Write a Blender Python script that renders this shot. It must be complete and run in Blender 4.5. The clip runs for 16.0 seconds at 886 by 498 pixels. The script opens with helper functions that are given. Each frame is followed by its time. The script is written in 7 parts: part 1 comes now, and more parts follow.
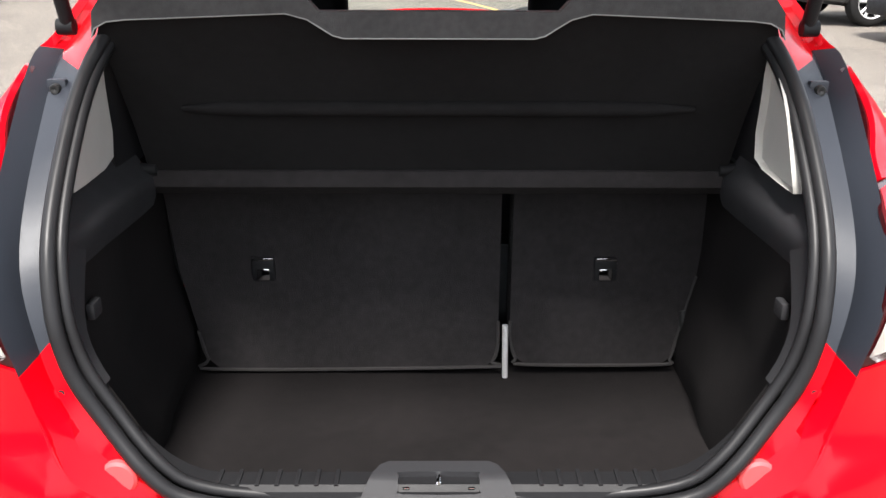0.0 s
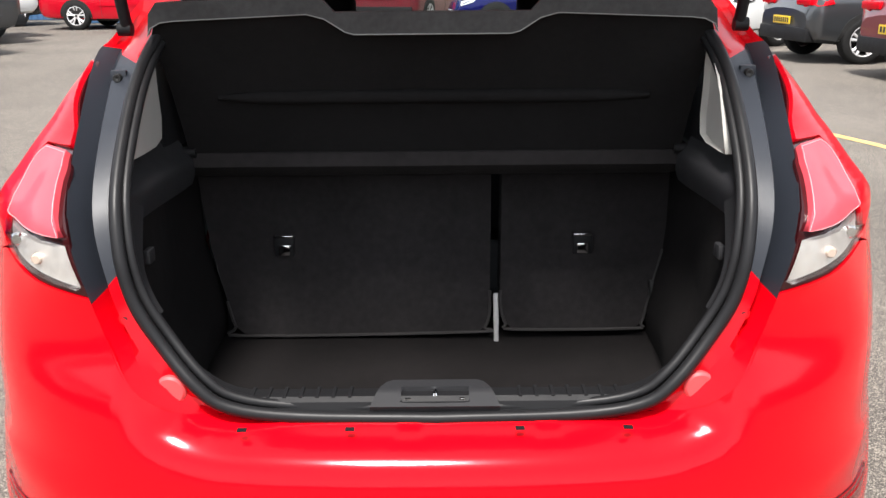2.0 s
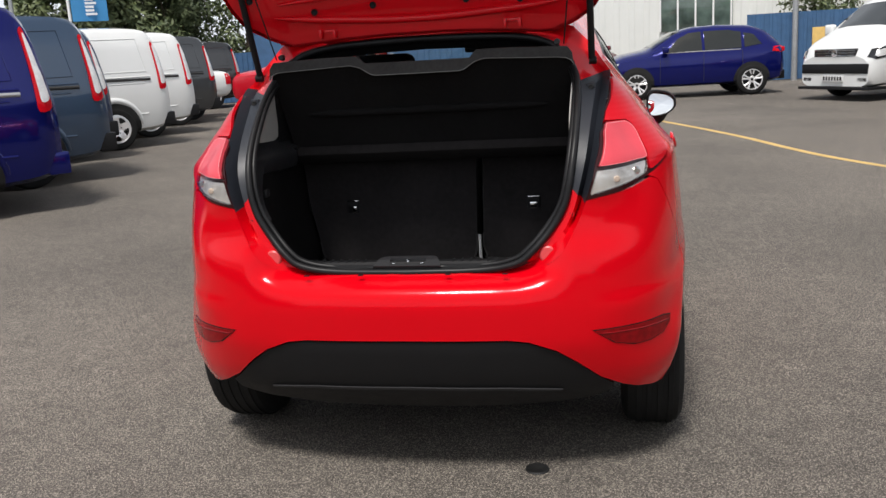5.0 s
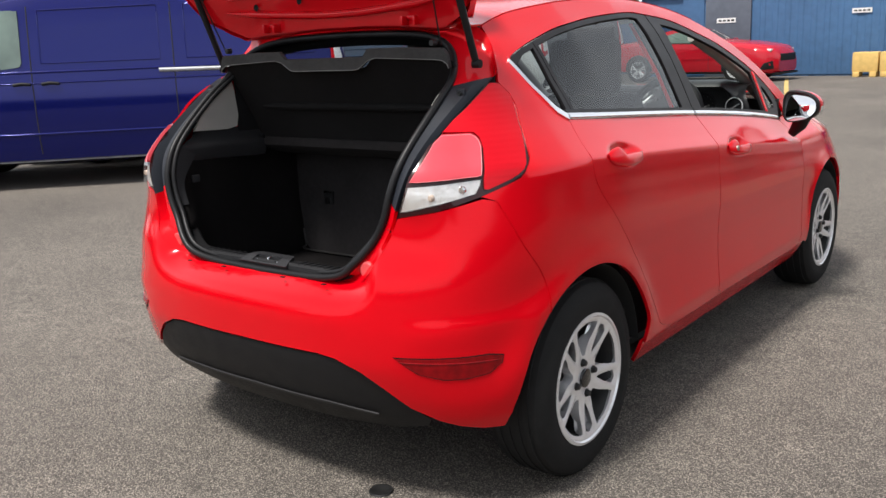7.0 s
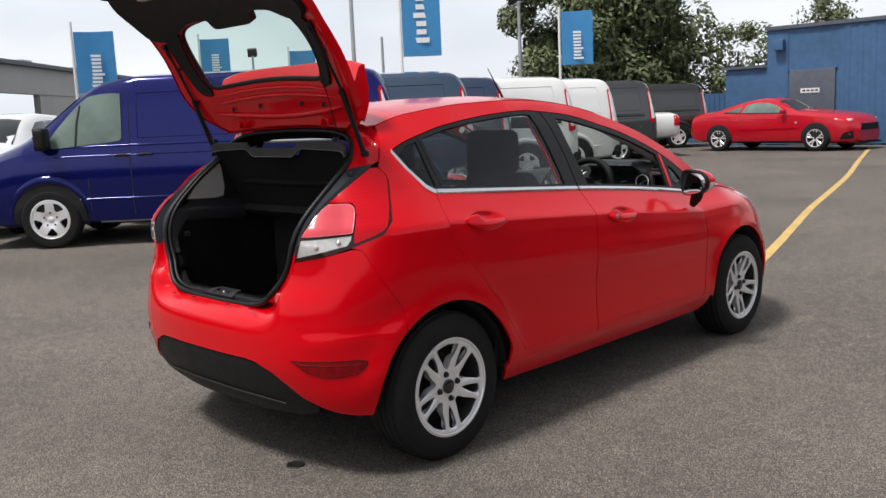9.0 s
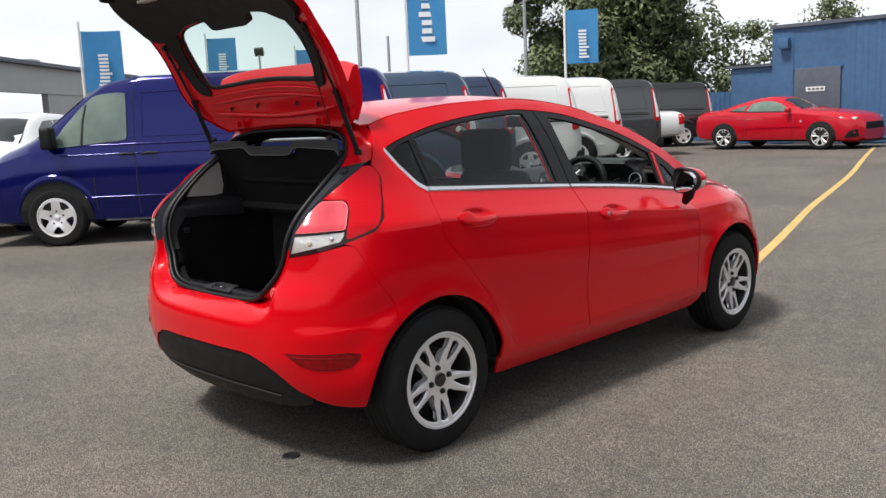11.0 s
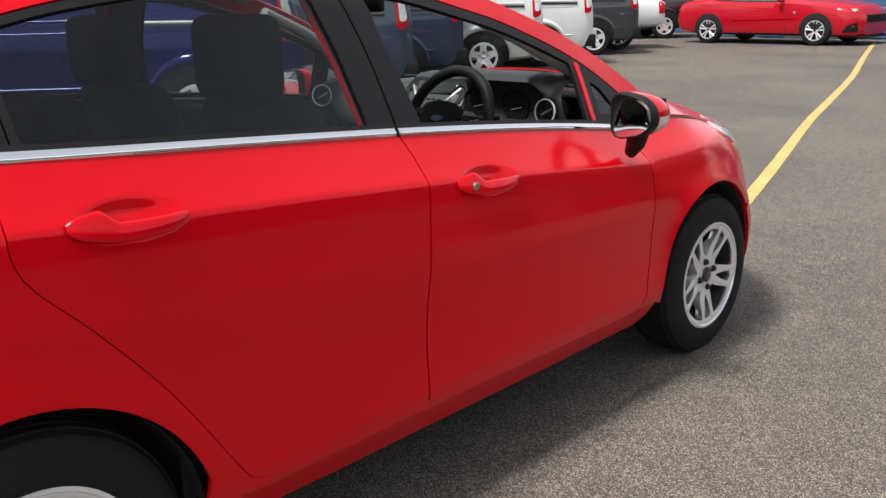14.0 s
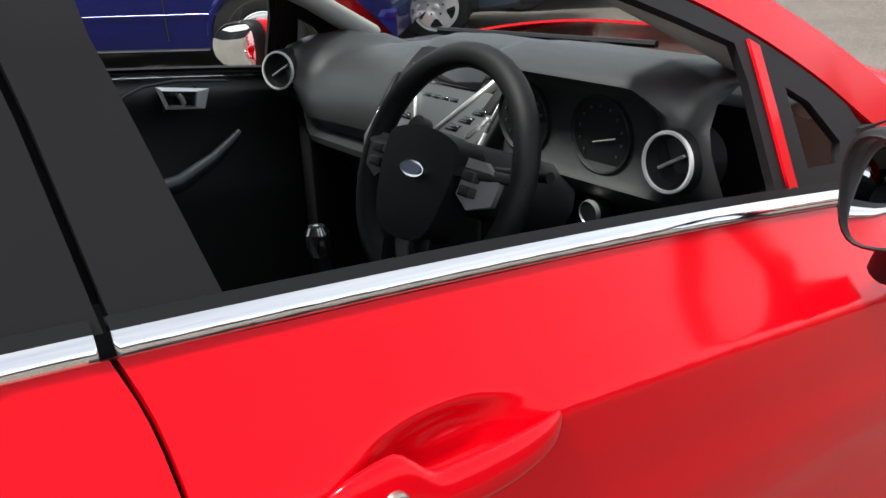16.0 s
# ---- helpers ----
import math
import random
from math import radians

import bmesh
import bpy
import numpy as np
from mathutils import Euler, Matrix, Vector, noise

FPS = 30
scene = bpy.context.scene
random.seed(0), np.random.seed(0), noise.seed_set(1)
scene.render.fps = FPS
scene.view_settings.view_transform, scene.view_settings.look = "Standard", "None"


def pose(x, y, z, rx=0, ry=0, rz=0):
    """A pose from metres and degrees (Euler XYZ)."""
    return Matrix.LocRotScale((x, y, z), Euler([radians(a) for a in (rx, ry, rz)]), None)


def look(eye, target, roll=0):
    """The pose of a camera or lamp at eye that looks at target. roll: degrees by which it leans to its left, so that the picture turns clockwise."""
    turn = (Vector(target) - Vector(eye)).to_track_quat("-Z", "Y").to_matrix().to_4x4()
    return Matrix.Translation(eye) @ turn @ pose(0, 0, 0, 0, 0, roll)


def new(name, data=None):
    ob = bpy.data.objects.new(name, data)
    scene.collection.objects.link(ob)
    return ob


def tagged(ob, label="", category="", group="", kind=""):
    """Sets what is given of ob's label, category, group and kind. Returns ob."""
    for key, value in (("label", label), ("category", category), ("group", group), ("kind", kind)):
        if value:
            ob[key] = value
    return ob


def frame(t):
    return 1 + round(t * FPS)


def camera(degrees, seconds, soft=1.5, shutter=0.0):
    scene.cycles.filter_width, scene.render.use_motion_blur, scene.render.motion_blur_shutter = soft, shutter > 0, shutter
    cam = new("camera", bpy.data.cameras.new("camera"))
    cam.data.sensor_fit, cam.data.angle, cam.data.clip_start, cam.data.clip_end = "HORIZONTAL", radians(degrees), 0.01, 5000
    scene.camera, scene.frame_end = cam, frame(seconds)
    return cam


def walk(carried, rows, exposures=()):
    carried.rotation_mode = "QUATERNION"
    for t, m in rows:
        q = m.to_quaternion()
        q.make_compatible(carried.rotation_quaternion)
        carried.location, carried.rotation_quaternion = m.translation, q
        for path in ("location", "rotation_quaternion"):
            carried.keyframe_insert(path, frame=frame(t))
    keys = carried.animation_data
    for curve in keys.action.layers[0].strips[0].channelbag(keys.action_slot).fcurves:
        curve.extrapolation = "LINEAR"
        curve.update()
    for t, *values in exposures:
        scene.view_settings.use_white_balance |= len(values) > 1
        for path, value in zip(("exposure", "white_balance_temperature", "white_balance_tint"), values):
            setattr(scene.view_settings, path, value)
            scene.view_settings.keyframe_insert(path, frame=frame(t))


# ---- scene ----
cam = camera(52.7, 16.0)
PATH = [
    (0, (-0.003, -0.842, 1.38), (0.011, 1.034, 0.687), 0.2),
    (0.5, (0.0, -0.848, 1.376), (0.005, 1.029, 0.685), 0.2),
    (1, (0.0, -0.865, 1.381), (0.005, 1.013, 0.691), 0.1),
    (1.5, (0.0, -0.914, 1.362), (0.006, 0.974, 0.701), -0.4),
    (2, (0.016, -1.129, 1.325), (0.014, 0.78, 0.73), -0.5),
    (2.5, (0.019, -1.451, 1.323), (0.001, 0.476, 0.787), -0.6),
    (3, (0.006, -1.805, 1.328), (0.008, 0.138, 0.851), -0.4),
    (3.5, (0.058, -2.175, 1.315), (0.041, -0.223, 0.878), -0.2),
    (3.7, (0.067, -2.285, 1.315), (0.029, -0.334, 0.879), -0.5),
    (4.75, (0.46, -2.40, 1.292), (0.16, -0.49, 0.86), -2.6),
    (5.8, (1.135, -2.031, 1.263), (0.484, -0.189, 0.835), -5.2),
    (6, (1.305, -1.982, 1.297), (0.559, -0.179, 0.859), -5.2),
    (6.5, (1.67, -1.741, 1.26), (0.663, -0.069, 0.826), -3.6),
    (7, (2.021, -1.577, 1.292), (0.821, -0.041, 0.842), -2.4),
    (7.5, (2.381, -1.585, 1.318), (1.114, -0.1, 0.879), -1.0),
    (8, (2.724, -1.673, 1.348), (1.408, -0.22, 0.954), -1.4),
    (8.5, (3.052, -1.706, 1.356), (1.68, -0.291, 1.018), -2.0),
    (9, (3.228, -1.777, 1.374), (1.831, -0.378, 1.074), -2.5),
    (9.2, (3.254, -1.808, 1.38), (1.854, -0.409, 1.088), -2.6),
    (11.3, (3.331, -1.78, 1.369), (1.922, -0.395, 1.062), -2.6),
    (11.5, (3.284, -1.708, 1.346), (1.885, -0.318, 1.014), -2.8),
    (12, (3.095, -1.467, 1.343), (1.77, -0.026, 0.931), -3.0),
    (12.5, (2.924, -1.052, 1.312), (1.658, 0.424, 0.844), -2.6),
    (13, (2.728, -0.656, 1.302), (1.457, 0.801, 0.794), -1.5),
    (13.5, (2.492, -0.206, 1.304), (1.195, 1.222, 0.772), -1.7),
    (14, (2.304, 0.182, 1.317), (0.961, 1.56, 0.771), -1.4),
    (14.5, (2.034, 0.558, 1.311), (0.65, 1.883, 0.736), -1.9),
    (15, (1.827, 0.918, 1.29), (0.407, 2.198, 0.701), -2.9),
    (15.5, (1.566, 1.266, 1.283), (0.104, 2.458, 0.619), -1.8),
    (16, (1.303, 1.535, 1.277), (-0.207, 2.633, 0.56), -2.5),
]
walk(cam, [(t, look(eye, target, roll)) for t, eye, target, roll in PATH], [(0, 1.85), (1.5, 1.75), (2.0, 1.36), (2.5, .75), (3.7, .26), (5.8, .43), (7.0, .65), (8.0, .54), (8.5, .44), (9.2, .18), (11.3, .40), (12.0, .38), (12.5, .38), (13.0, .35), (14.0, .60), (14.5, .95), (15.0, 1.06), (16, 1.12)])

# ---- world, sun, exposure ----
world = bpy.data.worlds.new("sky")
scene.world = world
world.use_nodes = True
_nt = world.node_tree
_sky = _nt.nodes.new("ShaderNodeTexSky")
_sky.sky_type = 'NISHITA'
_sky.sun_disc = False
SUN_DIR = Vector((-0.09, -0.50, 1.0)).normalized()
_sky.sun_elevation = math.asin(SUN_DIR.z)
_sky.sun_rotation = math.atan2(SUN_DIR.x, SUN_DIR.y)
_sky.dust_density = 6.0
_sky.air_density = 1.5
_bg = _nt.nodes["Background"]
_bg.inputs["Strength"].default_value = 0.12
# high thin cloud: the blue is washed to a bright grey-white with soft structure
_geo = _nt.nodes.new("ShaderNodeTexCoord")
_map = _nt.nodes.new("ShaderNodeMapping")
_map.inputs["Scale"].default_value = (1.0, 1.0, 2.6)
_noi = _nt.nodes.new("ShaderNodeTexNoise")
_noi.inputs["Scale"].default_value = 2.2
_noi.inputs["Detail"].default_value = 6.0
_rmp = _nt.nodes.new("ShaderNodeValToRGB")
_rmp.color_ramp.elements[0].position, _rmp.color_ramp.elements[1].position = 0.30, 0.72
_rmp.color_ramp.elements[0].color = (5.5, 5.9, 6.7, 1)
_rmp.color_ramp.elements[1].color = (8.8, 9.0, 9.4, 1)
_mix = _nt.nodes.new("ShaderNodeMixRGB")
_mix.inputs[0].default_value = 0.80
_nt.links.new(_geo.outputs["Generated"], _map.inputs[0])
_nt.links.new(_map.outputs[0], _noi.inputs["Vector"])
_nt.links.new(_noi.outputs["Fac"], _rmp.inputs[0])
_nt.links.new(_sky.outputs[0], _mix.inputs[1])
_nt.links.new(_rmp.outputs[0], _mix.inputs[2])
# brighter haze towards the horizon
_sep = _nt.nodes.new("ShaderNodeSeparateXYZ")
_hz = _nt.nodes.new("ShaderNodeMapRange")
_hz.interpolation_type = 'SMOOTHSTEP'
_hz.inputs["From Min"].default_value, _hz.inputs["From Max"].default_value = 0.05, 0.85
_hz.inputs["To Min"].default_value, _hz.inputs["To Max"].default_value = 1.05, 0.52
_scl = _nt.nodes.new("ShaderNodeVectorMath")
_scl.operation = 'SCALE'
_nt.links.new(_geo.outputs["Generated"], _sep.inputs[0])
_nt.links.new(_sep.outputs["Z"], _hz.inputs[0])
_nt.links.new(_mix.outputs[0], _scl.inputs[0])
_nt.links.new(_hz.outputs[0], _scl.inputs["Scale"])
_nt.links.new(_scl.outputs[0], _bg.inputs["Color"])
sun = new("sun", bpy.data.lights.new("sun", 'SUN'))
sun.data.energy = 3.3
sun.data.angle = radians(11)
sun.data.color = (1.0, 0.96, 0.92)
sun.matrix_world = look(SUN_DIR * 40, (0, 0, 0))


# ---- materials ----
def mat(name, color, rough=0.5, metal=0.0, coat=0.0, vary=0.0, scale=20.0, bump=0.0, bscale=200.0, spec=0.5, coat_rough=0.03, dirt=0.0, rvary=0.0):
    m = bpy.data.materials.new(name)
    m.use_nodes = True
    nt = m.node_tree
    b = nt.nodes["Principled BSDF"]
    b.inputs["Base Color"].default_value = (*color, 1)
    b.inputs["Roughness"].default_value = rough
    b.inputs["Metallic"].default_value = metal
    b.inputs["Coat Weight"].default_value = coat
    b.inputs["Coat Roughness"].default_value = coat_rough
    b.inputs["Specular IOR Level"].default_value = spec
    tc = nt.nodes.new("ShaderNodeTexCoord")
    if vary or rvary:
        n1 = nt.nodes.new("ShaderNodeTexNoise")
        n1.inputs["Scale"].default_value, n1.inputs["Detail"].default_value = scale, 5.0
        n2 = nt.nodes.new("ShaderNodeTexNoise")
        n2.inputs["Scale"].default_value, n2.inputs["Detail"].default_value = scale * 0.12, 3.0
        nt.links.new(tc.outputs["Object"], n1.inputs["Vector"])
        nt.links.new(tc.outputs["Object"], n2.inputs["Vector"])
        ad = nt.nodes.new("ShaderNodeMath")
        ad.operation = 'ADD'
        nt.links.new(n1.outputs["Fac"], ad.inputs[0])
        nt.links.new(n2.outputs["Fac"], ad.inputs[1])
        if vary:
            mr = nt.nodes.new("ShaderNodeMapRange")
            mr.inputs["From Min"].default_value, mr.inputs["From Max"].default_value = 0.6, 1.4
            mr.inputs["To Min"].default_value, mr.inputs["To Max"].default_value = 1 - vary, 1 + vary
            nt.links.new(ad.outputs[0], mr.inputs[0])
            mx = nt.nodes.new("ShaderNodeVectorMath")
            mx.operation = 'SCALE'
            mx.inputs[0].default_value = color
            nt.links.new(mr.outputs[0], mx.inputs["Scale"])
            nt.links.new(mx.outputs[0], b.inputs["Base Color"])
        if rvary:
            mr2 = nt.nodes.new("ShaderNodeMapRange")
            mr2.inputs["From Min"].default_value, mr2.inputs["From Max"].default_value = 0.6, 1.4
            mr2.inputs["To Min"].default_value, mr2.inputs["To Max"].default_value = max(0, rough - rvary), rough + rvary
            nt.links.new(ad.outputs[0], mr2.inputs[0])
            nt.links.new(mr2.outputs[0], b.inputs["Roughness"])
    if bump:
        n3 = nt.nodes.new("ShaderNodeTexNoise")
        n3.inputs["Scale"].default_value, n3.inputs["Detail"].default_value = bscale, 4.0
        nt.links.new(tc.outputs["Object"], n3.inputs["Vector"])
        bp = nt.nodes.new("ShaderNodeBump")
        bp.inputs["Strength"].default_value = bump
        bp.inputs["Distance"].default_value = 0.004
        nt.links.new(n3.outputs["Fac"], bp.inputs["Height"])
        nt.links.new(bp.outputs[0], b.inputs["Normal"])
    return m


def glass(name, tint, ior=1.5):
    m = bpy.data.materials.new(name)
    m.use_nodes = True
    nt = m.node_tree
    out = nt.nodes["Material Output"]
    tr = nt.nodes.new("ShaderNodeBsdfTransparent")
    tr.inputs[0].default_value = (*tint, 1)
    gl = nt.nodes.new("ShaderNodeBsdfGlossy")
    gl.inputs["Roughness"].default_value = 0.0
    lw = nt.nodes.new("ShaderNodeLayerWeight")
    lw.inputs[0].default_value = 0.5
    pw = nt.nodes.new("ShaderNodeMath")
    pw.operation = 'POWER'
    pw.inputs[1].default_value = 4.0
    nt.links.new(lw.outputs["Facing"], pw.inputs[0])
    fr = nt.nodes.new("ShaderNodeMapRange")
    fr.inputs["To Min"].default_value, fr.inputs["To Max"].default_value = 0.035, 0.9
    nt.links.new(pw.outputs[0], fr.inputs[0])
    ms = nt.nodes.new("ShaderNodeMixShader")
    nt.links.new(fr.outputs[0], ms.inputs[0])
    nt.links.new(tr.outputs[0], ms.inputs[1])
    nt.links.new(gl.outputs[0], ms.inputs[2])
    nt.links.new(ms.outputs[0], out.inputs[0])
    return m


def asphalt():
    m = mat("asphalt", (0.1, 0.095, 0.088), rough=0.88)
    nt = m.node_tree
    b = nt.nodes["Principled BSDF"]
    tc = nt.nodes.new("ShaderNodeTexCoord")
    v = nt.nodes.new("ShaderNodeTexVoronoi")
    v.inputs["Scale"].default_value = 300.0
    v2 = nt.nodes.new("ShaderNodeTexVoronoi")
    v2.inputs["Scale"].default_value = 150.0
    big = nt.nodes.new("ShaderNodeTexNoise")
    big.inputs["Scale"].default_value, big.inputs["Detail"].default_value = 0.45, 6.0
    mid = nt.nodes.new("ShaderNodeTexNoise")
    mid.inputs["Scale"].default_value, mid.inputs["Detail"].default_value = 9.0, 4.0
    for n in (v, v2, big, mid):
        nt.links.new(tc.outputs["Object"], n.inputs["Vector"])
    r1 = nt.nodes.new("ShaderNodeValToRGB")
    e = r1.color_ramp.elements
    e[0].position, e[0].color = 0.10, (0.052, 0.045, 0.038, 1)
    e[1].position, e[1].color = 0.95, (0.37, 0.326, 0.273, 1)
    k = e.new(0.62)
    k.color = (0.112, 0.098, 0.084, 1)
    sep = nt.nodes.new("ShaderNodeSeparateColor")
    nt.links.new(v.outputs["Color"], sep.inputs[0])
    nt.links.new(sep.outputs[0], r1.inputs[0])
    r2 = nt.nodes.new("ShaderNodeMapRange")
    r2.inputs["From Min"].default_value, r2.inputs["From Max"].default_value = 0.3, 0.7
    r2.inputs["To Min"].default_value, r2.inputs["To Max"].default_value = 0.66, 1.06
    nt.links.new(big.outputs["Fac"], r2.inputs[0])
    r3 = nt.nodes.new("ShaderNodeMapRange")
    r3.inputs["From Min"].default_value, r3.inputs["From Max"].default_value = 0.25, 0.75
    r3.inputs["To Min"].default_value, r3.inputs["To Max"].default_value = 0.85, 1.15
    nt.links.new(mid.outputs["Fac"], r3.inputs[0])
    mm = nt.nodes.new("ShaderNodeMath")
    mm.operation = 'MULTIPLY'
    nt.links.new(r2.outputs[0], mm.inputs[0])
    nt.links.new(r3.outputs[0], mm.inputs[1])
    sc = nt.nodes.new("ShaderNodeVectorMath")
    sc.operation = 'SCALE'
    nt.links.new(r1.outputs[0], sc.inputs[0])
    nt.links.new(mm.outputs[0], sc.inputs["Scale"])
    nt.links.new(sc.outputs[0], b.inputs["Base Color"])
    bp = nt.nodes.new("ShaderNodeBump")
    bp.inputs["Strength"].default_value, bp.inputs["Distance"].default_value = 0.5, 0.006
    nt.links.new(v2.outputs["Distance"], bp.inputs["Height"])
    nt.links.new(bp.outputs[0], b.inputs["Normal"])
    return m


RED = mat("red_paint", (0.62, 0.0010, 0.007), rough=0.17, coat=0.28, coat_rough=0.11, vary=0.03, scale=3.0, spec=0.9)
RED.node_tree.nodes["Principled BSDF"].inputs["Specular Tint"].default_value = (1.0, 0.06, 0.08, 1)
# Same red as outside, set lighter inside to stand in for ground bounce.
RED_LIFT = mat("red_inner_lifted", (0.68, 0.002, 0.009), rough=0.4, coat=0.6, coat_rough=0.06, spec=0.1)
BLACK = mat("black_plastic", (0.009, 0.009, 0.010), spec=0.25, rough=0.55, bump=0.15, bscale=900, rvary=0.08)
TRIMGREY = mat("blue_grey_trim_plastic", (0.019, 0.022, 0.029), spec=0.38, rough=0.42, bump=0.10, bscale=1200, rvary=0.08)
GREYPL = mat("grey_plastic", (0.022, 0.022, 0.024), spec=0.35, rough=0.5, bump=0.12, bscale=1200, rvary=0.06)
PILLAR = mat("black_pillar_film", (0.012, 0.011, 0.012), spec=0.2, rough=0.42, rvary=0.05, vary=0.1)
GLOSSBLACK = mat("gloss_black", (0.008, 0.008, 0.009), rough=0.12, coat=0.6)
RUBBER = mat("rubber_seal", (0.012, 0.012, 0.013), spec=0.24, rough=0.42, rvary=0.1, vary=0.15)
TYRE = mat("tyre_rubber", (0.011, 0.011, 0.011), spec=0.25, rough=0.8, vary=0.25, scale=40, bump=0.2, bscale=300)
CHROME = mat("chrome", (0.86, 0.87, 0.88), rough=0.10, metal=1.0, rvary=0.04)
STEEL_LOCK = mat("brushed_lock_steel", (0.45, 0.42, 0.36), rough=0.35, metal=0.9)
ALLOY = mat("silver_alloy", (0.88, 0.88, 0.89), rough=0.22, metal=0.5, coat=0.4, vary=0.06, scale=12)
DARKMETAL = mat("dark_metal", (0.035, 0.035, 0.035), rough=0.5, metal=0.7, vary=0.3)
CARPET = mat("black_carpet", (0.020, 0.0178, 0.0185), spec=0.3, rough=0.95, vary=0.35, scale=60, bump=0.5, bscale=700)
# Carpet copy set darker, so the lid's shade sits in its base colour.
SHADELID = mat("shaded_shelf_carpet", (0.0075, 0.0070, 0.0072), rough=0.95, spec=0.2, vary=0.3, scale=70, bump=0.4, bscale=800)
PIPING = mat("grey_piping", (0.030, 0.028, 0.028), rough=0.6, spec=0.4)
# Darker copy of the carpet: boot floor and sides carry shade as colour.
SHADECARPET = mat("shaded_boot_carpet", (0.0066, 0.0054, 0.0056), rough=0.95, spec=0.2, vary=0.4, scale=45, bump=0.5, bscale=600)
WELT = mat("grey_welt", (0.22, 0.22, 0.21), rough=0.8)
CARPET2 = mat("shelf_carpet", (0.044, 0.043, 0.043), rough=0.95, vary=0.3, scale=90, bump=0.5, bscale=900)
SEATCLOTH = mat("seat_cloth", (0.014, 0.014, 0.016), spec=0.2, rough=0.9, vary=0.12, scale=30, bump=0.08, bscale=300)
DASH = mat("dash_plastic", (0.027, 0.0275, 0.029), rough=0.42, vary=0.15, bump=0.2, bscale=900)
CONSOLE = mat("grey_metallic_console", (0.085, 0.088, 0.092), rough=0.34, metal=0.5)
RINGSILVER = mat("silver_ring_paint", (0.72, 0.72, 0.71), rough=0.30, metal=0.2)
SATIN = mat("satin_silver", (0.55, 0.55, 0.55), rough=0.34, metal=0.7)
LIGHTTRIM = mat("light_grey_trim", (0.40, 0.39, 0.365), rough=0.75, vary=0.05, bump=0.1)
UNDER = mat("underbody", (0.012, 0.012, 0.012), rough=0.9, vary=0.3)
GLASS = glass("clear_glass", (0.82, 0.87, 0.84))
TINT = glass("tinted_glass", (0.54, 0.57, 0.58))
REARGLASS = glass("green_tinted_glass", (0.72, 0.86, 0.80))
MIRROR = mat("mirror_glass", (0.82, 0.83, 0.84), rough=0.0, metal=1.0)
LENS_RED = mat("red_lens", (0.54, 0.002, 0.010), rough=0.30, coat=0.35, coat_rough=0.10, spec=0.05)
_w = LENS_RED.node_tree.nodes.new("ShaderNodeTexWave")
_w.bands_direction = 'Z'
_w.inputs["Scale"].default_value = 22.0
_wc = LENS_RED.node_tree.nodes.new("ShaderNodeTexCoord")
_wb = LENS_RED.node_tree.nodes.new("ShaderNodeBump")
_wb.inputs["Strength"].default_value, _wb.inputs["Distance"].default_value = 0.25, 0.0015
LENS_RED.node_tree.links.new(_wc.outputs["Object"], _w.inputs["Vector"])
LENS_RED.node_tree.links.new(_w.outputs["Fac"], _wb.inputs["Height"])
LENS_RED.node_tree.links.new(_wb.outputs[0], LENS_RED.node_tree.nodes["Principled BSDF"].inputs["Normal"])
LENS_PINK = mat("red_inner_lens", (0.70, 0.075, 0.10), rough=0.40, coat=0.25, coat_rough=0.08, spec=0.15, vary=0.2, scale=9)
LAMP_EDGE = mat("dark_red_lamp_edge", (0.030, 0.003, 0.004), rough=0.25, coat=0.5, spec=0.2)
PALEPINK = mat("pale_lens_edge", (0.80, 0.34, 0.36), rough=0.3)
PLUG = mat("pale_red_plastic", (0.68, 0.075, 0.08), rough=0.4)
LENS_DARKRED = mat("dark_red_reflector", (0.20, 0.0008, 0.003), rough=0.20, coat=0.35, coat_rough=0.03, spec=0.1, vary=0.5, scale=45, bump=0.25, bscale=90)
LENS_CLEAR = mat("clear_lamp_lens", (0.82, 0.82, 0.81), rough=0.22, metal=0.25, coat=0.7, vary=0.25, scale=60)
AMBER = mat("amber_bulb", (0.60, 0.48, 0.40), rough=0.2)
REFLECTOR = mat("lamp_reflector", (0.93, 0.90, 0.88), rough=0.30, metal=0.7, vary=0.25, scale=45, bump=0.6, bscale=60)
LENSGLASS = glass("lamp_glass", (0.93, 0.93, 0.92))
ASPHALT = asphalt()
YELLOW = mat("worn_yellow_paint", (0.56, 0.38, 0.13), rough=0.8, vary=0.25, scale=18, bump=0.3, bscale=120)
WHITE = mat("white_paint", (0.78, 0.78, 0.77), rough=0.3, coat=0.8)


# ---- mesh helpers ----
def part(name, bm, material, parent=None, label="", smooth=True):
    me = bpy.data.meshes.new(name)
    bm.to_mesh(me)
    bm.free()
    return finish(name, me, material, parent, label, smooth)


def finish(name, me, material, parent=None, label="", smooth=True):
    me.materials.append(material)
    if smooth:
        me.shade_smooth()
    ob = new(name, me)
    if parent is not None:
        ob.parent = parent
    if label:
        ob["label"] = label
    return ob


def thing(name, label, category, at=None, group="", kind=""):
    ob = new(name)
    ob.empty_display_size = 0.2
    if at is not None:
        ob.matrix_world = at
    return tagged(ob, label, category, group, kind)


def pydata(name, verts, faces, material, parent=None, label="", smooth=True, sharp=None, normals=None):
    me = bpy.data.meshes.new(name)
    me.from_pydata([tuple(v) for v in verts], [], [tuple(f) for f in faces])
    me.validate()
    ob = finish(name, me, material, parent, label, smooth)
    if sharp is not None:
        me.set_sharp_from_angle(angle=radians(sharp))
    if normals is not None:
        me.normals_split_custom_set_from_vertices([tuple(n) for n in normals])
    return ob


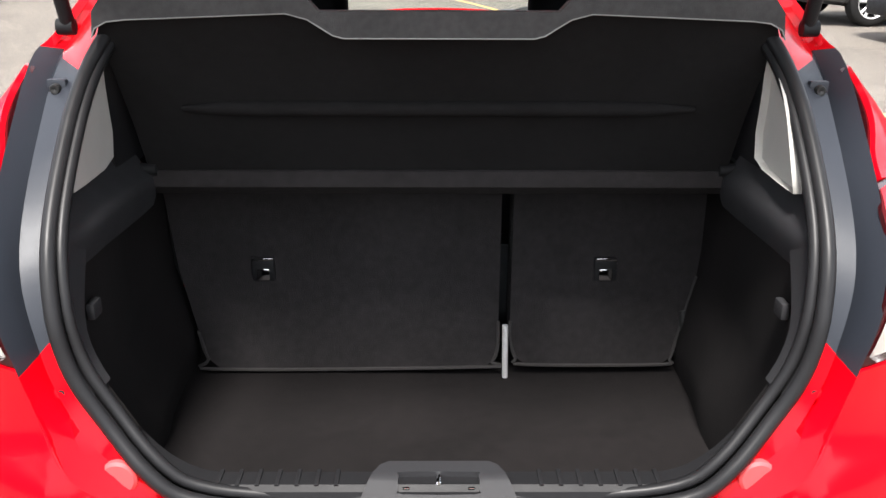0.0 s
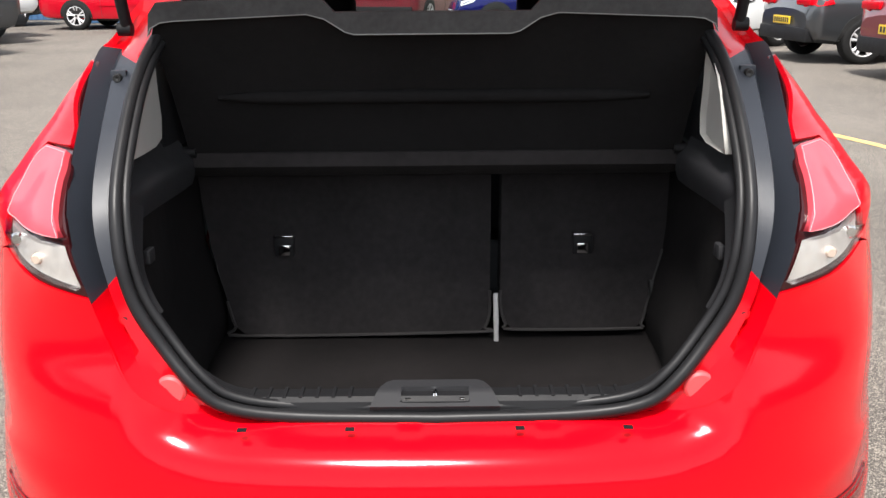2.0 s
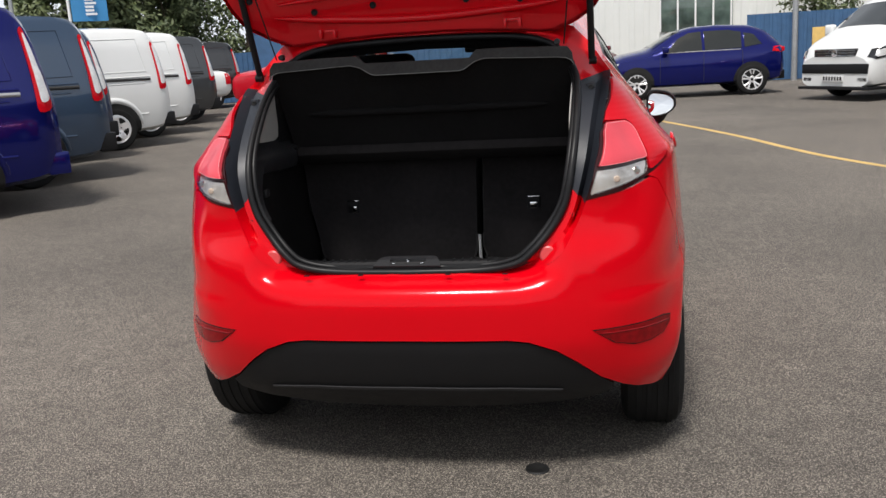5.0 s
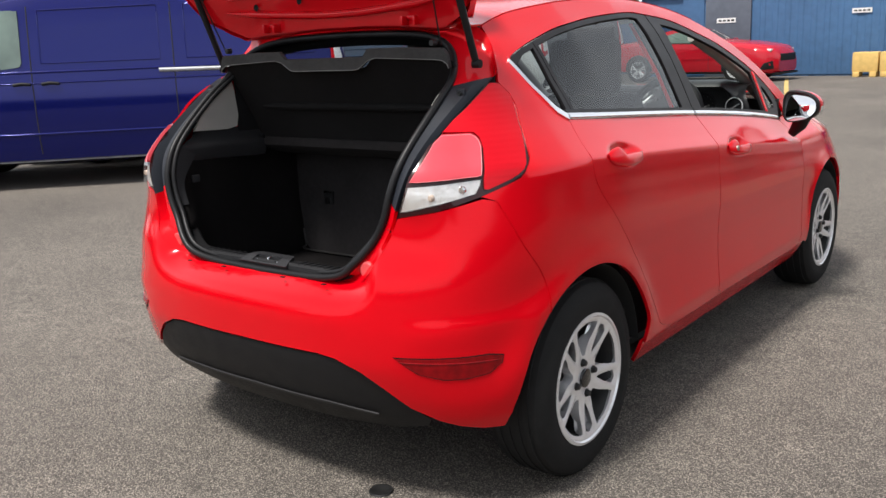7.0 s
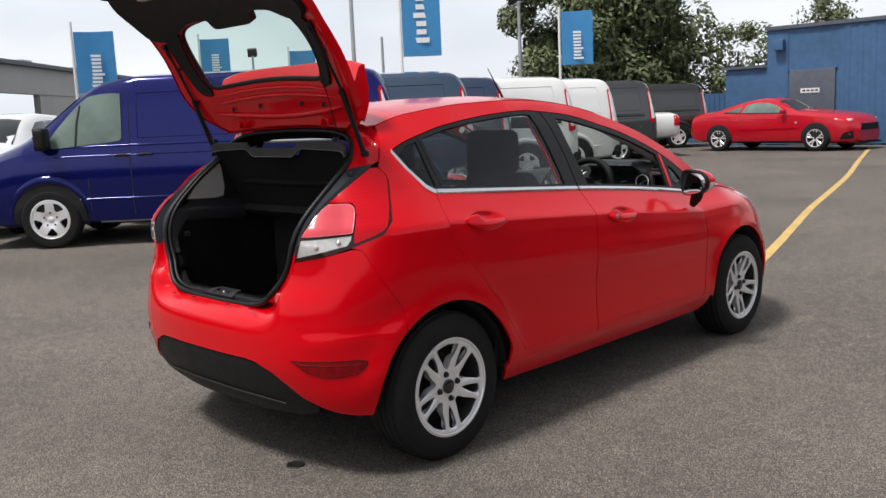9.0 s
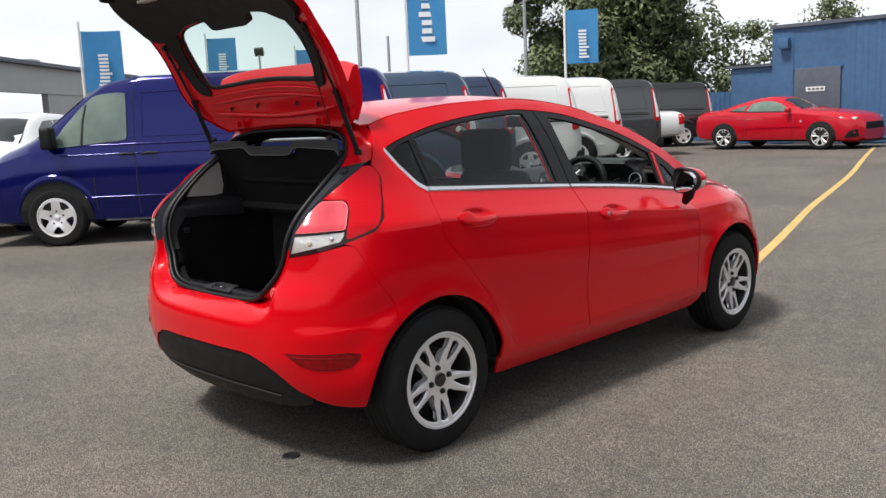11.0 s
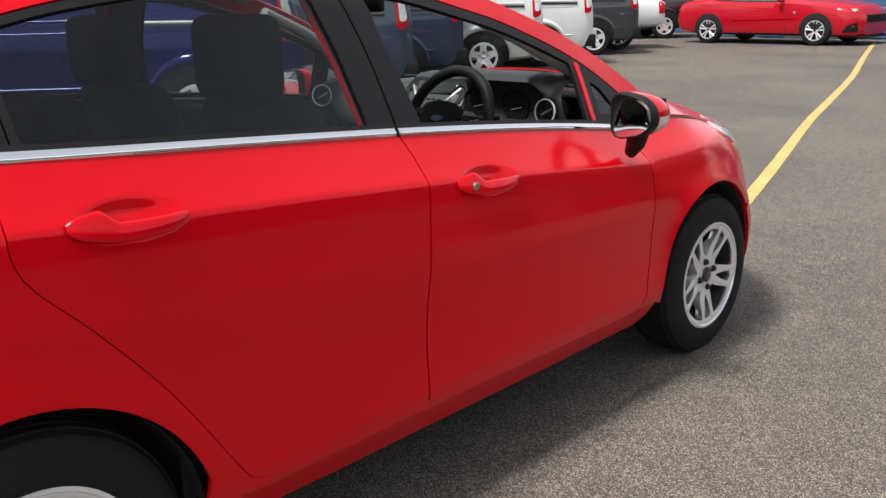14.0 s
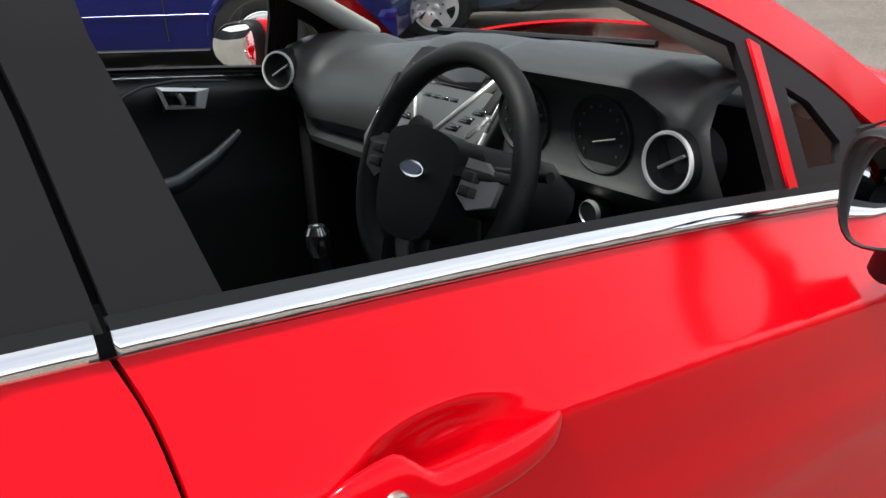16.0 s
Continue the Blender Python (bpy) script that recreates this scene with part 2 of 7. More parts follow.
def box_bm(x0, x1, y0, y1, z0, z1, bevel=0.0, seg=2):
    bm = bmesh.new()
    bmesh.ops.create_cube(bm, size=1.0)
    bmesh.ops.transform(bm, matrix=Matrix.Translation(((x0 + x1) / 2, (y0 + y1) / 2, (z0 + z1) / 2)) @ Matrix.Diagonal((x1 - x0, y1 - y0, z1 - z0, 1)), verts=bm.verts)
    if bevel:
        bmesh.ops.bevel(bm, geom=bm.edges[:], offset=bevel, segments=seg, affect='EDGES', profile=0.6)
    return bm


def box(name, x0, x1, y0, y1, z0, z1, material, parent=None, label="", bevel=0.0, seg=2):
    ob = part(name, box_bm(x0, x1, y0, y1, z0, z1, bevel, seg), material, parent, label, smooth=bevel > 0)
    if bevel:
        ob.data.set_sharp_from_angle(angle=radians(40))
    return ob


def tube_mesh(path, radius, seg=10, closed=False, flat=None):
    """Verts and faces of a tube along a 3D path; radius: a number or one for each point."""
    p = [Vector(q) for q in path]
    n = len(p)
    verts, faces = [], []
    prev = None
    for i in range(n):
        a = p[(i - 1) % n] if closed or i > 0 else p[i]
        b = p[(i + 1) % n] if closed or i < n - 1 else p[i]
        t = (b - a).normalized()
        if prev is None:
            up = Vector((0, 0, 1)) if abs(t.z) < 0.9 else Vector((0, 1, 0))
            side = t.cross(up).normalized()
        else:
            side = (prev - t * prev.dot(t)).normalized()
        prev = side
        up = side.cross(t)
        r = radius[i] if isinstance(radius, (list, tuple)) else radius
        for k in range(seg):
            an = 2 * math.pi * k / seg
            verts.append(p[i] + side * (r * math.cos(an)) + up * (r * math.sin(an) * (flat or 1.0)))
    for i in range(n if closed else n - 1):
        for k in range(seg):
            j = (i + 1) % n
            faces.append((i * seg + k, i * seg + (k + 1) % seg, j * seg + (k + 1) % seg, j * seg + k))
    if not closed:
        faces.append(tuple(reversed(range(seg))))
        faces.append(tuple((n - 1) * seg + k for k in range(seg)))
    return verts, faces


def tube(name, path, radius, material, parent=None, label="", seg=10, closed=False, flat=None):
    v, f = tube_mesh(path, radius, seg, closed, flat)
    return pydata(name, v, f, material, parent, label, sharp=50)


def lathe(name, profile, material, parent=None, label="", seg=48, axis='x', closed=False, sharp=35, at=(0, 0, 0)):
    """Turns a profile of (along, radius) about an axis."""
    verts, faces = [], []
    n = len(profile)
    for k in range(seg):
        a = 2 * math.pi * k / seg
        for h, r in profile:
            c, s = r * math.cos(a), r * math.sin(a)
            v = (h, c, s) if axis == 'x' else (c, h, s) if axis == 'y' else (c, s, h)
            verts.append((v[0] + at[0], v[1] + at[1], v[2] + at[2]))
    for k in range(seg):
        j = (k + 1) % seg
        for i in range(n if closed else n - 1):
            i2 = (i + 1) % n
            faces.append((k * n + i, j * n + i, j * n + i2, k * n + i2) if axis != 'y' else (k * n + i, k * n + i2, j * n + i2, j * n + i))
    return pydata(name, verts, faces, material, parent, label, sharp=sharp)


def grid_mesh(name, rows, material, parent=None, label="", flip=False, thick=0.0, sharp=None):
    """A sheet through rows of points, with an optional thickness."""
    m, n = len(rows), len(rows[0])
    verts = [Vector(v) for r in rows for v in r]
    faces = [(i * n + k, i * n + k + 1, (i + 1) * n + k + 1, (i + 1) * n + k) for i in range(m - 1) for k in range(n - 1)]
    if flip:
        faces = [tuple(reversed(f)) for f in faces]
    ob = pydata(name, verts, faces, material, parent, label, sharp=sharp)
    if thick:
        bm = bmesh.new()
        bm.from_mesh(ob.data)
        bmesh.ops.solidify(bm, geom=bm.faces[:], thickness=thick)
        bm.to_mesh(ob.data)
        bm.free()
        ob.data.shade_smooth()
        ob.data.set_sharp_from_angle(angle=radians(sharp or 40))
    return ob


def densify(pts, step, closed=True):
    out = []
    n = len(pts)
    for i in range(n if closed else n - 1):
        a, b = np.array(pts[i], float), np.array(pts[(i + 1) % n], float)
        k = max(1, int(math.ceil(np.linalg.norm(b - a) / step)))
        out += [a + (b - a) * j / k for j in range(k)]
    if not closed:
        out.append(np.array(pts[-1], float))
    return out


def smooth_line(pts, n=6, closed=False):
    """A Catmull-Rom curve through points of any dimension."""
    p = [np.array(q, float) for q in pts]
    m = len(p)
    out = []
    for i in range(m if closed else m - 1):
        a = p[(i - 1) % m] if closed or i > 0 else 2 * p[0] - p[1]
        b, c = p[i], p[(i + 1) % m]
        d = p[(i + 2) % m] if closed or i < m - 2 else 2 * p[-1] - p[-2]
        for k in range(n):
            t = k / n
            out.append(0.5 * (2 * b + (c - a) * t + (2 * a - 5 * b + 4 * c - d) * t * t + (3 * b - a - 3 * c + d) * t ** 3))
    if not closed:
        out.append(p[-1])
    return out


def inside(poly, x, y):
    """Which of the points lie in the polygon."""
    poly = np.array(poly)
    res = np.zeros(len(x), bool)
    j = len(poly) - 1
    for i in range(len(poly)):
        (x1, y1), (x2, y2) = poly[i], poly[j]
        if y1 != y2:
            res ^= ((y1 > y) != (y2 > y)) & (x < (x2 - x1) * (y - y1) / (y2 - y1) + x1)
        j = i
    return res


from mathutils.geometry import delaunay_2d_cdt


def flat_mesh(outline, holes=(), res=0.04, step=None):
    """Triangles of a plane outline with holes, with inner points on a grid: points, faces, boundary loops."""
    loops = [densify(outline, step or res)] + [densify(h, step or res) for h in holes]
    pts, edges, idx = [], [], []
    for lp in loops:
        s = len(pts)
        pts += [tuple(p) for p in lp]
        idx.append(list(range(s, len(pts))))
        edges += [(s + i, s + (i + 1) % len(lp)) for i in range(len(lp))]
    arr = np.array(pts)
    lo, hi = arr.min(0), arr.max(0)
    gx, gy = np.meshgrid(np.arange(lo[0] + res / 2, hi[0], res), np.arange(lo[1] + res / 2, hi[1], res))
    gx, gy = gx.ravel(), gy.ravel()
    ok = inside(loops[0], gx, gy)
    for h in loops[1:]:
        ok &= ~inside(h, gx, gy)
    gx, gy = gx[ok], gy[ok]
    if len(gx):
        d = np.min(np.hypot(gx[:, None] - arr[None, :, 0], gy[:, None] - arr[None, :, 1]), axis=1)
        keep = d > res * 0.5
        gx, gy = gx[keep], gy[keep]
    allp = [Vector(p) for p in pts] + [Vector((a, b)) for a, b in zip(gx, gy)]
    vco, _, fcs, _, _, _ = delaunay_2d_cdt(allp, edges, [], 0, 1e-6)
    v = np.array([(q.x, q.y) for q in vco])
    cen = np.array([v[list(f)].mean(0) for f in fcs])
    ok = inside(loops[0], cen[:, 0], cen[:, 1])
    for h in loops[1:]:
        ok &= ~inside(h, cen[:, 0], cen[:, 1])
    faces = [list(f) for f, o in zip(fcs, ok) if o]
    # every face the same way round
    out = []
    for f in faces:
        a, b, c = v[f[0]], v[f[1]], v[f[2]]
        out.append(f if (b[0] - a[0]) * (c[1] - a[1]) - (b[1] - a[1]) * (c[0] - a[0]) > 0 else f[::-1])
    return v, out, loops


def panel(name, outline, surface, material, parent=None, label="", holes=(), res=0.04, lip=0.012, off=0.0, mirror=False, step=None):
    """A sheet-metal panel: an outline laid on surface(a, b) -> xyz, with folded edges."""
    v, faces, loops = flat_mesh(outline, holes, res, step)

    def at(ab):
        ab = np.array(ab, float)
        p = surface(ab[:, 0], ab[:, 1])
        e = 0.003
        da = surface(ab[:, 0] + e, ab[:, 1]) - surface(ab[:, 0] - e, ab[:, 1])
        db = surface(ab[:, 0], ab[:, 1] + e) - surface(ab[:, 0], ab[:, 1] - e)
        n = np.cross(da, db)
        n /= np.linalg.norm(n, axis=1)[:, None] + 1e-12
        return p, n
    p, n = at(v)
    p = p + n * off
    verts, norms, fc = [*p], [*n], [list(f) for f in faces]
    if lip:
        for k, lp in enumerate(loops):
            q, m = at(lp)
            q = q + m * off
            t = np.roll(q, -1, 0) - np.roll(q, 1, 0)
            o = np.cross(t, m)
            area = sum(a[0] * b[1] - b[0] * a[1] for a, b in zip(lp, lp[1:] + lp[:1]))
            o *= 1 if (area > 0) == (k == 0) else -1
            o /= np.linalg.norm(o, axis=1)[:, None] + 1e-12
            s, c = len(verts), len(q)
            verts += [*q] + [*(q - m * lip)]
            norms += [*o] * 2 if False else [*o] + [*o]
            for i in range(c):
                j = (i + 1) % c
                f = [s + i, s + c + i, s + c + j, s + j]
                fc.append(f if (area > 0) == (k == 0) else f[::-1])
    verts, norms = np.array(verts), np.array(norms)
    if mirror:
        verts[:, 0] *= -1
        norms[:, 0] *= -1
        fc = [f[::-1] for f in fc]
    return pydata(name, verts, fc, material, parent, label, normals=norms)


# ---- ground ----
def build_ground():
    bm = bmesh.new()
    bmesh.ops.create_grid(bm, x_segments=60, y_segments=60, size=1.0)
    for v in bm.verts:
        v.co.x, v.co.y = math.copysign(abs(v.co.x) ** 2.2, v.co.x) * 900, math.copysign(abs(v.co.y) ** 2.2, v.co.y) * 900 + 10
    tagged(part("ground", bm, ASPHALT), "worn grey-brown tarmac of an open car park", "ground", kind="structure")


build_ground()


# ---- the red hatchback: its surface ----
# plan outline of one half at bumper height, from the tail's middle round to the nose
PLAN = [(0, .03), (.18, .034), (.36, .052), (.54, .09), (.67, .16), (.752, .258), (.805, .40), (.832, .60), (.838, .85), (.832, 1.2), (.832, 1.7),
        (.836, 2.2), (.842, 2.7), (.845, 3.1), (.810, 3.4), (.708, 3.63), (.57, 3.79), (.37, 3.90), (0, 3.945)]
_c = np.array(smooth_line([(-.18, .034)] + PLAN + [(-.38, 3.93)], 24))[24:-24]
_u = np.r_[0, np.cumsum(np.hypot(*np.diff(_c, axis=0).T))]
_t = np.gradient(_c, _u, axis=0)
_t /= np.hypot(*_t.T)[:, None]
_n = np.stack([_t[:, 1], -_t[:, 0]], 1)
ULEN = _u[-1]


def table(rows, soft=0.012):
    """A profile of inset against height, sampled and softened."""
    a = np.array(rows)
    z = np.arange(0.0, 1.7, 0.004)
    d = np.interp(z, a[:, 0], a[:, 1])
    k = np.exp(-0.5 * (np.arange(-12, 13) * 0.004 / soft) ** 2)
    pad = np.r_[d[0] - (d[1] - d[0]) * np.arange(12, 0, -1), d, d[-1] + (d[-1] - d[-2]) * np.arange(1, 13)]
    return z, np.convolve(pad, k / k.sum(), 'valid')


SIDE = table([(0, .2), (.14, .12), (.20, .06), (.26, .025), (.31, .001), (.36, -.004), (.45, .006), (.55, .014), (.62, .0155), (.66, .014), (.72, .018), (.78, .026), (.83, .031),
              (.884, .0385), (.92, .071), (.97, .110), (1.0, .130), (1.07, .158), (1.2, .21), (1.3, .26), (1.4, .33), (1.46, .40), (1.7, .7)], 0.005)
REAR = table([(0, .3), (.12, .22), (.2, .14), (.28, .06), (.36, .025), (.45, .0), (.55, .0), (.66, .012), (.75, .035), (.86, .085), (.95, .135), (1.05, .195),
              (1.15, .27), (1.25, .345), (1.4, .46), (1.7, .7)], 0.02)
LEDGE = table([(0, .3), (.12, .22), (.2, .14), (.28, .06), (.36, .025), (.45, .0), (.57, .0), (.60, .006), (.625, .022), (.64, .045), (.65, .075), (.66, .12), (.68, .2), (1.7, 1.2)], 0.013)
NOSE = table([(0, .16), (.12, .1), (.2, .03), (.3, 0), (.55, .02), (.7, .06), (.8, .14), (.9, .4), (1.7, 1.2)], 0.02)
CORNER = table([(0, 0), (.70, 0), (.76, -.012), (.80, -.004), (.84, .010), (.90, .042), (.96, .064), (1.03, .052), (1.10, .015), (1.16, -.005), (1.25, 0), (1.7, 0)])
TUCK = table([(0, 0), (1.05, 0), (1.12, .020), (1.165, .042), (1.21, .055), (1.25, .070), (1.29, .085), (1.32, .105), (1.36, .130), (1.42, .15), (1.7, .2)])
HUBS = ((.659, .297), (3.133, .295))


def ease(a, b, x):
    t = np.clip((x - a) / (b - a), 0, 1)
    return t * t * (3 - 2 * t)


BELT = np.polyfit([.72, 1.168, 1.67, 2.19, 2.57], [1.067, 1.031, .998, .945, .903], 3)
HANDLES = ((.918, .938), (1.906, .852))


def belt(y):
    return np.polyval(BELT, y)


def skin(u, z):
    """The body's outer surface, right half: u metres round the plan, z up."""
    u, z = np.broadcast_arrays(np.asarray(u, float), np.asarray(z, float))
    uc = np.clip(u, 0, ULEN)
    c = np.stack([np.interp(uc, _u, _c[:, 0]), np.interp(uc, _u, _c[:, 1])], -1)
    n = np.stack([np.interp(uc, _u, _n[:, 0]), np.interp(uc, _u, _n[:, 1])], -1)
    a, b = 1 - ease(.45, 1.05, uc), ease(3.55, 4.3, uc)
    y = c[..., 1]
    zs = z - (belt(np.clip(y, .6, 2.7)) - 1.0) * ease(.5, .86, z)
    mid = ease(.30, .50, uc)
    rear = np.interp(z, *REAR) * mid + np.interp(z, *LEDGE) * (1 - mid)
    d = rear * a + np.interp(z, *NOSE) * b + np.interp(zs, *SIDE) * (1 - a - b)
    for hy, hz in HUBS:
        r = np.hypot(y - hy, z - hz)
        d = d - .016 * np.exp(-((r - .36) / .055) ** 2) * ease(.80, .55, z) * ease(.30, .44, z) * (np.abs(c[..., 0]) > .5)
    # finger pockets behind the door handles, and a ridge round the bumper's corner
    for py, pz in HANDLES:
        q = np.hypot((y - py - .004) / .124, (z - pz + .001 + .05 * (y - py)) / .038)
        d = d + .022 * (1 - ease(.25, 1.05, q)) * (uc > 1.1) * (uc < 3.2)
    rz = .556 + .02 * ease(.6, 1.0, uc)
    d = d - .006 * np.exp(-((z - rz) / np.where(z > rz, .026, .050)) ** 2) * ease(.52, .66, uc) * ease(1.02, .92, uc)
    # the tail lamp's proud inner edge, and the roof rails drawn in towards the tail
    d = d - np.interp(z, *CORNER) * ease(.36, .50, uc) * ease(.82, .58, uc)
    d = d + np.interp(z, *TUCK) * np.interp(y, [.55, .7, 1.0, 1.4, 2.0], [1, .75, .35, .1, 0]) * (uc < 3.6)
    return np.stack([c[..., 0] - n[..., 0] * d, c[..., 1] - n[..., 1] * d, z], -1)


_su = np.linspace(0, ULEN, 2400)


def uy(y, z):
    """u at which the surface has this y, on the side."""
    s = skin(_su, np.full(_su.shape, z))
    lo, hi = int((1.0 if z > 1.15 else .6) / ULEN * 2400), 2200
    return float(np.interp(y, np.maximum.accumulate(s[lo:hi, 1]), _su[lo:hi]))


def ux(x, z):
    """u at which the surface has this x, at the tail."""
    s = skin(_su, np.full(_su.shape, z))[:620]
    return float(np.interp(x, np.maximum.accumulate(s[:, 0]), _su[:620]))


def Y(pts):
    return [(uy(y, z), z) for y, z in pts]


def X(pts):
    return [(ux(x, z), z) for x, z in pts]


def arc(hub, r, a0, a1, n=20):
    return [(hub[0] + r * math.cos(radians(a0 + (a1 - a0) * i / n)), hub[1] + r * math.sin(radians(a0 + (a1 - a0) * i / n))) for i in range(n + 1)]


car = thing("hatchback_car", "bright red five-door hatchback with its tailgate raised", "car")

# outlines in (y, z) on the side
R_SEAM = [(.722, 1.0585), (.703, .972), (.714, .875), (.82, .753), (.945, .595), (1.075, .385), (1.11, .348), (1.18, .326)]
M_SEAM = [(1.628, .338), (1.638, .50), (1.662, .66), (1.682, .80), (1.690, .885), (1.688, .945), (1.676, .9885)]
F_SEAM = [(2.555, .318), (2.615, .34), (2.635, .40), (2.665, .52), (2.690, .67), (2.69, .78), (2.672, .85), (2.62, .885)]
DLO_TOP = [(.605, 1.235), (.697, 1.268), (.846, 1.304), (.974, 1.328), (1.209, 1.355), (1.464, 1.370), (1.608, 1.364), (1.84, 1.338), (2.06, 1.282), (2.22, 1.236), (2.444, 1.148), (2.62, 1.052), (2.74, .965)]
DLO_LOW = [(.605, 1.235), (.638, 1.160), (.674, 1.100), (.697, 1.081), (.722, 1.066)]
RAIL = [(.612, 1.334), (.70, 1.359), (.79, 1.376), (1.014, 1.402), (1.234, 1.414), (1.515, 1.418), (1.8, 1.397), (2.06, 1.345), (2.27, 1.280), (2.48, 1.195), (2.68, 1.09), (2.82, .99), (2.88, .925)]
B_SEAM = [(.311, .886), (.36, .767), (.428, .66), (.4345, .5655)]
ARCH_R, ARCH_F = .350, .366
FARCH = (3.09, .290)


def build_side(s):
    mir = s < 0
    g = .0026   # half a shut line
    dlo_top, dlo_low, rail = smooth_line(DLO_TOP, 4), smooth_line(DLO_LOW, 4), smooth_line(RAIL, 4)
    r_seam, m_seam, f_seam = smooth_line(R_SEAM, 4), smooth_line(M_SEAM, 3), smooth_line(F_SEAM, 3)
    arch_r, arch_f = HUBS[0], FARCH
    # quarter, cant rail and windscreen pillar in one pressing
    edge = [(a + g, b) for a, b in Y(smooth_line(list(reversed(B_SEAM)), 3))]
    lamp_out = [(.818, .900), (.948, .938), (1.008, .986), (1.080, 1.124), (1.083, 1.149), (1.062, 1.180)]
    out = Y([(y, z) for y, z in arc(arch_r, ARCH_R + .002, 130, 16, 24)]) + Y([(.990, .348), (.982, .318), (1.08, .326), (1.15, .322)])
    out += [(a - g, b) for a, b in Y(list(reversed(r_seam))[1:])]
    out += Y([(y, z - .012) for y, z in reversed(dlo_low[:-1])]) + Y([(y, z + .002) for y, z in dlo_top[1:]])
    out += Y([(2.76, .90), (2.84, .885)]) + Y(list(reversed(rail)))
    out += [(1.146, 1.298), (1.122, 1.256), (1.092, 1.214)] + lamp_out[::-1] + list(reversed(edge))
    quarter = panel("rear_quarter", out, skin, RED, car, mirror=mir, res=.035)
    # rear door
    out = Y(r_seam) + Y([(1.4, .316), (1.62, .322)]) + [(a - g, b) for a, b in Y(m_seam)] + Y([(y, belt(y) - .0085) for y in (1.4, 1.25, 1.1, .9, .735)])
    rdoor = panel("rear_door", out, skin, RED, car, mirror=mir, res=.030 if mir else .0075)
    # front door
    out = [(a + g, b) for a, b in Y(list(reversed(m_seam)))] + Y([(1.66, .322), (2.1, .316), (2.48, .314)]) + Y(f_seam) + Y([(y, belt(y) - .0085) for y in (2.58, 2.44, 2.3, 2.1, 1.9, 1.78)])
    fdoor = panel("front_door", out, skin, RED, car, mirror=mir, res=.030 if mir else .0075)
    # front wing
    out = Y([(2.69, .318)]) + [(a + 2.5 * g, b) for a, b in Y(f_seam[2:])] + Y([(2.68, .890), (2.82, .90), (3.0, .885), (3.2, .855), (3.29, .835), (3.36, .75), (3.50, .69), (3.54, .60)])
    out += Y([(3.52, .50)] + arc(arch_f, ARCH_F + .002, 40, 178, 24))
    panel("front_wing", out, skin, RED, car, mirror=mir, res=.035)
    # sill
    out = Y([(.984, .318), (.998, .235), (1.4, .225), (2.2, .225), (2.64, .235), (2.69, .262), (2.718, .318), (2.56, .326), (2.2, .326), (1.5, .330), (1.2, .334)])
    panel("sill", out, skin, RED, car, mirror=mir, res=.05, off=-.010)
    # tail lamp
    out = X([(.526, .852), (.556, .857), (.62, .868)]) + lamp_out + [(1.012, 1.180)] + X([(.584, 1.10), (.568, 1.035), (.555, .96), (.541, .90)])
    lamp = panel("tail_lamp", out, skin, LAMP_EDGE, car, "tail lamp in a dark red-black surround", mirror=mir, res=.03, off=-.004, lip=.006)
    panel("red_lens", [tuple(q) for q in smooth_line([(.842, .917), (.940, .948), (.993, .991), (1.066, 1.123), (1.070, 1.149), (1.053, 1.173), (1.012, 1.176)], 3)] + X([(.588, 1.096), (.578, 1.060)]) + [(.850, 1.057), (.864, 1.044), (.863, 1.018), (.833, .946), (.829, .918)], skin, LENS_RED, lamp, "deep red tail lens", mirror=mir, res=.025, off=.004, lip=.02)
    box_l = X([(.561, .945)]) + [(.815, .951), (.828, .954), (.857, 1.022), (.858, 1.036), (.851, 1.046), (.836, 1.053)] + X([(.581, 1.053), (.577, 1.035)])
    panel("brake_lens", box_l, skin, LENS_PINK, lamp, "pale red brake lens", mirror=mir, res=.02, off=.006, lip=.02)
    q = densify(box_l, .03)
    tube("lens_trim", [tuple((np.array(p) + (.004, -.006, .001)) * (s, 1, 1)) for p in skin(np.array([k[0] for k in q]), np.array([k[1] for k in q]))], .0007, PALEPINK, lamp, "pale lens outline", seg=6, closed=True)
    clear = X([(.537, .868), (.60, .882)]) + [(.80, .908), (.818, .93), (.822, .942)] + X([(.557, .932)])
    panel("lamp_bowl", clear, skin, REFLECTOR, lamp, "bright faceted reflector bowl", mirror=mir, res=.02, off=-.002, lip=.0)
    panel("reverse_lens", clear, skin, LENSGLASS, lamp, "clear reversing and indicator lens", mirror=mir, res=.02, off=.010, lip=.012)
    for k, (uu, zz, rr, mm) in enumerate(((.66, .905, .009, AMBER), (.76, .920, .011, CHROME))):
        q = skin(np.array([uu]), np.array([zz]))[0]
        lathe("bulb", [(-.004, .0), (-.004, rr * .7), (.0, rr), (.006, rr)], mm, lamp, axis='y', seg=16, at=(q[0] * s, q[1] - .003, q[2]))
    # chrome belt strips
    def strip(name, y0, y1, parent, extra=()):
        ys = np.linspace(y0, y1, 24)
        o = Y([(y, belt(y) - .0065) for y in ys]) + Y([(y, belt(y) + .010) for y in ys[::-1]])
        def rounded(a, b):
            p = skin(a, b)
            q = (b - belt(p[..., 1]) - .0018) / .0083
            p[..., 0] += .0055 * (1 - q * q)
            return p
        panel(name, o, rounded, CHROME, parent, "chrome belt strip", mirror=mir, res=.005, off=.002, lip=.008, step=.03)
        o = Y([(y, belt(y) + .0105) for y in ys]) + Y([(y, belt(y) + .021) for y in ys[::-1]])
        panel("waist_seal", o, skin, RUBBER, parent, "black waist seal", mirror=mir, res=.03, off=.002, lip=.010)
    strip("belt_strip", .730, 1.668, rdoor)
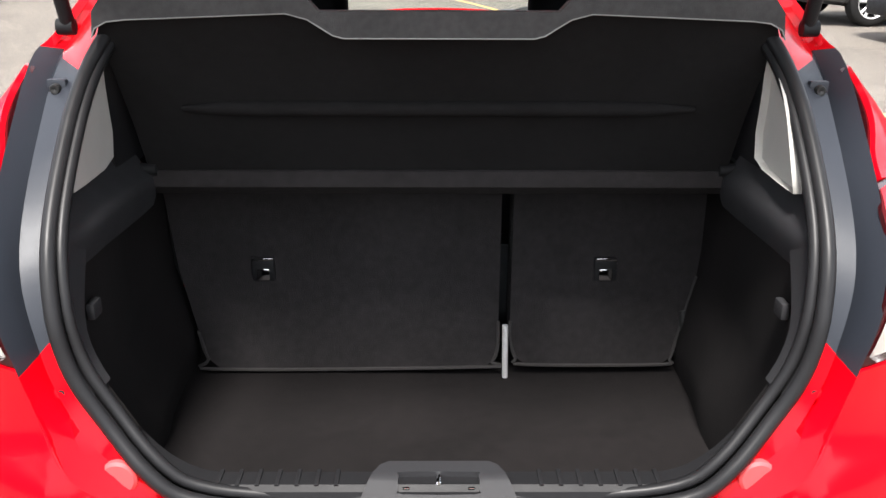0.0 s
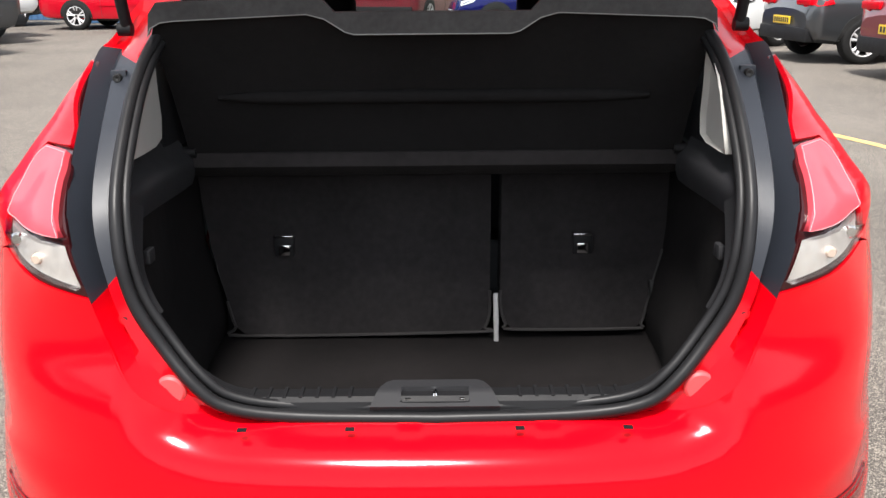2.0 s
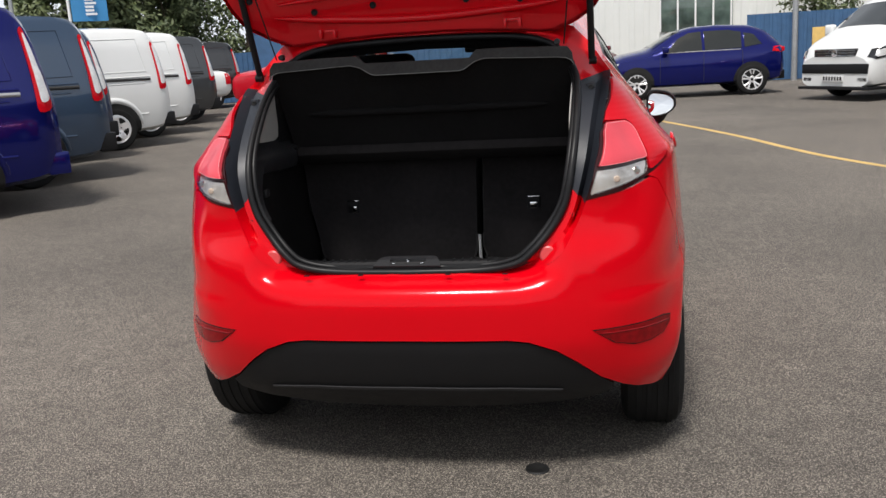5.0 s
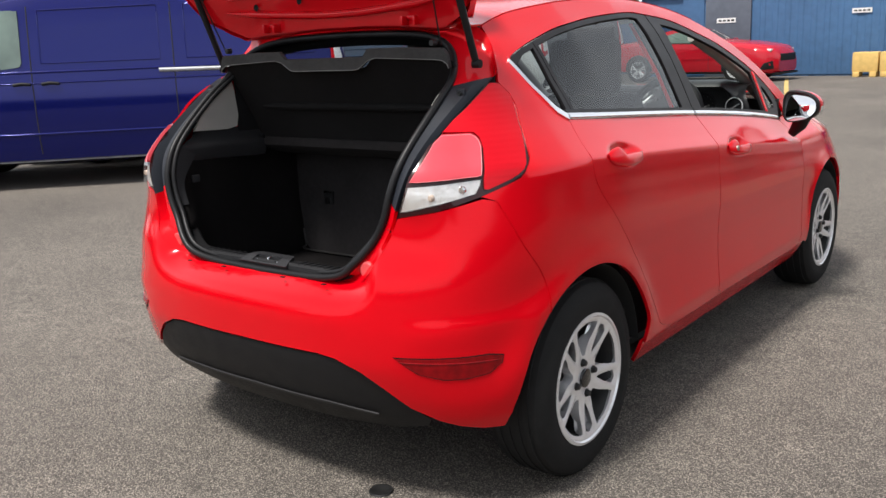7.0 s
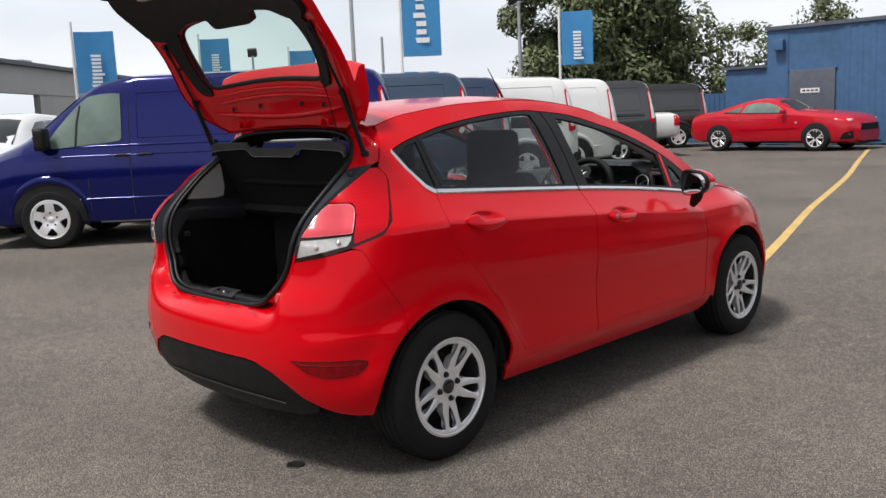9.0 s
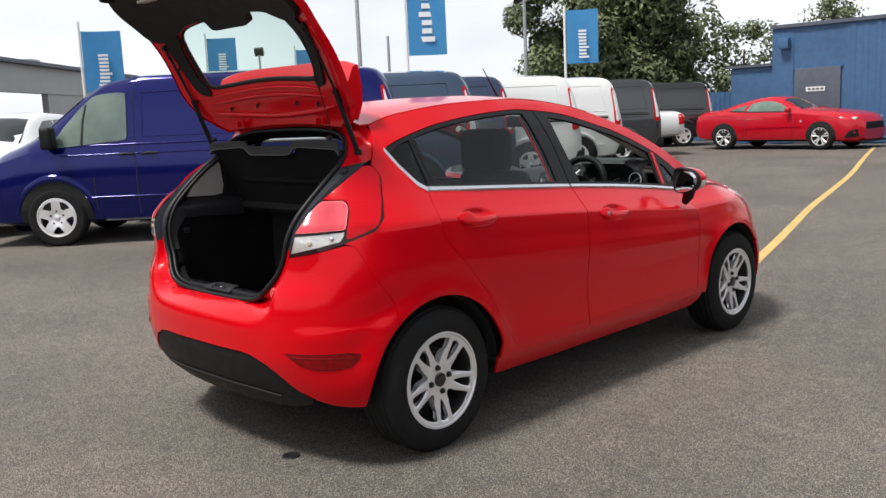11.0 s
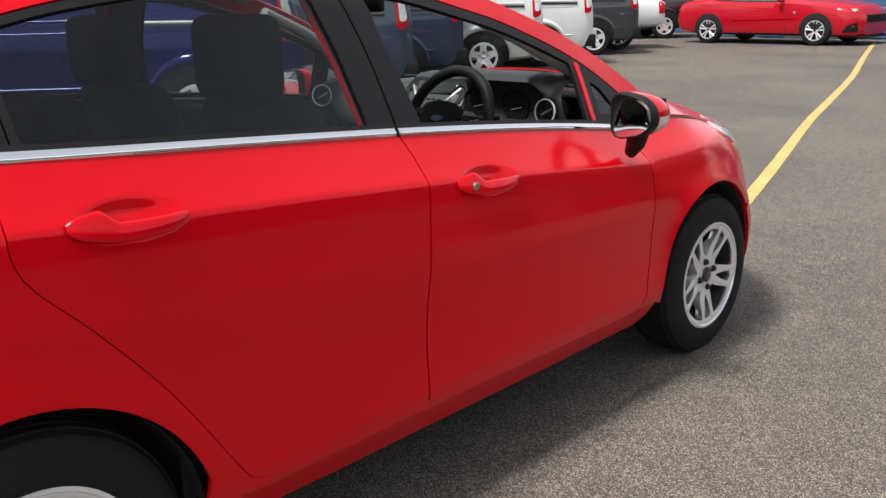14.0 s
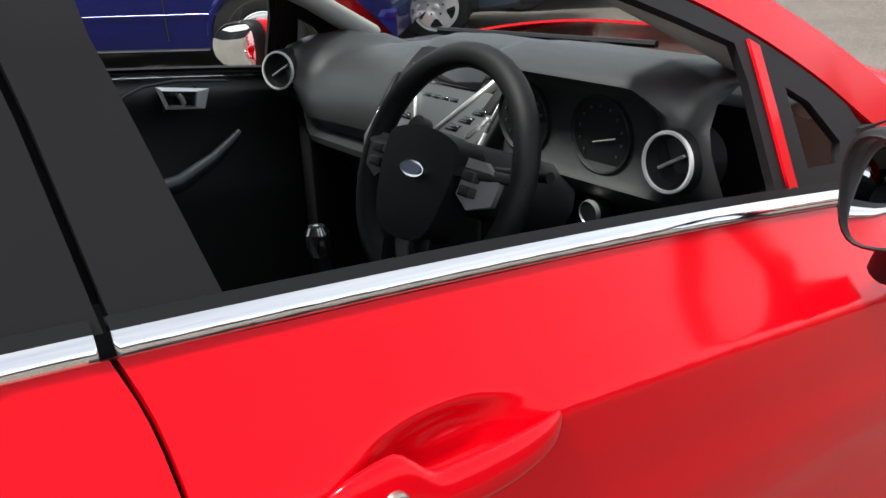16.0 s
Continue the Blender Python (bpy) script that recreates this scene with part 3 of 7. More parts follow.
    strip("belt_strip", 1.680, 2.62, fdoor)
    low = dlo_low
    o = Y([(y - .004, z - .010) for y, z in low]) + Y([(y + .004, z + .006) for y, z in low[::-1]])
    panel("belt_strip", o, skin, CHROME, quarter, "chrome strip round the quarter glass", mirror=mir, res=.03, off=.005, lip=.008, step=.012)
    # window frames and panes
    tops = np.array(dlo_top)
    def top(y, d=0.0):
        return float(np.interp(y, tops[:, 0], tops[:, 1])) - d
    qf = Y([(y, z + .006) for y, z in low] + [(.766, belt(.766) + .010)] + [(y, top(y, .001)) for y in (.766, .74, .70, .66, .63)])
    qh = Y([(.634, 1.220), (.655, 1.165), (.680, 1.115), (.702, 1.092), (.742, 1.075), (.752, top(.752, .016)), (.69, top(.69, .015))])
    fr = panel("window_frame", qf, skin, PILLAR, quarter, "black quarter window frame", mirror=mir, holes=[qh], res=.03, off=-.002, step=.015)
    panel("pane", qh, skin, TINT, fr, "tinted quarter glass", mirror=mir, res=.05, off=-.008, lip=.0)
    ys = np.linspace(.770, 1.676, 22)
    rf = Y([(y, belt(y) + .010) for y in ys] + [(1.660, 1.15), (1.625, top(1.625, .001))] + [(y, top(y, .001)) for y in np.linspace(1.59, .770, 20)])
    ys2 = np.linspace(.786, 1.592, 18)
    rh = Y([(y, belt(y) + .014) for y in ys2] + [(1.574, 1.15), (1.540, top(1.540, .02))] + [(y, top(y, .016)) for y in np.linspace(1.50, .786, 16)])
    fr = panel("window_frame", rf, skin, PILLAR, rdoor, "black rear door window frame and pillar", mirror=mir, holes=[rh], res=.03, off=-.002, step=.02)
    panel("pane", rh, skin, TINT, fr, "tinted rear door glass", mirror=mir, res=.06, off=-.008, lip=.0)
    ys = np.linspace(1.684, 2.66, 24)
    ff = Y([(y, belt(y) + .010) for y in ys] + [(2.715, .965)] + [(y, top(y, .001)) for y in np.linspace(2.69, 1.633, 30)] + [(1.668, 1.15)])
    ys2 = np.linspace(1.770, 2.482, 18)
    fh = Y([(y, belt(y) + .014) for y in ys2] + [(2.482, 1.06), (2.474, top(2.474, .026))] + [(y, top(y, .028)) for y in np.linspace(2.43, 1.715, 22)] + [(1.725, 1.2)])
    fh2 = Y([(2.562, .945), (2.635, .938), (2.650, .962), (2.60, 1.02), (2.556, 1.045)])
    fr = panel("window_frame", ff, skin, PILLAR, fdoor, "black front door window frame and pillar", mirror=mir, holes=[fh, fh2], res=.03, off=-.002, step=.02)
    panel("pane", fh2, skin, GLASS, fr, "small fixed front pane", mirror=mir, res=.06, off=-.008, lip=.0)
    if mir:
        panel("pane", fh, skin, GLASS, fr, "closed passenger window", mirror=mir, res=.06, off=-.008, lip=.0)
    # red edge of the front window opening
    o = Y([(2.506, belt(2.506) + .018), (2.524, belt(2.524) + .018), (2.522, 1.02), (2.518, top(2.518, .012)), (2.500, top(2.500, .012)), (2.504, 1.02)])
    panel("door_edge", o, skin, RED_LIFT, fdoor, "red pillar edge", mirror=mir, res=.03, off=.002, lip=.006)
    e = Y([(1.606, belt(1.606) + .005), (1.586, 1.15), (1.556, 1.33)])
    pp = skin(np.array([q[0] for q in e]), np.array([q[1] for q in e]))
    tube("door_edge", [((q[0] - .05) * s, q[1] + .002, q[2]) for q in pp], .0075, RED_LIFT, rdoor, "red inner pillar edge", seg=6)
    grid_mesh("pillar_lining", [[((q[0] - .048) * s, q[1] + .004, q[2]) for q in pp], [((q[0] - .060) * s, q[1] + .11, q[2]) for q in pp]], BLACK, rdoor, "black inner pillar lining", thick=.012)
    # handles
    for door, y0, z0 in ((rdoor, *HANDLES[0]), (fdoor, *HANDLES[1])):
        tilt = -.05
        # a paddle over the lower half of the pocket, full height at its lock end
        xe = [float(skin(np.array([uy(q, z0)]), np.array([z0]))[0, 0]) for q in (y0 - .13, y0 + .13)]
        rows = []
        for i in range(33):
            f = i / 32
            yy = y0 - .120 + .240 * f
            e = max(.03, 1 - (2 * f - 1) ** 2) ** .42
            low = -.034 * e
            full = .030 * e
            bar = min(full, .002)
            up = full + (bar - full) * ease(.24, .40, f)
            zc, half = z0 + tilt * (yy - y0) + (up + low) / 2, (up - low) / 2
            x0 = float(np.interp(yy, [y0 - .13, y0 + .13], xe))
            ring = []
            for k in range(16):
                an = 2 * math.pi * k / 16
                ca, sa = math.cos(an), math.sin(an)
                zz = zc + half * math.copysign(abs(sa) ** .8, sa)
                xx = x0 - .30 * (zz - z0) - .002 + .016 * e + (.007 * e + .002) * math.copysign(abs(ca) ** .7, ca)
                ring.append((xx * s, yy, zz))
            rows.append(ring + [ring[0]])
        h = grid_mesh("door_handle", rows, RED, door, "body-coloured pull handle", flip=not mir, sharp=60)
        if door is fdoor:
            yy, zz = y0 - .070, z0 - .003
            xx = float(np.interp(yy, [y0 - .13, y0 + .13], xe)) - .0085
            lathe("lock", [(.0, .0), (.0, .0085), (-.002, .0105), (-.012, .0105)], STEEL_LOCK, h, "steel key lock", seg=24, at=((xx + .0325) * s, yy, zz))
            box("keyhole", (xx + .0325) * s - .001, (xx + .0325) * s + .0006, yy - .001, yy + .001, zz - .005, zz + .005, BLACK, h)
    return quarter, rdoor, fdoor


side_r = build_side(1)
side_l = build_side(-1)


# ---- the red hatchback: tail, roof, nose, tailgate, wheels ----
def both(a, b):
    """The skin over both halves: a runs from the left to the right through the middle."""
    p = skin(np.abs(a), b)
    p[..., 0] *= np.where(np.asarray(a) < 0, -1, 1)
    return p


def halves(pts):
    """A right-hand outline from the middle to the middle, completed by its mirror image."""
    return list(pts) + [(-a, b) for a, b in reversed(pts) if a > 1e-6]


def build_tail():
    ring = [(0, .476), (.30, .474), (.36, .466), (.438, .436), (.50, .395), (.576, .338), (.66, .30), (.72, .282), (.80, .268), (.862, .264)]
    up = Y(arc(HUBS[0], ARCH_R + .002, 184, 130, 18)) + [(a - .0018, b) for a, b in Y(smooth_line(list(reversed(B_SEAM)), 3))]
    top = X([(.705, .8935), (.66, .8785), (.62, .8665), (.556, .8555), (.526, .850), (.507, .80), (.480, .75), (.460, .715), (.43, .685), (.39, .665), (.34, .658)]) + [(.2, .656), (0, .656)]
    bumper = panel("rear_bumper", halves(ring + up + top), both, RED, car, res=.022, lip=.02)
    low = [(0, .470), (.30, .468), (.36, .460), (.438, .430), (.50, .389), (.576, .332), (.63, .300), (.62, .272), (.5, .242), (.3, .228), (0, .224)]
    ins = panel("bumper_insert", halves(list(reversed(low))), both, BLACK, car, "black lower bumper insert", res=.03, lip=.05, off=-.006)
    # a shallow step across the insert
    st = [(.0, .318), (.3, .314), (.46, .302), (.46, .296), (.3, .306), (0, .310)]
    panel("step", halves(list(reversed(st))), both, GREYPL, ins, "moulded step", res=.03, lip=.004, off=.002)
    for s in (1, -1):
        sm = Y(smooth_line(B_SEAM, 3))
        sp = skin(np.array([q[0] for q in sm]), np.array([q[1] for q in sm]))
        # Backing tube added under the joint so the gap looks less dark.
        tube("seam", [((q[0] - .0042) * s, q[1] + .0042, q[2]) for q in sp], .0035, RED_LIFT, bumper, "red backing added under the panel joint", seg=6)
        out = X([(.541, .488), (.60, .447), (.655, .432), (.70, .432)]) + [(.80, .440), (.835, .462), (.842, .482), (.80, .489)]
        cu, cz = sum(q[0] for q in out) / len(out), sum(q[1] for q in out) / len(out)
        rf = panel("reflector", out, skin, LENS_DARKRED, bumper, "dark red rear reflector", mirror=s < 0, res=.025, off=.003, lip=.01)
        rim_o = [(cu + (a - cu) * 1.035, cz + (b - cz) * 1.12) for a, b in out]
        panel("reflector_rim", rim_o, skin, LAMP_EDGE, rf, "dark recessed rim", mirror=s < 0, res=.025, off=.001, lip=.006)
        ridge = [(cu + (a - cu) * .90, b) for a, b in zip(np.linspace(out[0][0], .842, 14), np.interp(np.linspace(out[0][0], .842, 14), [out[0][0], .80, .842], [.479, .474, .473]))]
        p = skin(np.array([k[0] for k in ridge]), np.array([k[1] for k in ridge]))
        tube("ridge", [(k[0] * s, k[1] - .004, k[2]) for k in p], .0022, LENS_DARKRED, rf, "moulded ridge", seg=6)
    return bumper


bumper = build_tail()

# seal line of the boot opening, right half from the bottom's middle to the top's middle
SEAL = [(0, .138, .654), (.214, .142, .657), (.321, .137, .676), (.372, .141, .712), (.428, .165, .775), (.464, .173, .838), (.481, .183, .91), (.492, .217, .985),
        (.499, .293, 1.06), (.501, .389, 1.14), (.491, .467, 1.20), (.451, .520, 1.262), (.379, .549, 1.302), (.247, .563, 1.32), (0, .580, 1.327)]


def build_opening():
    outer = [skin(np.array([a]), np.array([b]))[0] for a, b in [(0, .656), (.2, .656)] + X([(.32, .657), (.40, .668), (.465, .72), (.507, .80), (.527, .86), (.555, .95), (.572, 1.052)])]
    outer += [skin(np.array([a]), np.array([b]))[0] for a, b in [(1.012, 1.180), (1.092, 1.214), (1.146, 1.298)]]
    outer += [np.array((.46, .590, 1.342)), np.array((.30, .600, 1.370)), np.array((0, .606, 1.390))]
    seal = [np.array(p) for p in SEAL]
    side = [0, 0, 0, 0, 0, 1, 1, 1, 1, 1, .7, 0, 0, 0, 0]
    wall = [o * (.70 + .04 * k) + s * (.30 - .04 * k) + np.array((0, .012 + .040 * k, 0)) for o, s, k in zip(outer, seal, side)]
    mid = [o * (.52 + .02 * k) + s * (.48 - .02 * k) + np.array((0, .014 - .006 * k, 0)) for o, s, k in zip(outer, seal, side)]
    rows = [smooth_line(r, 4) for r in (outer, wall, mid, seal)]
    full = []
    for r in rows:
        r = [np.array(p) for p in r]
        for n in range(5):
            r = [(r[i - 1] + 2 * p + r[i + 1]) / 4 if 25 <= i <= 34 else p for i, p in enumerate(r)]
        full.append(r)
    # red below, plastic beside the lamps, red above
    for name, i0, i1, m, lab in (("tail_sill", 0, 23, RED, "red painted sill of the boot opening"), ("opening_trim", 23, 38, TRIMGREY, "blue-grey plastic trim beside the tail lamp"), ("hinge_frame", 38, 56, RED_LIFT, "red painted frame under the tailgate hinge")):
        for s in (1, -1):
            rr = [[tuple(p * (s, 1, 1)) for p in r[i0:i1 + 1]] for r in full]
            grid_mesh(name, rr, m, car, lab, flip=s < 0, sharp=28)
    ringp = [tuple(p) for p in full[3]] + [(-p[0], p[1], p[2]) for p in reversed(full[3][1:-1])]
    tube("seal", [(x, y - .007, z) for x, y, z in ringp], .0105, RUBBER, car, "black rubber boot seal", seg=10, closed=True)
    tube("seal_lip", [(x * .978, y + .010, .664 + (z - .664) * .985 + .010) for x, y, z in ringp], .0085, RUBBER, car, "inner lip of the boot seal", seg=8, closed=True)
    # screws and plugs on the frame
    for s in (1, -1):
        box("screw_tab", .540 * s - .014, .540 * s + .014, .424, .436, 1.140, 1.166, TRIMGREY, car, "grey plastic screw tab", bevel=.004)
        for (x, y, z), r, m, tab in (((.540, .421, 1.153), .008, DARKMETAL, 0), ((.493, .200, .884), .006, DARKMETAL, 1), ((.481, .169, .811), .006, RED_LIFT, 1)):
            if tab:
                lathe("washer", [(.02, 0), (-.001, 0), (-.001, r * 1.7), (.02, r * 1.9)], GREYPL if m is DARKMETAL else RED_LIFT, car, axis='y', seg=20, at=(x * s, y, z))
            lathe("screw", [(.010, .0), (-.001, .0), (-.003, r * .45), (-.003, r * .8), (.0, r), (.01, r)], DARKMETAL, car, "small flange screw", axis='y', seg=16, at=(x * s, y - .002, z))
        lathe("plug", [(.03, 0), (-.001, 0), (-.001, .021), (.002, .025), (.03, .026)], PLUG, car, "round pale red blanking plug", axis='y', seg=28, at=(.415 * s, .1405, .699))
        for x in (.295, .13):
            box("slot", x * s - .007, x * s + .007, .088, .098, .6562, .6582, BLACK, car, "small dark drain slot")


build_opening()


def build_roof():
    rail = np.array(smooth_line(RAIL, 4))
    pts = np.array([skin(np.array([uy(y, z)]), np.array([z]))[0] for y, z in rail])
    cy = np.array([.60, .75, .95, 1.2, 1.5, 1.8, 2.05, 2.12])
    cz = np.array([1.396, 1.414, 1.432, 1.446, 1.450, 1.436, 1.410, 1.398])
    def edge(y):
        return np.array([np.interp(y, pts[:, 1], pts[:, 0]), y, np.interp(y, pts[:, 1], pts[:, 2])])
    rows = []
    for y in np.linspace(.565, 2.08, 30):
        e = edge(y)
        h = max(.012, np.interp(y, cy, cz) - e[2])
        row = []
        for k in np.linspace(-1, 1, 25):
            row.append((e[0] * k * .995, y + .03 * (1 - k * k) * (1 if y > 1 else 1.0), e[2] - .002 + h * (1 - abs(k) ** 2.1)))
        rows.append(row)
    grid_mesh("roof", rows, RED, car, flip=False, thick=-.006, sharp=40)
    # headlining
    rows = []
    for y in np.linspace(.60, 2.07, 16):
        e = edge(y)
        h = max(.01, np.interp(y, cy, cz) - e[2])
        rows.append([(e[0] * k * .93, y, e[2] - .035 + h * (1 - abs(k) ** 2.1)) for k in np.linspace(-1, 1, 15)])
    grid_mesh("headlining", rows, LIGHTTRIM, car, "pale grey headlining", flip=True)
    # windscreen
    rows = []
    for v in np.linspace(0, 1, 14):
        e = edge(2.08 + (2.85 - 2.08) * v)
        row = []
        for k in np.linspace(-1, 1, 21):
            row.append((e[0] * k * .985, e[1] + (.035 + .165 * v) * (1 - k * k), e[2] - .006 + (.055 * (1 - v) + .035 * v) * (1 - abs(k) ** 2)))
        rows.append(row)
    grid_mesh("windscreen", rows, GLASS, car, "clear windscreen")
    # bonnet
    rows = []
    for v in np.linspace(0, 1, 22):
        y = 2.86 + (3.72 - 2.86) * v
        zw = float(np.interp(y, [2.75, 2.9, 3.05, 3.2, 3.3, 3.5, 3.75], [.945, .905, .885, .858, .836, .785, .68]))
        w = skin(np.array([uy(y, zw)]), np.array([zw]))[0]
        row = []
        for k in np.linspace(-1, 1, 25):
            row.append((w[0] * k, y + (.19 * (1 - v) + .20 * v) * (1 - k * k), zw + (.075 * (1 - v) ** .7 + .03) * (1 - abs(k) ** 2.4)))
        rows.append(row)
    grid_mesh("bonnet", rows, RED, car, thick=-.006, sharp=40)
    # front bumper with its grille
    arch = [(uy(y, z), z) for y, z in arc(FARCH, ARCH_F + .002, -6, 36, 10)]
    arch = [(ULEN - a, b) for a, b in arch]
    def front(a, b):
        p = skin(ULEN - np.abs(a), b)
        p[..., 0] *= np.where(np.asarray(a) < 0, 1, -1)
        return p
    half = [(0, .20), (.6, .20), (arch[0][0] - .02, .22)] + arch + [(ULEN - uy(3.54, .60), .60), (ULEN - uy(3.52, .68), .68), (.60, .66), (.3, .66), (0, .66)]
    fb = panel("front_bumper", halves(half), front, RED, car, res=.05, lip=.02)
    panel("grille", halves([(0, .30), (.42, .31), (.47, .36), (.40, .50), (0, .52)]), front, BLACK, fb, "black trapezoid grille", res=.06, off=.004, lip=.01)
    for s in (1, -1):
        hl = Y([(3.285, .824), (3.315, .788), (3.40, .752), (3.50, .728), (3.56, .745)]) + Y([(3.51, .79), (3.42, .826), (3.33, .850)])
        panel("headlamp", hl, skin, LENS_CLEAR, car, "clear swept-back headlamp", mirror=s < 0, res=.03, off=.005, lip=.03)


build_roof()


# inner edge profile of the raised tailgate and its bow
GATE = [(.475, 1.345), (.440, 1.395), (.390, 1.485), (.333, 1.607), (.266, 1.71), (.20, 1.79), (.06, 1.878), (-.06, 1.93)]
_g = np.array(smooth_line(GATE, 8))
_gl = np.r_[0, np.cumsum(np.hypot(*np.diff(_g, axis=0).T))]


def gate(a, b):
    a, b = np.broadcast_arrays(np.asarray(a, float), np.asarray(b, float))
    bow = .085 * (1 - np.clip(np.abs(a) / .62, 0, 1.1) ** 2)
    y, z = np.interp(b, _gl, _g[:, 0]), np.interp(b, _gl, _g[:, 1])
    y = y + np.minimum(b, 0) * -.2
    z = z + np.minimum(b, 0) * 1.0
    return np.stack([a, y + bow * .66, z + bow * .75], -1)


def gate_out(a, b):
    return gate(-np.asarray(a), b)


def build_gate():
    shell = [(0, -.068), (.38, -.060), (.455, -.040), (.52, .0), (.568, .06), (.600, .16), (.603, .27), (.592, .40), (.596, .52), (.583, .64), (.553, .71), (.50, .775), (.42, .81), (.2, .83), (0, .832)]
    out = halves(smooth_line(shell, 4))
    hole = halves(smooth_line([(0, .15), (.31, .152), (.400, .170), (.430, .22), (.440, .31), (.428, .39), (.400, .435), (.34, .46), (.2, .468), (0, .472)], 3))
    g = panel("tailgate", out, gate_out, RED, car, "raised red tailgate", holes=[hole], res=.04, off=.030, lip=.03)
    inn = panel("inner_frame", [(a * .985, .008 + b * .978) for a, b in out], gate, RED_LIFT, g, "red painted inner tailgate frame", holes=[hole], res=.04, off=-.002, lip=.02)
    # pressed ledges of the inner frame
    for mid, end, w, r in ((-.015, .055, .46, .010), (.090, .095, .44, .006), (.125, .127, .40, .004)):
        ks = np.linspace(-w, w, 30)
        pp = gate(ks, np.array([mid + (end - mid) * (abs(k) / w) ** 2 for k in ks]))
        tube("rib", [(x, y - .002, z - .002) for x, y, z in pp], [.002 + r * min(1, (1 - abs(k) / w) * 4) for k in ks], RED_LIFT, inn, "pressed stiffening ledge", seg=8)
    for x, b in ((-.33, .05), (.33, .05), (-.14, .045), (.16, .045), (.53, .30), (-.53, .30), (.52, .13), (-.52, .13)):
        p = gate(np.array([x]), np.array([b]))[0]
        lathe("grommet", [(.004, 0), (.002, .007), (-.002, .011)], BLACK, inn, "black rubber grommet", axis='y', seg=14, at=(p[0], p[1] - .003, p[2] - .003))
    glassy = panel("rear_window", [(a * 1.04, .32 + (b - .32) * 1.06) for a, b in hole], gate_out, REARGLASS, g, "green-tinted heated rear window", res=.08, off=.018, lip=0)
    glassy.visible_shadow = False
    rim = [(a, b) for a, b in densify(hole, .03)]
    pr = gate(np.array([q[0] for q in rim]), np.array([q[1] for q in rim]))
    tube("window_rim", [tuple(p + np.array((0, .008, .010))) for p in pr], .011, BLACK, g, "black bonded window rim", seg=8, closed=True)
    for s in (1, -1):
        band = smooth_line([(.402, .165), (.435, .22), (.446, .31), (.434, .39), (.41, .44), (.48, .47), (.515, .42), (.517, .32), (.500, .22), (.465, .155), (.41, .137)], 2)
        panel("side_trim", band if s > 0 else [(-a, b) for a, b in reversed(band)], gate, BLACK, g, "black plastic window side trim", res=.03, off=.008, lip=.012)
    trim = halves(smooth_line([(0, .420), (.11, .422), (.145, .436), (.17, .476), (.30, .478), (.38, .455), (.45, .44), (.53, .45), (.578, .50), (.572, .62), (.545, .70), (.49, .765), (.42, .795), (.2, .812), (0, .815)], 3))
    panel("inner_trim", trim, gate, BLACK, g, "black plastic inner trim", res=.04, off=.022, lip=.03)
    box("lock", -.05, .05, -.04, .02, 1.89, 1.93, DARKMETAL, g, "steel tailgate lock", bevel=.006)
    box("grip", -.30, -.18, .045, .08, 1.880, 1.892, LIGHTTRIM, g, "pale slots of the pull grip", bevel=.004)
    for s in (1, -1):
        p = gate(np.array([.47 * s]), np.array([.765]))[0]
        lathe("buffer", [(.03, .0), (-.03, .0), (-.03, .014), (-.01, .018), (.03, .018)], BLACK, g, "rubber stop buffer", axis='y', seg=14, at=(p[0], p[1] - .02, p[2] - .02))
        # hinge bracket
        hx = .30 * s
        box("hinge", hx - .03, hx + .03, .52, .60, 1.362, 1.372, RED_LIFT, g, "red hinge bracket", bevel=.003)
        box("hinge", hx - .028, hx - .018, .50, .56, 1.345, 1.372, RED_LIFT, g, "red hinge arm", bevel=.002)
        box("hinge", hx + .018, hx + .028, .50, .56, 1.345, 1.372, RED_LIFT, g, "red hinge arm", bevel=.002)
    # roof spoiler, standing up with the gate
    rows = []
    for k in np.linspace(-1, 1, 31):
        w = .505
        e = abs(k) ** 5
        x = k * w
        bow = .055 * (1 - k * k)
        rows.append([(x, .545 + bow, 1.355 + .035 * (1 - k * k)), (x, .572 + bow, 1.42), (x, .574 + bow, 1.50 - .01 * e), (x * .985, .566 + bow, 1.602 - .025 * e), (x * .98, .556 + bow, 1.609 - .03 * e),
                     (x * .975, .540 + bow, 1.598 - .03 * e), (x * .97, .510 + bow, 1.50), (x * .97, .50 + bow, 1.43)])
    grid_mesh("spoiler", rows, RED, g, "red roof spoiler", flip=True, sharp=50)
    for s in (1, -1):
        pydata("spoiler_end", [tuple(np.array(p) * 1) for p in rows[-1 if s > 0 else 0]], [tuple(range(8)) if s > 0 else tuple(range(7, -1, -1))], RED, g)
    for s in (1, -1):
        st = tube("gas_strut", [(.542 * s, .500, 1.236), (.541 * s, .405, 1.48)], .0105, BLACK, car, "black gas strut", seg=12)
        tube("rod", [(.541 * s, .405, 1.48), (.536 * s, .285, 1.715)], .0055, BLACK, st, "black strut rod", seg=10)
        lathe("ball_joint", [(-.012, 0), (-.012, .012), (.012, .012), (.012, 0)], BLACK, st, "black strut end", seg=12, at=(.545 * s, .501, 1.230))
        lathe("ball_joint", [(-.012, 0), (-.012, .013), (.012, .013), (.012, 0)], BLACK, st, "black strut end", seg=12, at=(.537 * s, .283, 1.718))


build_gate()


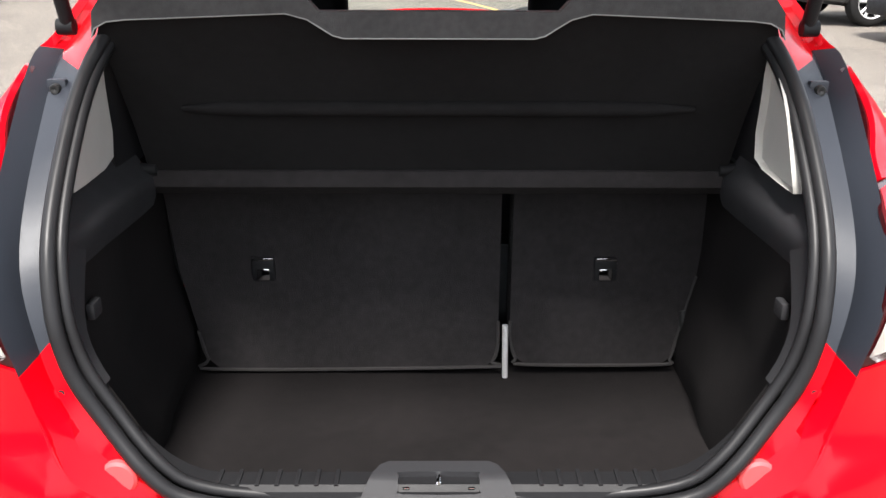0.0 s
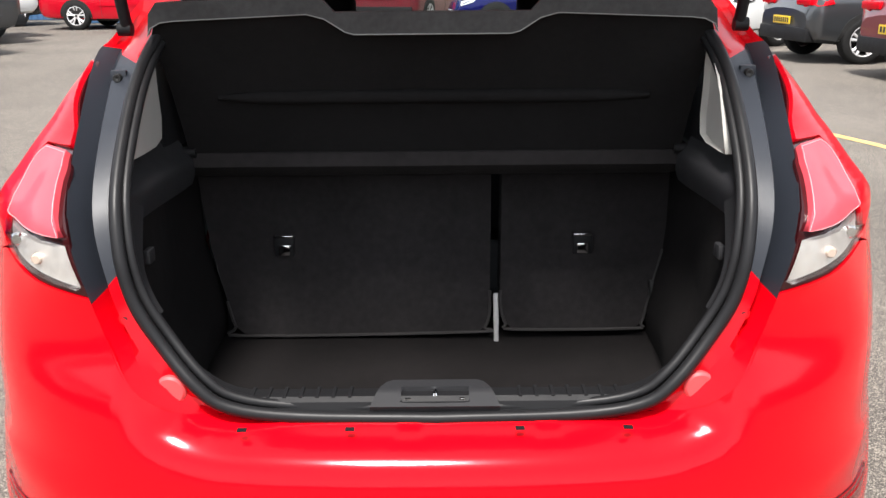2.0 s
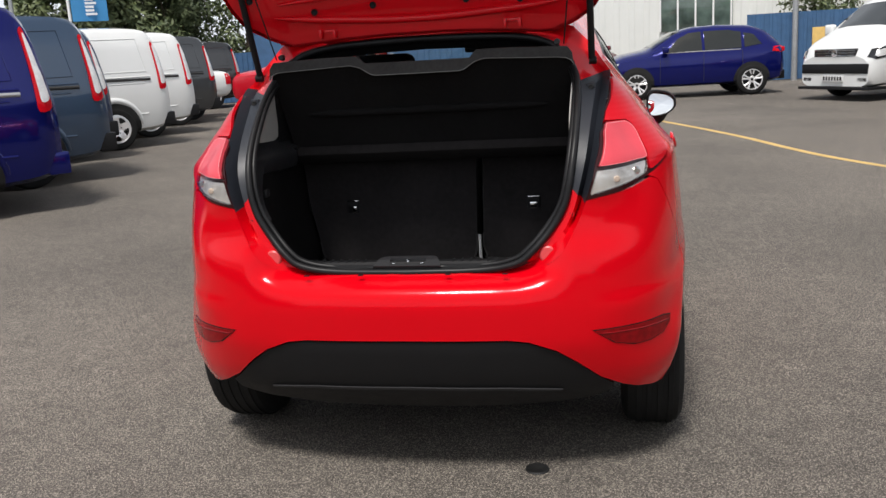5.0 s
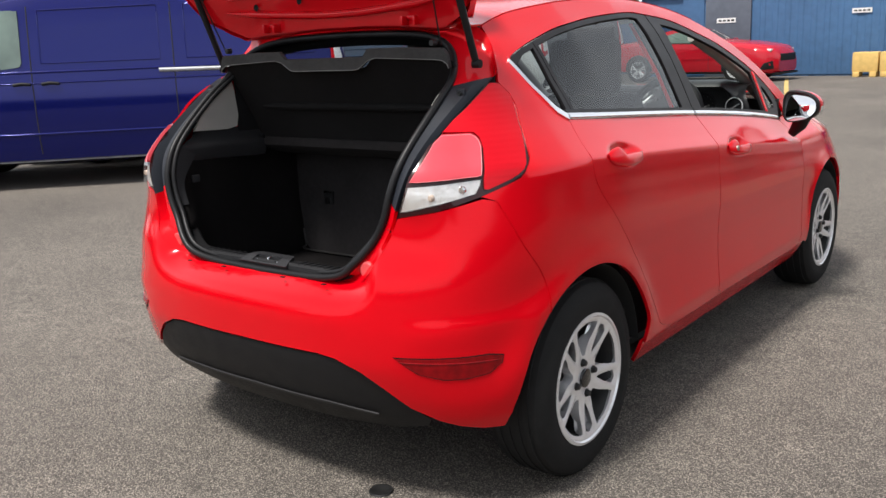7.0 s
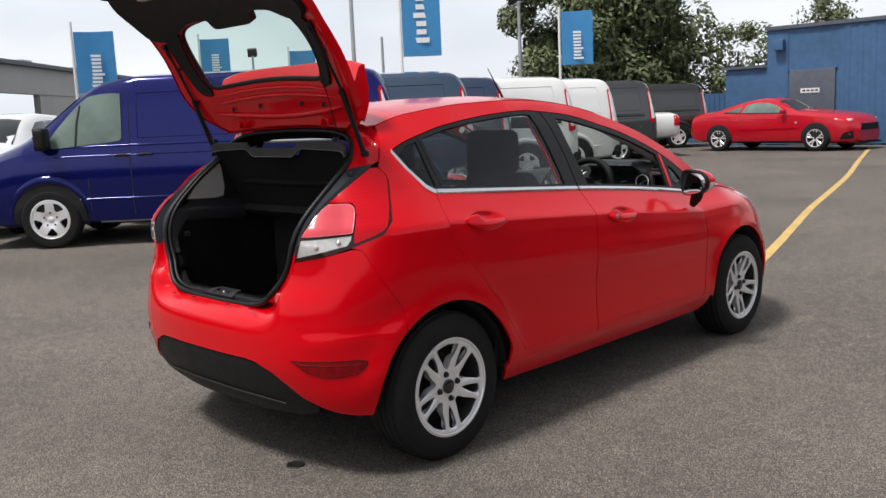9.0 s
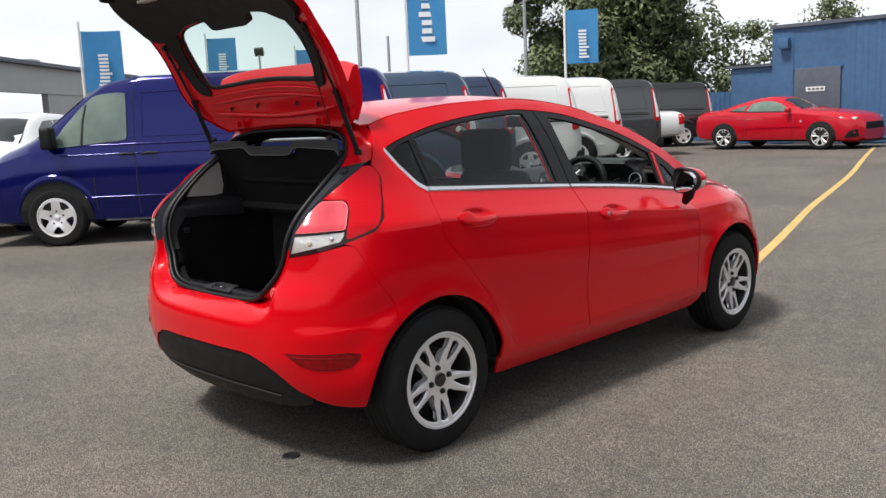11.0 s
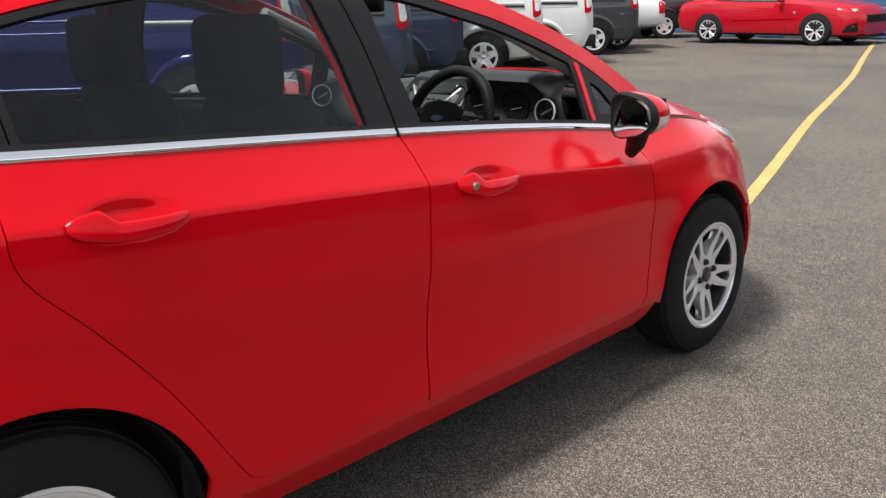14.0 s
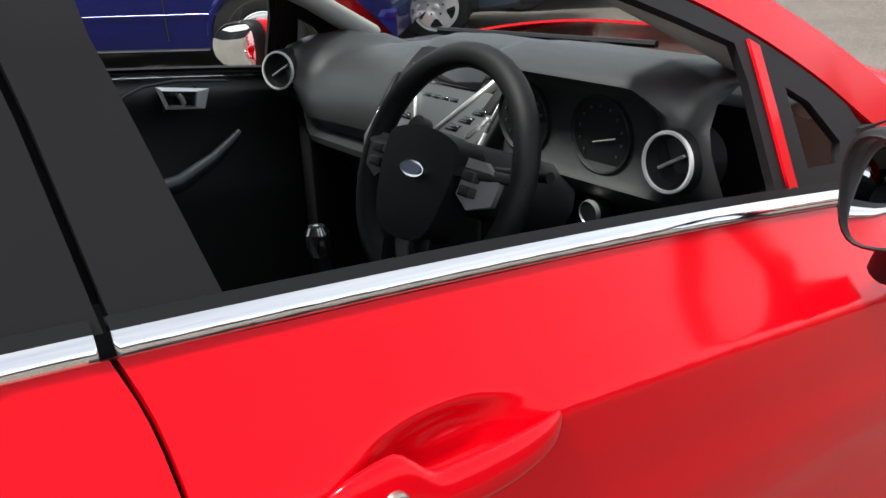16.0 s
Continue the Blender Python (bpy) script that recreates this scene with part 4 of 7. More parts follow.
def build_wheel(parent, x, y, z, s, r=.297, rr=.196, w=.19, spokes=5, dark=False, alloy=None, simple=False, turn=0.0, fat=False):
    """A tyre on a five double-spoke alloy rim; s: which way its face looks along x."""
    alloy = alloy or ALLOY
    prof = [(-w * .5, rr + .004), (-w * .53, rr + .03), (-w * .5, r - .03), (-w * .42, r - .008), (-w * .3, r), (w * .3, r), (w * .42, r - .008), (w * .5, r - .03), (w * .53, rr + .03), (w * .5, rr + .004)]
    wheel = lathe("wheel", [(h * s + x - s * .0, q) for h, q in prof], TYRE, parent, "black tyre", seg=56, closed=False, at=(0, y, z), sharp=30)
    if not simple:
        for g in (-.045, -.012, .022, .055):
            lathe("tread_rib", [(x + g - .009, r - .001), (x + g - .008, r + .0035), (x + g + .008, r + .0035), (x + g + .009, r - .001)], TYRE, wheel, seg=56, at=(0, y, z))
    f = x + s * w * .5     # outer face
    lathe("rim", [(f - s * .012, rr + .006), (f + s * .002, rr + .004), (f + s * .004, rr - .004), (f - s * .006, rr - .012), (f - s * .012, rr - .014)], alloy, wheel, "silver rim", seg=56, at=(0, y, z))
    # Dark barrel colour paints in the shade between the spokes.
    lathe("barrel", [(f - s * .012, rr - .014), (f - s * .02, rr - .020), (f - s * .13, rr - .03)], DARKMETAL, wheel, "rim barrel darkened as shade", seg=40, at=(0, y, z))
    lathe("brake_disc", [(f - s * .105, .0), (f - s * .10, .0), (f - s * .10, .12), (f - s * .115, .125), (f - s * .12, rr - .028)], DARKMETAL, wheel, "dark brake drum", seg=32, at=(0, y, z))
    if not simple:
        # one pressed star: five forked spokes, five openings and five short slots
        def face(a, b):
            r0, an = np.hypot(a, b), np.arctan2(b, a) - turn
            ph = (an + math.pi / 5) % (2 * math.pi / 5) - math.pi / 5
            lat = np.abs(np.abs(r0 * np.sin(ph)) - np.interp(r0, [.05, .09, .13, .17], [0, .019, .026, .034]))
            dep = np.interp(r0, [0, .05, .10, .15, .176, .19], [.020, .019, .013, .006, .002, .001])
            dep = dep + .004 * np.clip(lat / .013, 0, 1.2) ** 2 * ease(.05, .09, r0) * ease(.185, .165, r0)
            return np.stack([abs(x) + w * .5 - dep, y + a, z + b], -1)

        def polar(r0, an):
            return (r0 * math.cos(an), r0 * math.sin(an))
        holes = []
        for i in range(5):
            m = turn + 2 * math.pi * (i + .5) / 5
            o = [(.074, -.12), (.074, .12), (.105, .240), (.140, .334), (.164, .364), (.173, .32), (.175, .0), (.173, -.32), (.164, -.364), (.140, -.334), (.105, -.240)]
            holes.append(smooth_line([polar(r0, m + d) for r0, d in o], 3, closed=True))
            m = turn + 2 * math.pi * i / 5
            o = [(.085, -.025), (.085, .025), (.110, .100), (.140, .124), (.164, .116), (.172, .0), (.164, -.116), (.140, -.124), (.110, -.100)]
            holes.append(smooth_line([polar(r0, m + d) for r0, d in o], 3, closed=True))
        panel("spokes", [polar(.190, 2 * math.pi * k / 72) for k in range(72)], face, alloy, wheel, "five forked silver spokes", holes=holes, res=.009, lip=.034, mirror=s < 0, step=.009)
        lathe("cap", [(f - s * .022, .030), (f - s * .013, .029), (f - s * .010, .024), (f - s * .010, 0)], GLOSSBLACK, wheel, "dark centre cap", seg=24, at=(0, y, z))
        for k in range(4):
            a = turn + .80 + math.pi / 2 * k
            lathe("bolt", [(f - s * .019, .0135), (f - s * .0165, .0135), (f - s * .0165, .0105), (f - s * .008, .0095), (f - s * .006, .007), (f - s * .006, 0)], DARKMETAL, wheel, "steel wheel nut", seg=8, at=(0, y + .052 * math.cos(a), z + .052 * math.sin(a)))
        return wheel
    if fat:
        # a pressed disc with five windows and five nuts
        def disc(a, b):
            r0 = np.hypot(a, b) / rr
            dep = np.interp(r0, [0, .25, .40, .70, .92, 1.0], [.022, .022, .012, .006, .004, .010])
            return np.stack([abs(x) + w * .5 - dep, y + a, z + b], -1)

        def ring(q, an):
            return (q * rr * math.cos(an), q * rr * math.sin(an))
        holes = []
        for i in range(5):
            m = turn + 2 * math.pi * (i + .5) / 5
            holes.append(smooth_line([ring(q, m + d) for q, d in ((.50, -.13), (.50, .13), (.66, .27), (.84, .34), (.87, .0), (.84, -.34), (.66, -.27))], 2, closed=True))
        panel("disc", [ring(.97, 2 * math.pi * k / 40) for k in range(40)], disc, alloy, wheel, "silver disc with five windows", holes=holes, res=.03, lip=.03, mirror=s < 0, step=.025)
        lathe("cap", [(f - s * .024, .034), (f - s * .010, .032), (f - s * .007, .026), (f - s * .007, 0)], alloy, wheel, "silver centre cap", seg=20, at=(0, y, z))
        for i in range(5):
            m = turn + 2 * math.pi * i / 5
            lathe("nut", [(f - s * .024, .012), (f - s * .010, .011), (f - s * .009, 0)], DARKMETAL, wheel, "dark wheel nut", seg=8, at=(0, y + .078 * math.cos(m), z + .078 * math.sin(m)))
        return wheel
    n = spokes
    bm_v, bm_f = [], []
    for i in range(n):
        a0 = turn + 2 * math.pi * i / n
        for d in (-1, 1):
            # each half-spoke: inner and outer cross-section
            ring = []
            for q, (rad, off, half, dep, thick) in enumerate(((.036, .10, .017, .022, .03), (.075, .150, .0160, .019, .03), (.125, .185, .0155, .011, .028), (rr - .012, .215, .0205, .002, .02))):
                an = a0 + d * off * (1.0 if q else 1.6)
                c, t = (math.cos(an), math.sin(an)), (-math.sin(an), math.cos(an))
                for e, dd in ((-half, dep + .006), (-half * .55, dep), (half * .55, dep), (half, dep + .006), (half, dep + thick), (-half, dep + thick)):
                    ring.append((f - s * dd, y + c[0] * rad + t[0] * e, z + c[1] * rad + t[1] * e))
            b0 = len(bm_v)
            bm_v += ring
            for q in range(3):
                for k in range(6):
                    bm_f.append((b0 + q * 6 + k, b0 + q * 6 + (k + 1) % 6, b0 + (q + 1) * 6 + (k + 1) % 6, b0 + (q + 1) * 6 + k))
    ob = pydata("spokes", bm_v, bm_f, alloy, wheel, "five pairs of silver spokes", sharp=35)
    bm = bmesh.new()
    bm.from_mesh(ob.data)
    bmesh.ops.recalc_face_normals(bm, faces=bm.faces)
    bm.to_mesh(ob.data)
    bm.free()
    lathe("hub", [(f - s * .045, .066), (f - s * .026, .066), (f - s * .020, .058), (f - s * .020, .030), (f - s * .024, .026), (f - s * .024, 0)], alloy, wheel, "silver hub", seg=32, at=(0, y, z))
    lathe("cap", [(f - s * .026, .026), (f - s * .014, .025), (f - s * .011, .020), (f - s * .010, 0)], GLOSSBLACK, wheel, "dark centre cap", seg=24, at=(0, y, z))
    return wheel


for s in (1, -1):
    for hy, hz in HUBS:
        build_wheel(car, .715 * s, hy, hz, s, turn=.98 if hy < 1 else 1.0)
        # dark wheel housing
        cy, cz, rr = (hy, hz, ARCH_R - .003) if hy < 1 else (*FARCH, ARCH_F - .003)
        rows = []
        for a in np.linspace(4, 176, 24):
            c, d = math.cos(radians(a)), math.sin(radians(a))
            py, pz = cy + rr * c, cz + rr * d
            ex = min(.80, float(skin(np.array([uy(py, pz)]), np.array([pz]))[0, 0]) - .012)
            rows.append([(.545 * s, py, pz), (.62 * s, py, pz), (ex * s, py, pz)])
        grid_mesh("wheel_housing", rows, UNDER, car, "black wheel housing", flip=s < 0)
        o = [(cy + (ARCH_F - .01) * math.cos(radians(a)), cz + (ARCH_F - .01) * math.sin(radians(a))) for a in np.linspace(-8, 188, 24)]
        pydata("housing_wall", [(.545 * s, a, b) for a, b in o], [tuple(range(24))], UNDER, car, "inner wall of the wheel housing")

# floor pan and hidden structure
box("floor_pan", -.755, .755, 1.02, 2.71, .235, .28, UNDER, car, "dark underbody")
box("floor_pan", -.45, .45, .20, .98, .24, .50, UNDER, car, "dark underbody")
box("floor_pan", -.45, .45, 2.78, 3.80, .19, .60, UNDER, car, "dark engine bay tray")


def build_mirror(s):
    """Door mirror: black lip and lower case, body-coloured cap, silvered glass, black foot."""
    skew = .0 if s > 0 else -.34
    cx, cy, cz = (.851, 2.50, .953) if s > 0 else (.856, 2.495, .958)
    N = 32

    def outline(k, r, dy):
        a = 2 * math.pi * k / N
        c, d = math.cos(a), math.sin(a)
        px = .076 * math.copysign(abs(c) ** .70, c) * r
        pz = .066 * math.copysign(abs(d) ** .70, d) * r * (1 - .34 * c)
        return ((cx + px + .10 * max(0, dy)) * s, cy + dy + px * skew, cz + pz + .003)

    lip = [(.84, .016), (.85, -.004), (.87, -.011), (.92, -.015), (.98, -.011), (1.0, .003), (1.0, .016)]
    rows = [[outline(k, r, dy) for k in range(N + 1)] for r, dy in lip]
    m = grid_mesh("door_mirror", rows, BLACK, car, "black door mirror lip", flip=s > 0, sharp=50)
    back = [(.990, .016), (.992, .030), (.97, .052), (.90, .076), (.78, .096), (.58, .112), (.30, .121), (.04, .123)]
    grid_mesh("case", [[outline(k, r, dy) for k in range(18, 31)] for r, dy in back], BLACK, m, "black lower mirror case", flip=s > 0, sharp=50)
    grid_mesh("cap", [[outline(k, r, dy) for k in range(-2, 19)] for r, dy in back], RED, m, "red mirror cap", flip=s > 0, sharp=50)
    # convex glass, turned a little outwards
    out, up = (.0, .22) if s > 0 else (.0, .0)
    gv, gf = [], []
    for r in (.90, .66, .44, .22):
        for k in range(N):
            x, y, z = outline(k, r, .0)
            u = (x - cx * s) * s
            gv.append((x, y - .0045 * (1 - (r / .88) ** 2) + (out * u - .024 * (u / .084) * (s < 0)) + up * (z - cz), z))
    gv.append((cx * s, cy - .0045, cz + .003))
    for r in range(3):
        gf += [(r * N + k, r * N + (k + 1) % N, (r + 1) * N + (k + 1) % N, (r + 1) * N + k) for k in range(N)]
    gf += [(3 * N + k, 3 * N + (k + 1) % N, 4 * N) for k in range(N)]
    pydata("mirror_glass", gv, gf if s > 0 else [q[::-1] for q in gf], MIRROR, m, "convex silvered mirror glass")
    tube("foot", [(.846 * s, cy + .030, cz - .040), (.836 * s, 2.545, .872), (.795 * s, 2.575, .826)], [.046, .032, .018], BLACK, m, "black mirror foot", seg=12, flat=.6)
    grid_mesh("indicator", [[tuple(np.array(outline(k, r * 1.012, dy)) + (.001 * s, -.001, 0)) for k in range(-5, 1)] for r, dy in ((1.0, .020), (.994, .032), (.97, .052), (.915, .072))], LENS_CLEAR, m, "clear indicator lens", flip=s > 0, sharp=50)


build_mirror(1)
build_mirror(-1)


# ---- the red hatchback: boot and cabin ----
def build_boot():
    seal = [np.array(p) for p in smooth_line(SEAL, 4)]
    # side walls and roof frame behind the seal
    for s in (1, -1):
        wide = 0 if s > 0 else .012
        def side_x(y, z):
            """Half width of the boot lining: the wheel housing swells in below."""
            deep = float(np.interp(z, [.48, .56, .62, .74, .90, 1.0], [.485, .468, .470, .506, .512, .512])) + wide
            near = .470 + .012 * float(ease(.60, .74, z))
            return near + (deep - near) * float(ease(.34, .60, y)) - .014 * math.exp(-((y - .50) / .09) ** 2) * float(ease(.74, .60, z))
        lo = [np.array((.440, .168, .52)), np.array((.442, .168, .60)), np.array((.444, .168, .68))] + [p for p in seal if .74 < p[2] < 1.0 and p[0] > .3]
        rows = [[((p[0] - .002) * s, p[1] + .002, p[2]) for p in lo], [((p[0] - .008) * s, p[1] + .04, p[2]) for p in lo]]
        for y in (.28, .34, .40, .46, .52, .58, .64, .70, .80):
            rows.append([(side_x(y, p[2]) * s, max(y, p[1] + .06), p[2]) for p in lo])
        grid_mesh("boot_side_trim", rows, SHADECARPET, car, "black carpeted boot side", flip=s < 0)
        edge = [p for p in seal if .80 < p[2] < 1.0 and p[0] > .3]
        grid_mesh("side_panel", [[((p[0] - .006) * s, p[1] + .004, p[2]) for p in edge], [((p[0] - .012) * s, p[1] + .03, p[2]) for p in edge], [((p[0] - .013) * s, p[1] + .045 + .05 * float(ease(.86, .98, p[2])), p[2]) for p in edge]], GREYPL, car, "grey plastic side panel", flip=s < 0, thick=.003)
        cor = [p for p in seal if p[2] < .80 and p[0] > .20]
        rows = [[((p[0] - .002) * s, p[1] + .004, p[2]) for p in cor], [((p[0] - .004) * s, p[1] + .035, p[2] - .01) for p in cor], [((p[0] + .004) * s, p[1] + .04, .515) for p in cor]]
        grid_mesh("boot_side_trim", rows, SHADECARPET, car, "black carpeted boot corner", flip=s < 0)
        # shelf support, moulded cup and pale pillar trim
        prof = [(.508, 1.040), (.495, 1.016), (.484, 1.003), (.477, .996), (.473, .988), (.472, .976), (.474, .955), (.480, .938), (.520, .926)]
        rows = [[((x + .010 * float(ease(.30, .24, y))) * s, y + .085 * float(ease(.985, 1.03, z)) * float(ease(.40, .24, y)), z - .012 * float(ease(.3, .6, y))) for y in (.240, .27, .31, .38, .46, .54, .60)] for x, z in prof]
        grid_mesh("shelf_support", rows, GREYPL, car, "dark plastic shelf support", flip=s < 0, sharp=40)
        box("side_cup", .470 * s - .006, .470 * s + .006, .262, .292, .868, .892, GREYPL, car, "dark plastic bag hook", bevel=.004)
        lathe("shelf_pin", [(-.02, 0), (-.02, .011), (.02, .011), (.02, 0)], BLACK, car, "black shelf pivot", seg=12, at=(.485 * s, .593, .990))
        def inner(a, b):
            return np.stack([(.487 + .012 * ease(.30, .5, a) - .05 * np.maximum(0, b - 1.13)) * s, a, b], -1)
        o = smooth_line([(.306, 1.035), (.350, 1.10), (.398, 1.150), (.445, 1.180), (.485, 1.196), (.502, 1.12), (.498, 1.035), (.40, 1.03)], 2)
        panel("pillar_trim", o if s > 0 else o[::-1], inner, LIGHTTRIM, car, "pale grey rear pillar trim", res=.04, lip=.012)
        bx = (.500, .506) if s > 0 else (-.506, -.500)
        box("quarter_lining", *bx, .505, .75, 1.0, 1.20, BLACK, car, "black quarter lining", bevel=.002)
        tr = [p for p in seal if 1.0 < p[2] < 1.27 and p[0] > .3]
        rows = [[((p[0] - .002) * s, p[1] + .004, p[2]) for p in tr], [((p[0] - .004) * s, p[1] + .03, p[2]) for p in tr], [((p[0] + .02) * s, p[1] + .05, p[2]) for p in tr]]
        grid_mesh("frame_trim", rows, BLACK, car, "black inner frame trim", flip=s < 0, sharp=40)
    # header trim above the opening
    tp = [p for p in seal if p[2] > 1.24]
    def drop(p):
        return float(ease(.44, .34, abs(p[0])))
    tp = tp + [p * (-1, 1, 1) for p in reversed(tp[:-1])]
    rows = [[tuple(p) for p in tp], [(p[0] * .985, p[1] + .018, p[2] - .016 * drop(p)) for p in tp], [(p[0] * .975, p[1] + .030, p[2] - .034 * drop(p)) for p in tp], [(p[0] * .97, p[1] + .07, p[2] - .034 * drop(p)) for p in tp], [(p[0] * .96, p[1] + .14, p[2] + .02) for p in tp]]
    grid_mesh("header_trim", rows, BLACK, car, "black header trim over the opening", flip=True)
    # floor
    rows = []
    for y in np.linspace(.17, .81, 14):
        rows.append([(x, y, .520 + .004 * math.sin(7 * x + 9 * y) * math.sin(5 * y)) for x in np.linspace(-.49, .49, 20)])
    grid_mesh("boot_floor", rows, SHADECARPET, car, "black carpeted boot floor", flip=True, thick=.01)
    # scuff plate with ribs and the catch
    prof = [(.140, .656), (.146, .676), (.154, .682), (.186, .680), (.196, .668), (.200, .52)]
    rows = []
    for k in np.linspace(-1, 1, 41):
        lift = .05 * max(0, (abs(k) - .72) / .28) ** 2
        rows.append([(k * .40, y + lift * .5, z + lift) for y, z in prof])
    sc = grid_mesh("scuff_plate", rows, BLACK, car, "black ribbed scuff plate", flip=False, sharp=30)
    for s in (1, -1):
        for i in range(8):
            x = (.135 + .026 * i) * s
            box("rib", x - .003, x + .003, .152, .188, .680, .6835, BLACK, sc, bevel=.001)
    out = [(-.102, .132), (.102, .132), (.099, .142), (.088, .172), (.079, .190), (.068, .198), (-.068, .198), (-.079, .190), (-.088, .172), (-.099, .142)]
    def flatz(a, b):
        return np.stack([a, b, .689 + 0 * a - np.maximum(0, .165 - b) * .45], -1)
    panel("catch_cover", out, flatz, GREYPL, sc, "dark plastic catch cover", res=.03, lip=.05, holes=[smooth_line([(-.046, .139), (.046, .139), (.053, .145), (.053, .166), (.046, .173), (-.046, .173), (-.053, .166), (-.053, .145)], 2, closed=True)])
    box("catch_well", -.062, .062, .137, .180, .606, .614, UNDER, sc, "dark catch recess")
    panel("latch_plate", [(-.050, .138), (.050, .138), (.050, .168), (.036, .168), (.027, .158), (-.027, .158), (-.036, .168), (-.050, .168)], lambda a, b: np.stack([a, b, .650 + 0 * a], -1), DARKMETAL, sc, "worn steel latch plate", res=.03, lip=.012)
    tube("striker", [(-.0, .156, .655), (-.0, .156, .684), (.0, .180, .684), (.0, .180, .655)], .004, CHROME, sc, "steel striker loop", seg=8)
    for s in (1, -1):
        box("screw_head", .043 * s - .005, .043 * s + .005, .148, .166, .640, .680, CHROME, sc, "bright latch post", bevel=.002)


build_boot()


def cushion(name, x0, x1, y0, y1, z0, z1, material, parent, label="", bevel=.05, puff=.0):
    bm = box_bm(x0, x1, y0, y1, z0, z1, bevel, 4)
    return part(name, bm, material, parent, label)


def build_seats():
    lean = .13
    def lean_box(name, x0, x1, z0, z1, y0, y1, m, parent, label, bevel=.03):
        bm = box_bm(x0, x1, y0, y1, z0, z1, min(bevel, (y1 - y0) * .45), 3)
        for v in bm.verts:
            v.co.y += (v.co.z - .54) * lean
        return part(name, bm, m, parent, label)
    def seat_plane(a, b):
        return np.stack([a, .742 + (b - .54) * lean, b], -1)
    backs = (([(-.43, .541), (.090, .546), (.106, .556), (.117, .585), (.118, .640), (.122, .95), (-.530, .95), (-.500, .74), (-.470, .62), (-.453, .562)], -.337, -.46, .112, [8, 9, 0, 1, 2, 3, 4]),
             ([(.172, .551), (.440, .551), (.458, .563), (.471, .61), (.501, .73), (.530, .95), (.146, .95), (.141, .640), (.142, .60), (.153, .565)], .323, .16, .470, [7, 8, 9, 0, 1, 2, 3, 4]))
    for o, lx, x0, x1, run in backs:
        b = panel("rear_seat_back", o, seat_plane, CARPET, car, "black folding rear seat back", res=.05, lip=.10)
        pts = [seat_plane(np.array(q[0]), np.array(q[1])) for q in smooth_line([o[i] for i in run], 4)]
        tube("piping", [(float(q[0]), float(q[1]) - .002, float(q[2])) for q in pts], .0036, PIPING, b, "grey stitched piping", seg=6)
        y = .742 + (.745 - .54) * lean
        box("latch_frame", lx - .022, lx + .022, y - .008, y + .01, .722, .768, BLACK, b, "black latch frame", bevel=.003)
        box("latch_lever", lx - .013, lx + .013, y - .012, y - .002, .724, .748, CHROME, b, "bright latch lever", bevel=.003)
        box("latch_bar", lx - .020, lx + .020, y - .010, y - .004, .764, .769, CHROME, b, "bright latch bar", bevel=.001)
        lean_box("seat_pad", x0, x1, .56, 1.00, .845, .98, SEATCLOTH, b, "dark cloth pad", .03)
    for x in (-.33, .30):
        cushion("rear_headrest", x - .13, x + .13, .93, 1.02, 1.03, 1.13, SEATCLOTH, car, "dark cloth headrest", .035)
    cushion("rear_bench", -.62, .62, .95, 1.45, .40, .56, SEATCLOTH, car, "dark cloth rear bench", .05)
    tube("belt_stalk", [(.133, .735, .50), (.131, .728, .575), (.130, .735, .64)], .006, ALLOY, car, "bright belt buckle stalk", seg=8)
    tube("seat_bracket", [(.478, .76, .56), (.486, .74, .60), (.480, .76, .66)], .010, DARKMETAL, car, "dark seat hinge bracket", seg=8)
    for x in (-.36, .36):
        seat = cushion("front_seat", x - .25, x + .25, 1.62, 2.12, .42, .60, SEATCLOTH, car, "dark cloth front seat", .06)
        bm = box_bm(x - .235, x + .235, 1.50, 1.64, .52, 1.08, .06, 4)
        for v in bm.verts:
            v.co.y += (v.co.z - .52) * -.24 + .07
            if v.co.z > .85:
                v.co.x = x + (v.co.x - x) * (1 - (v.co.z - .85) * .9)
        part("backrest", bm, SEATCLOTH, seat, "dark cloth backrest")
        bm = box_bm(x - .135, x + .135, 1.40, 1.52, 1.075, 1.285, .05, 4)
        part("headrest", bm, SEATCLOTH, seat, "dark cloth headrest")
        for d in (-.05, .05):
            tube("post", [(x + d, 1.46, 1.03), (x + d, 1.46, 1.10)], .007, DARKMETAL, seat, "steel headrest post", seg=8)


build_seats()


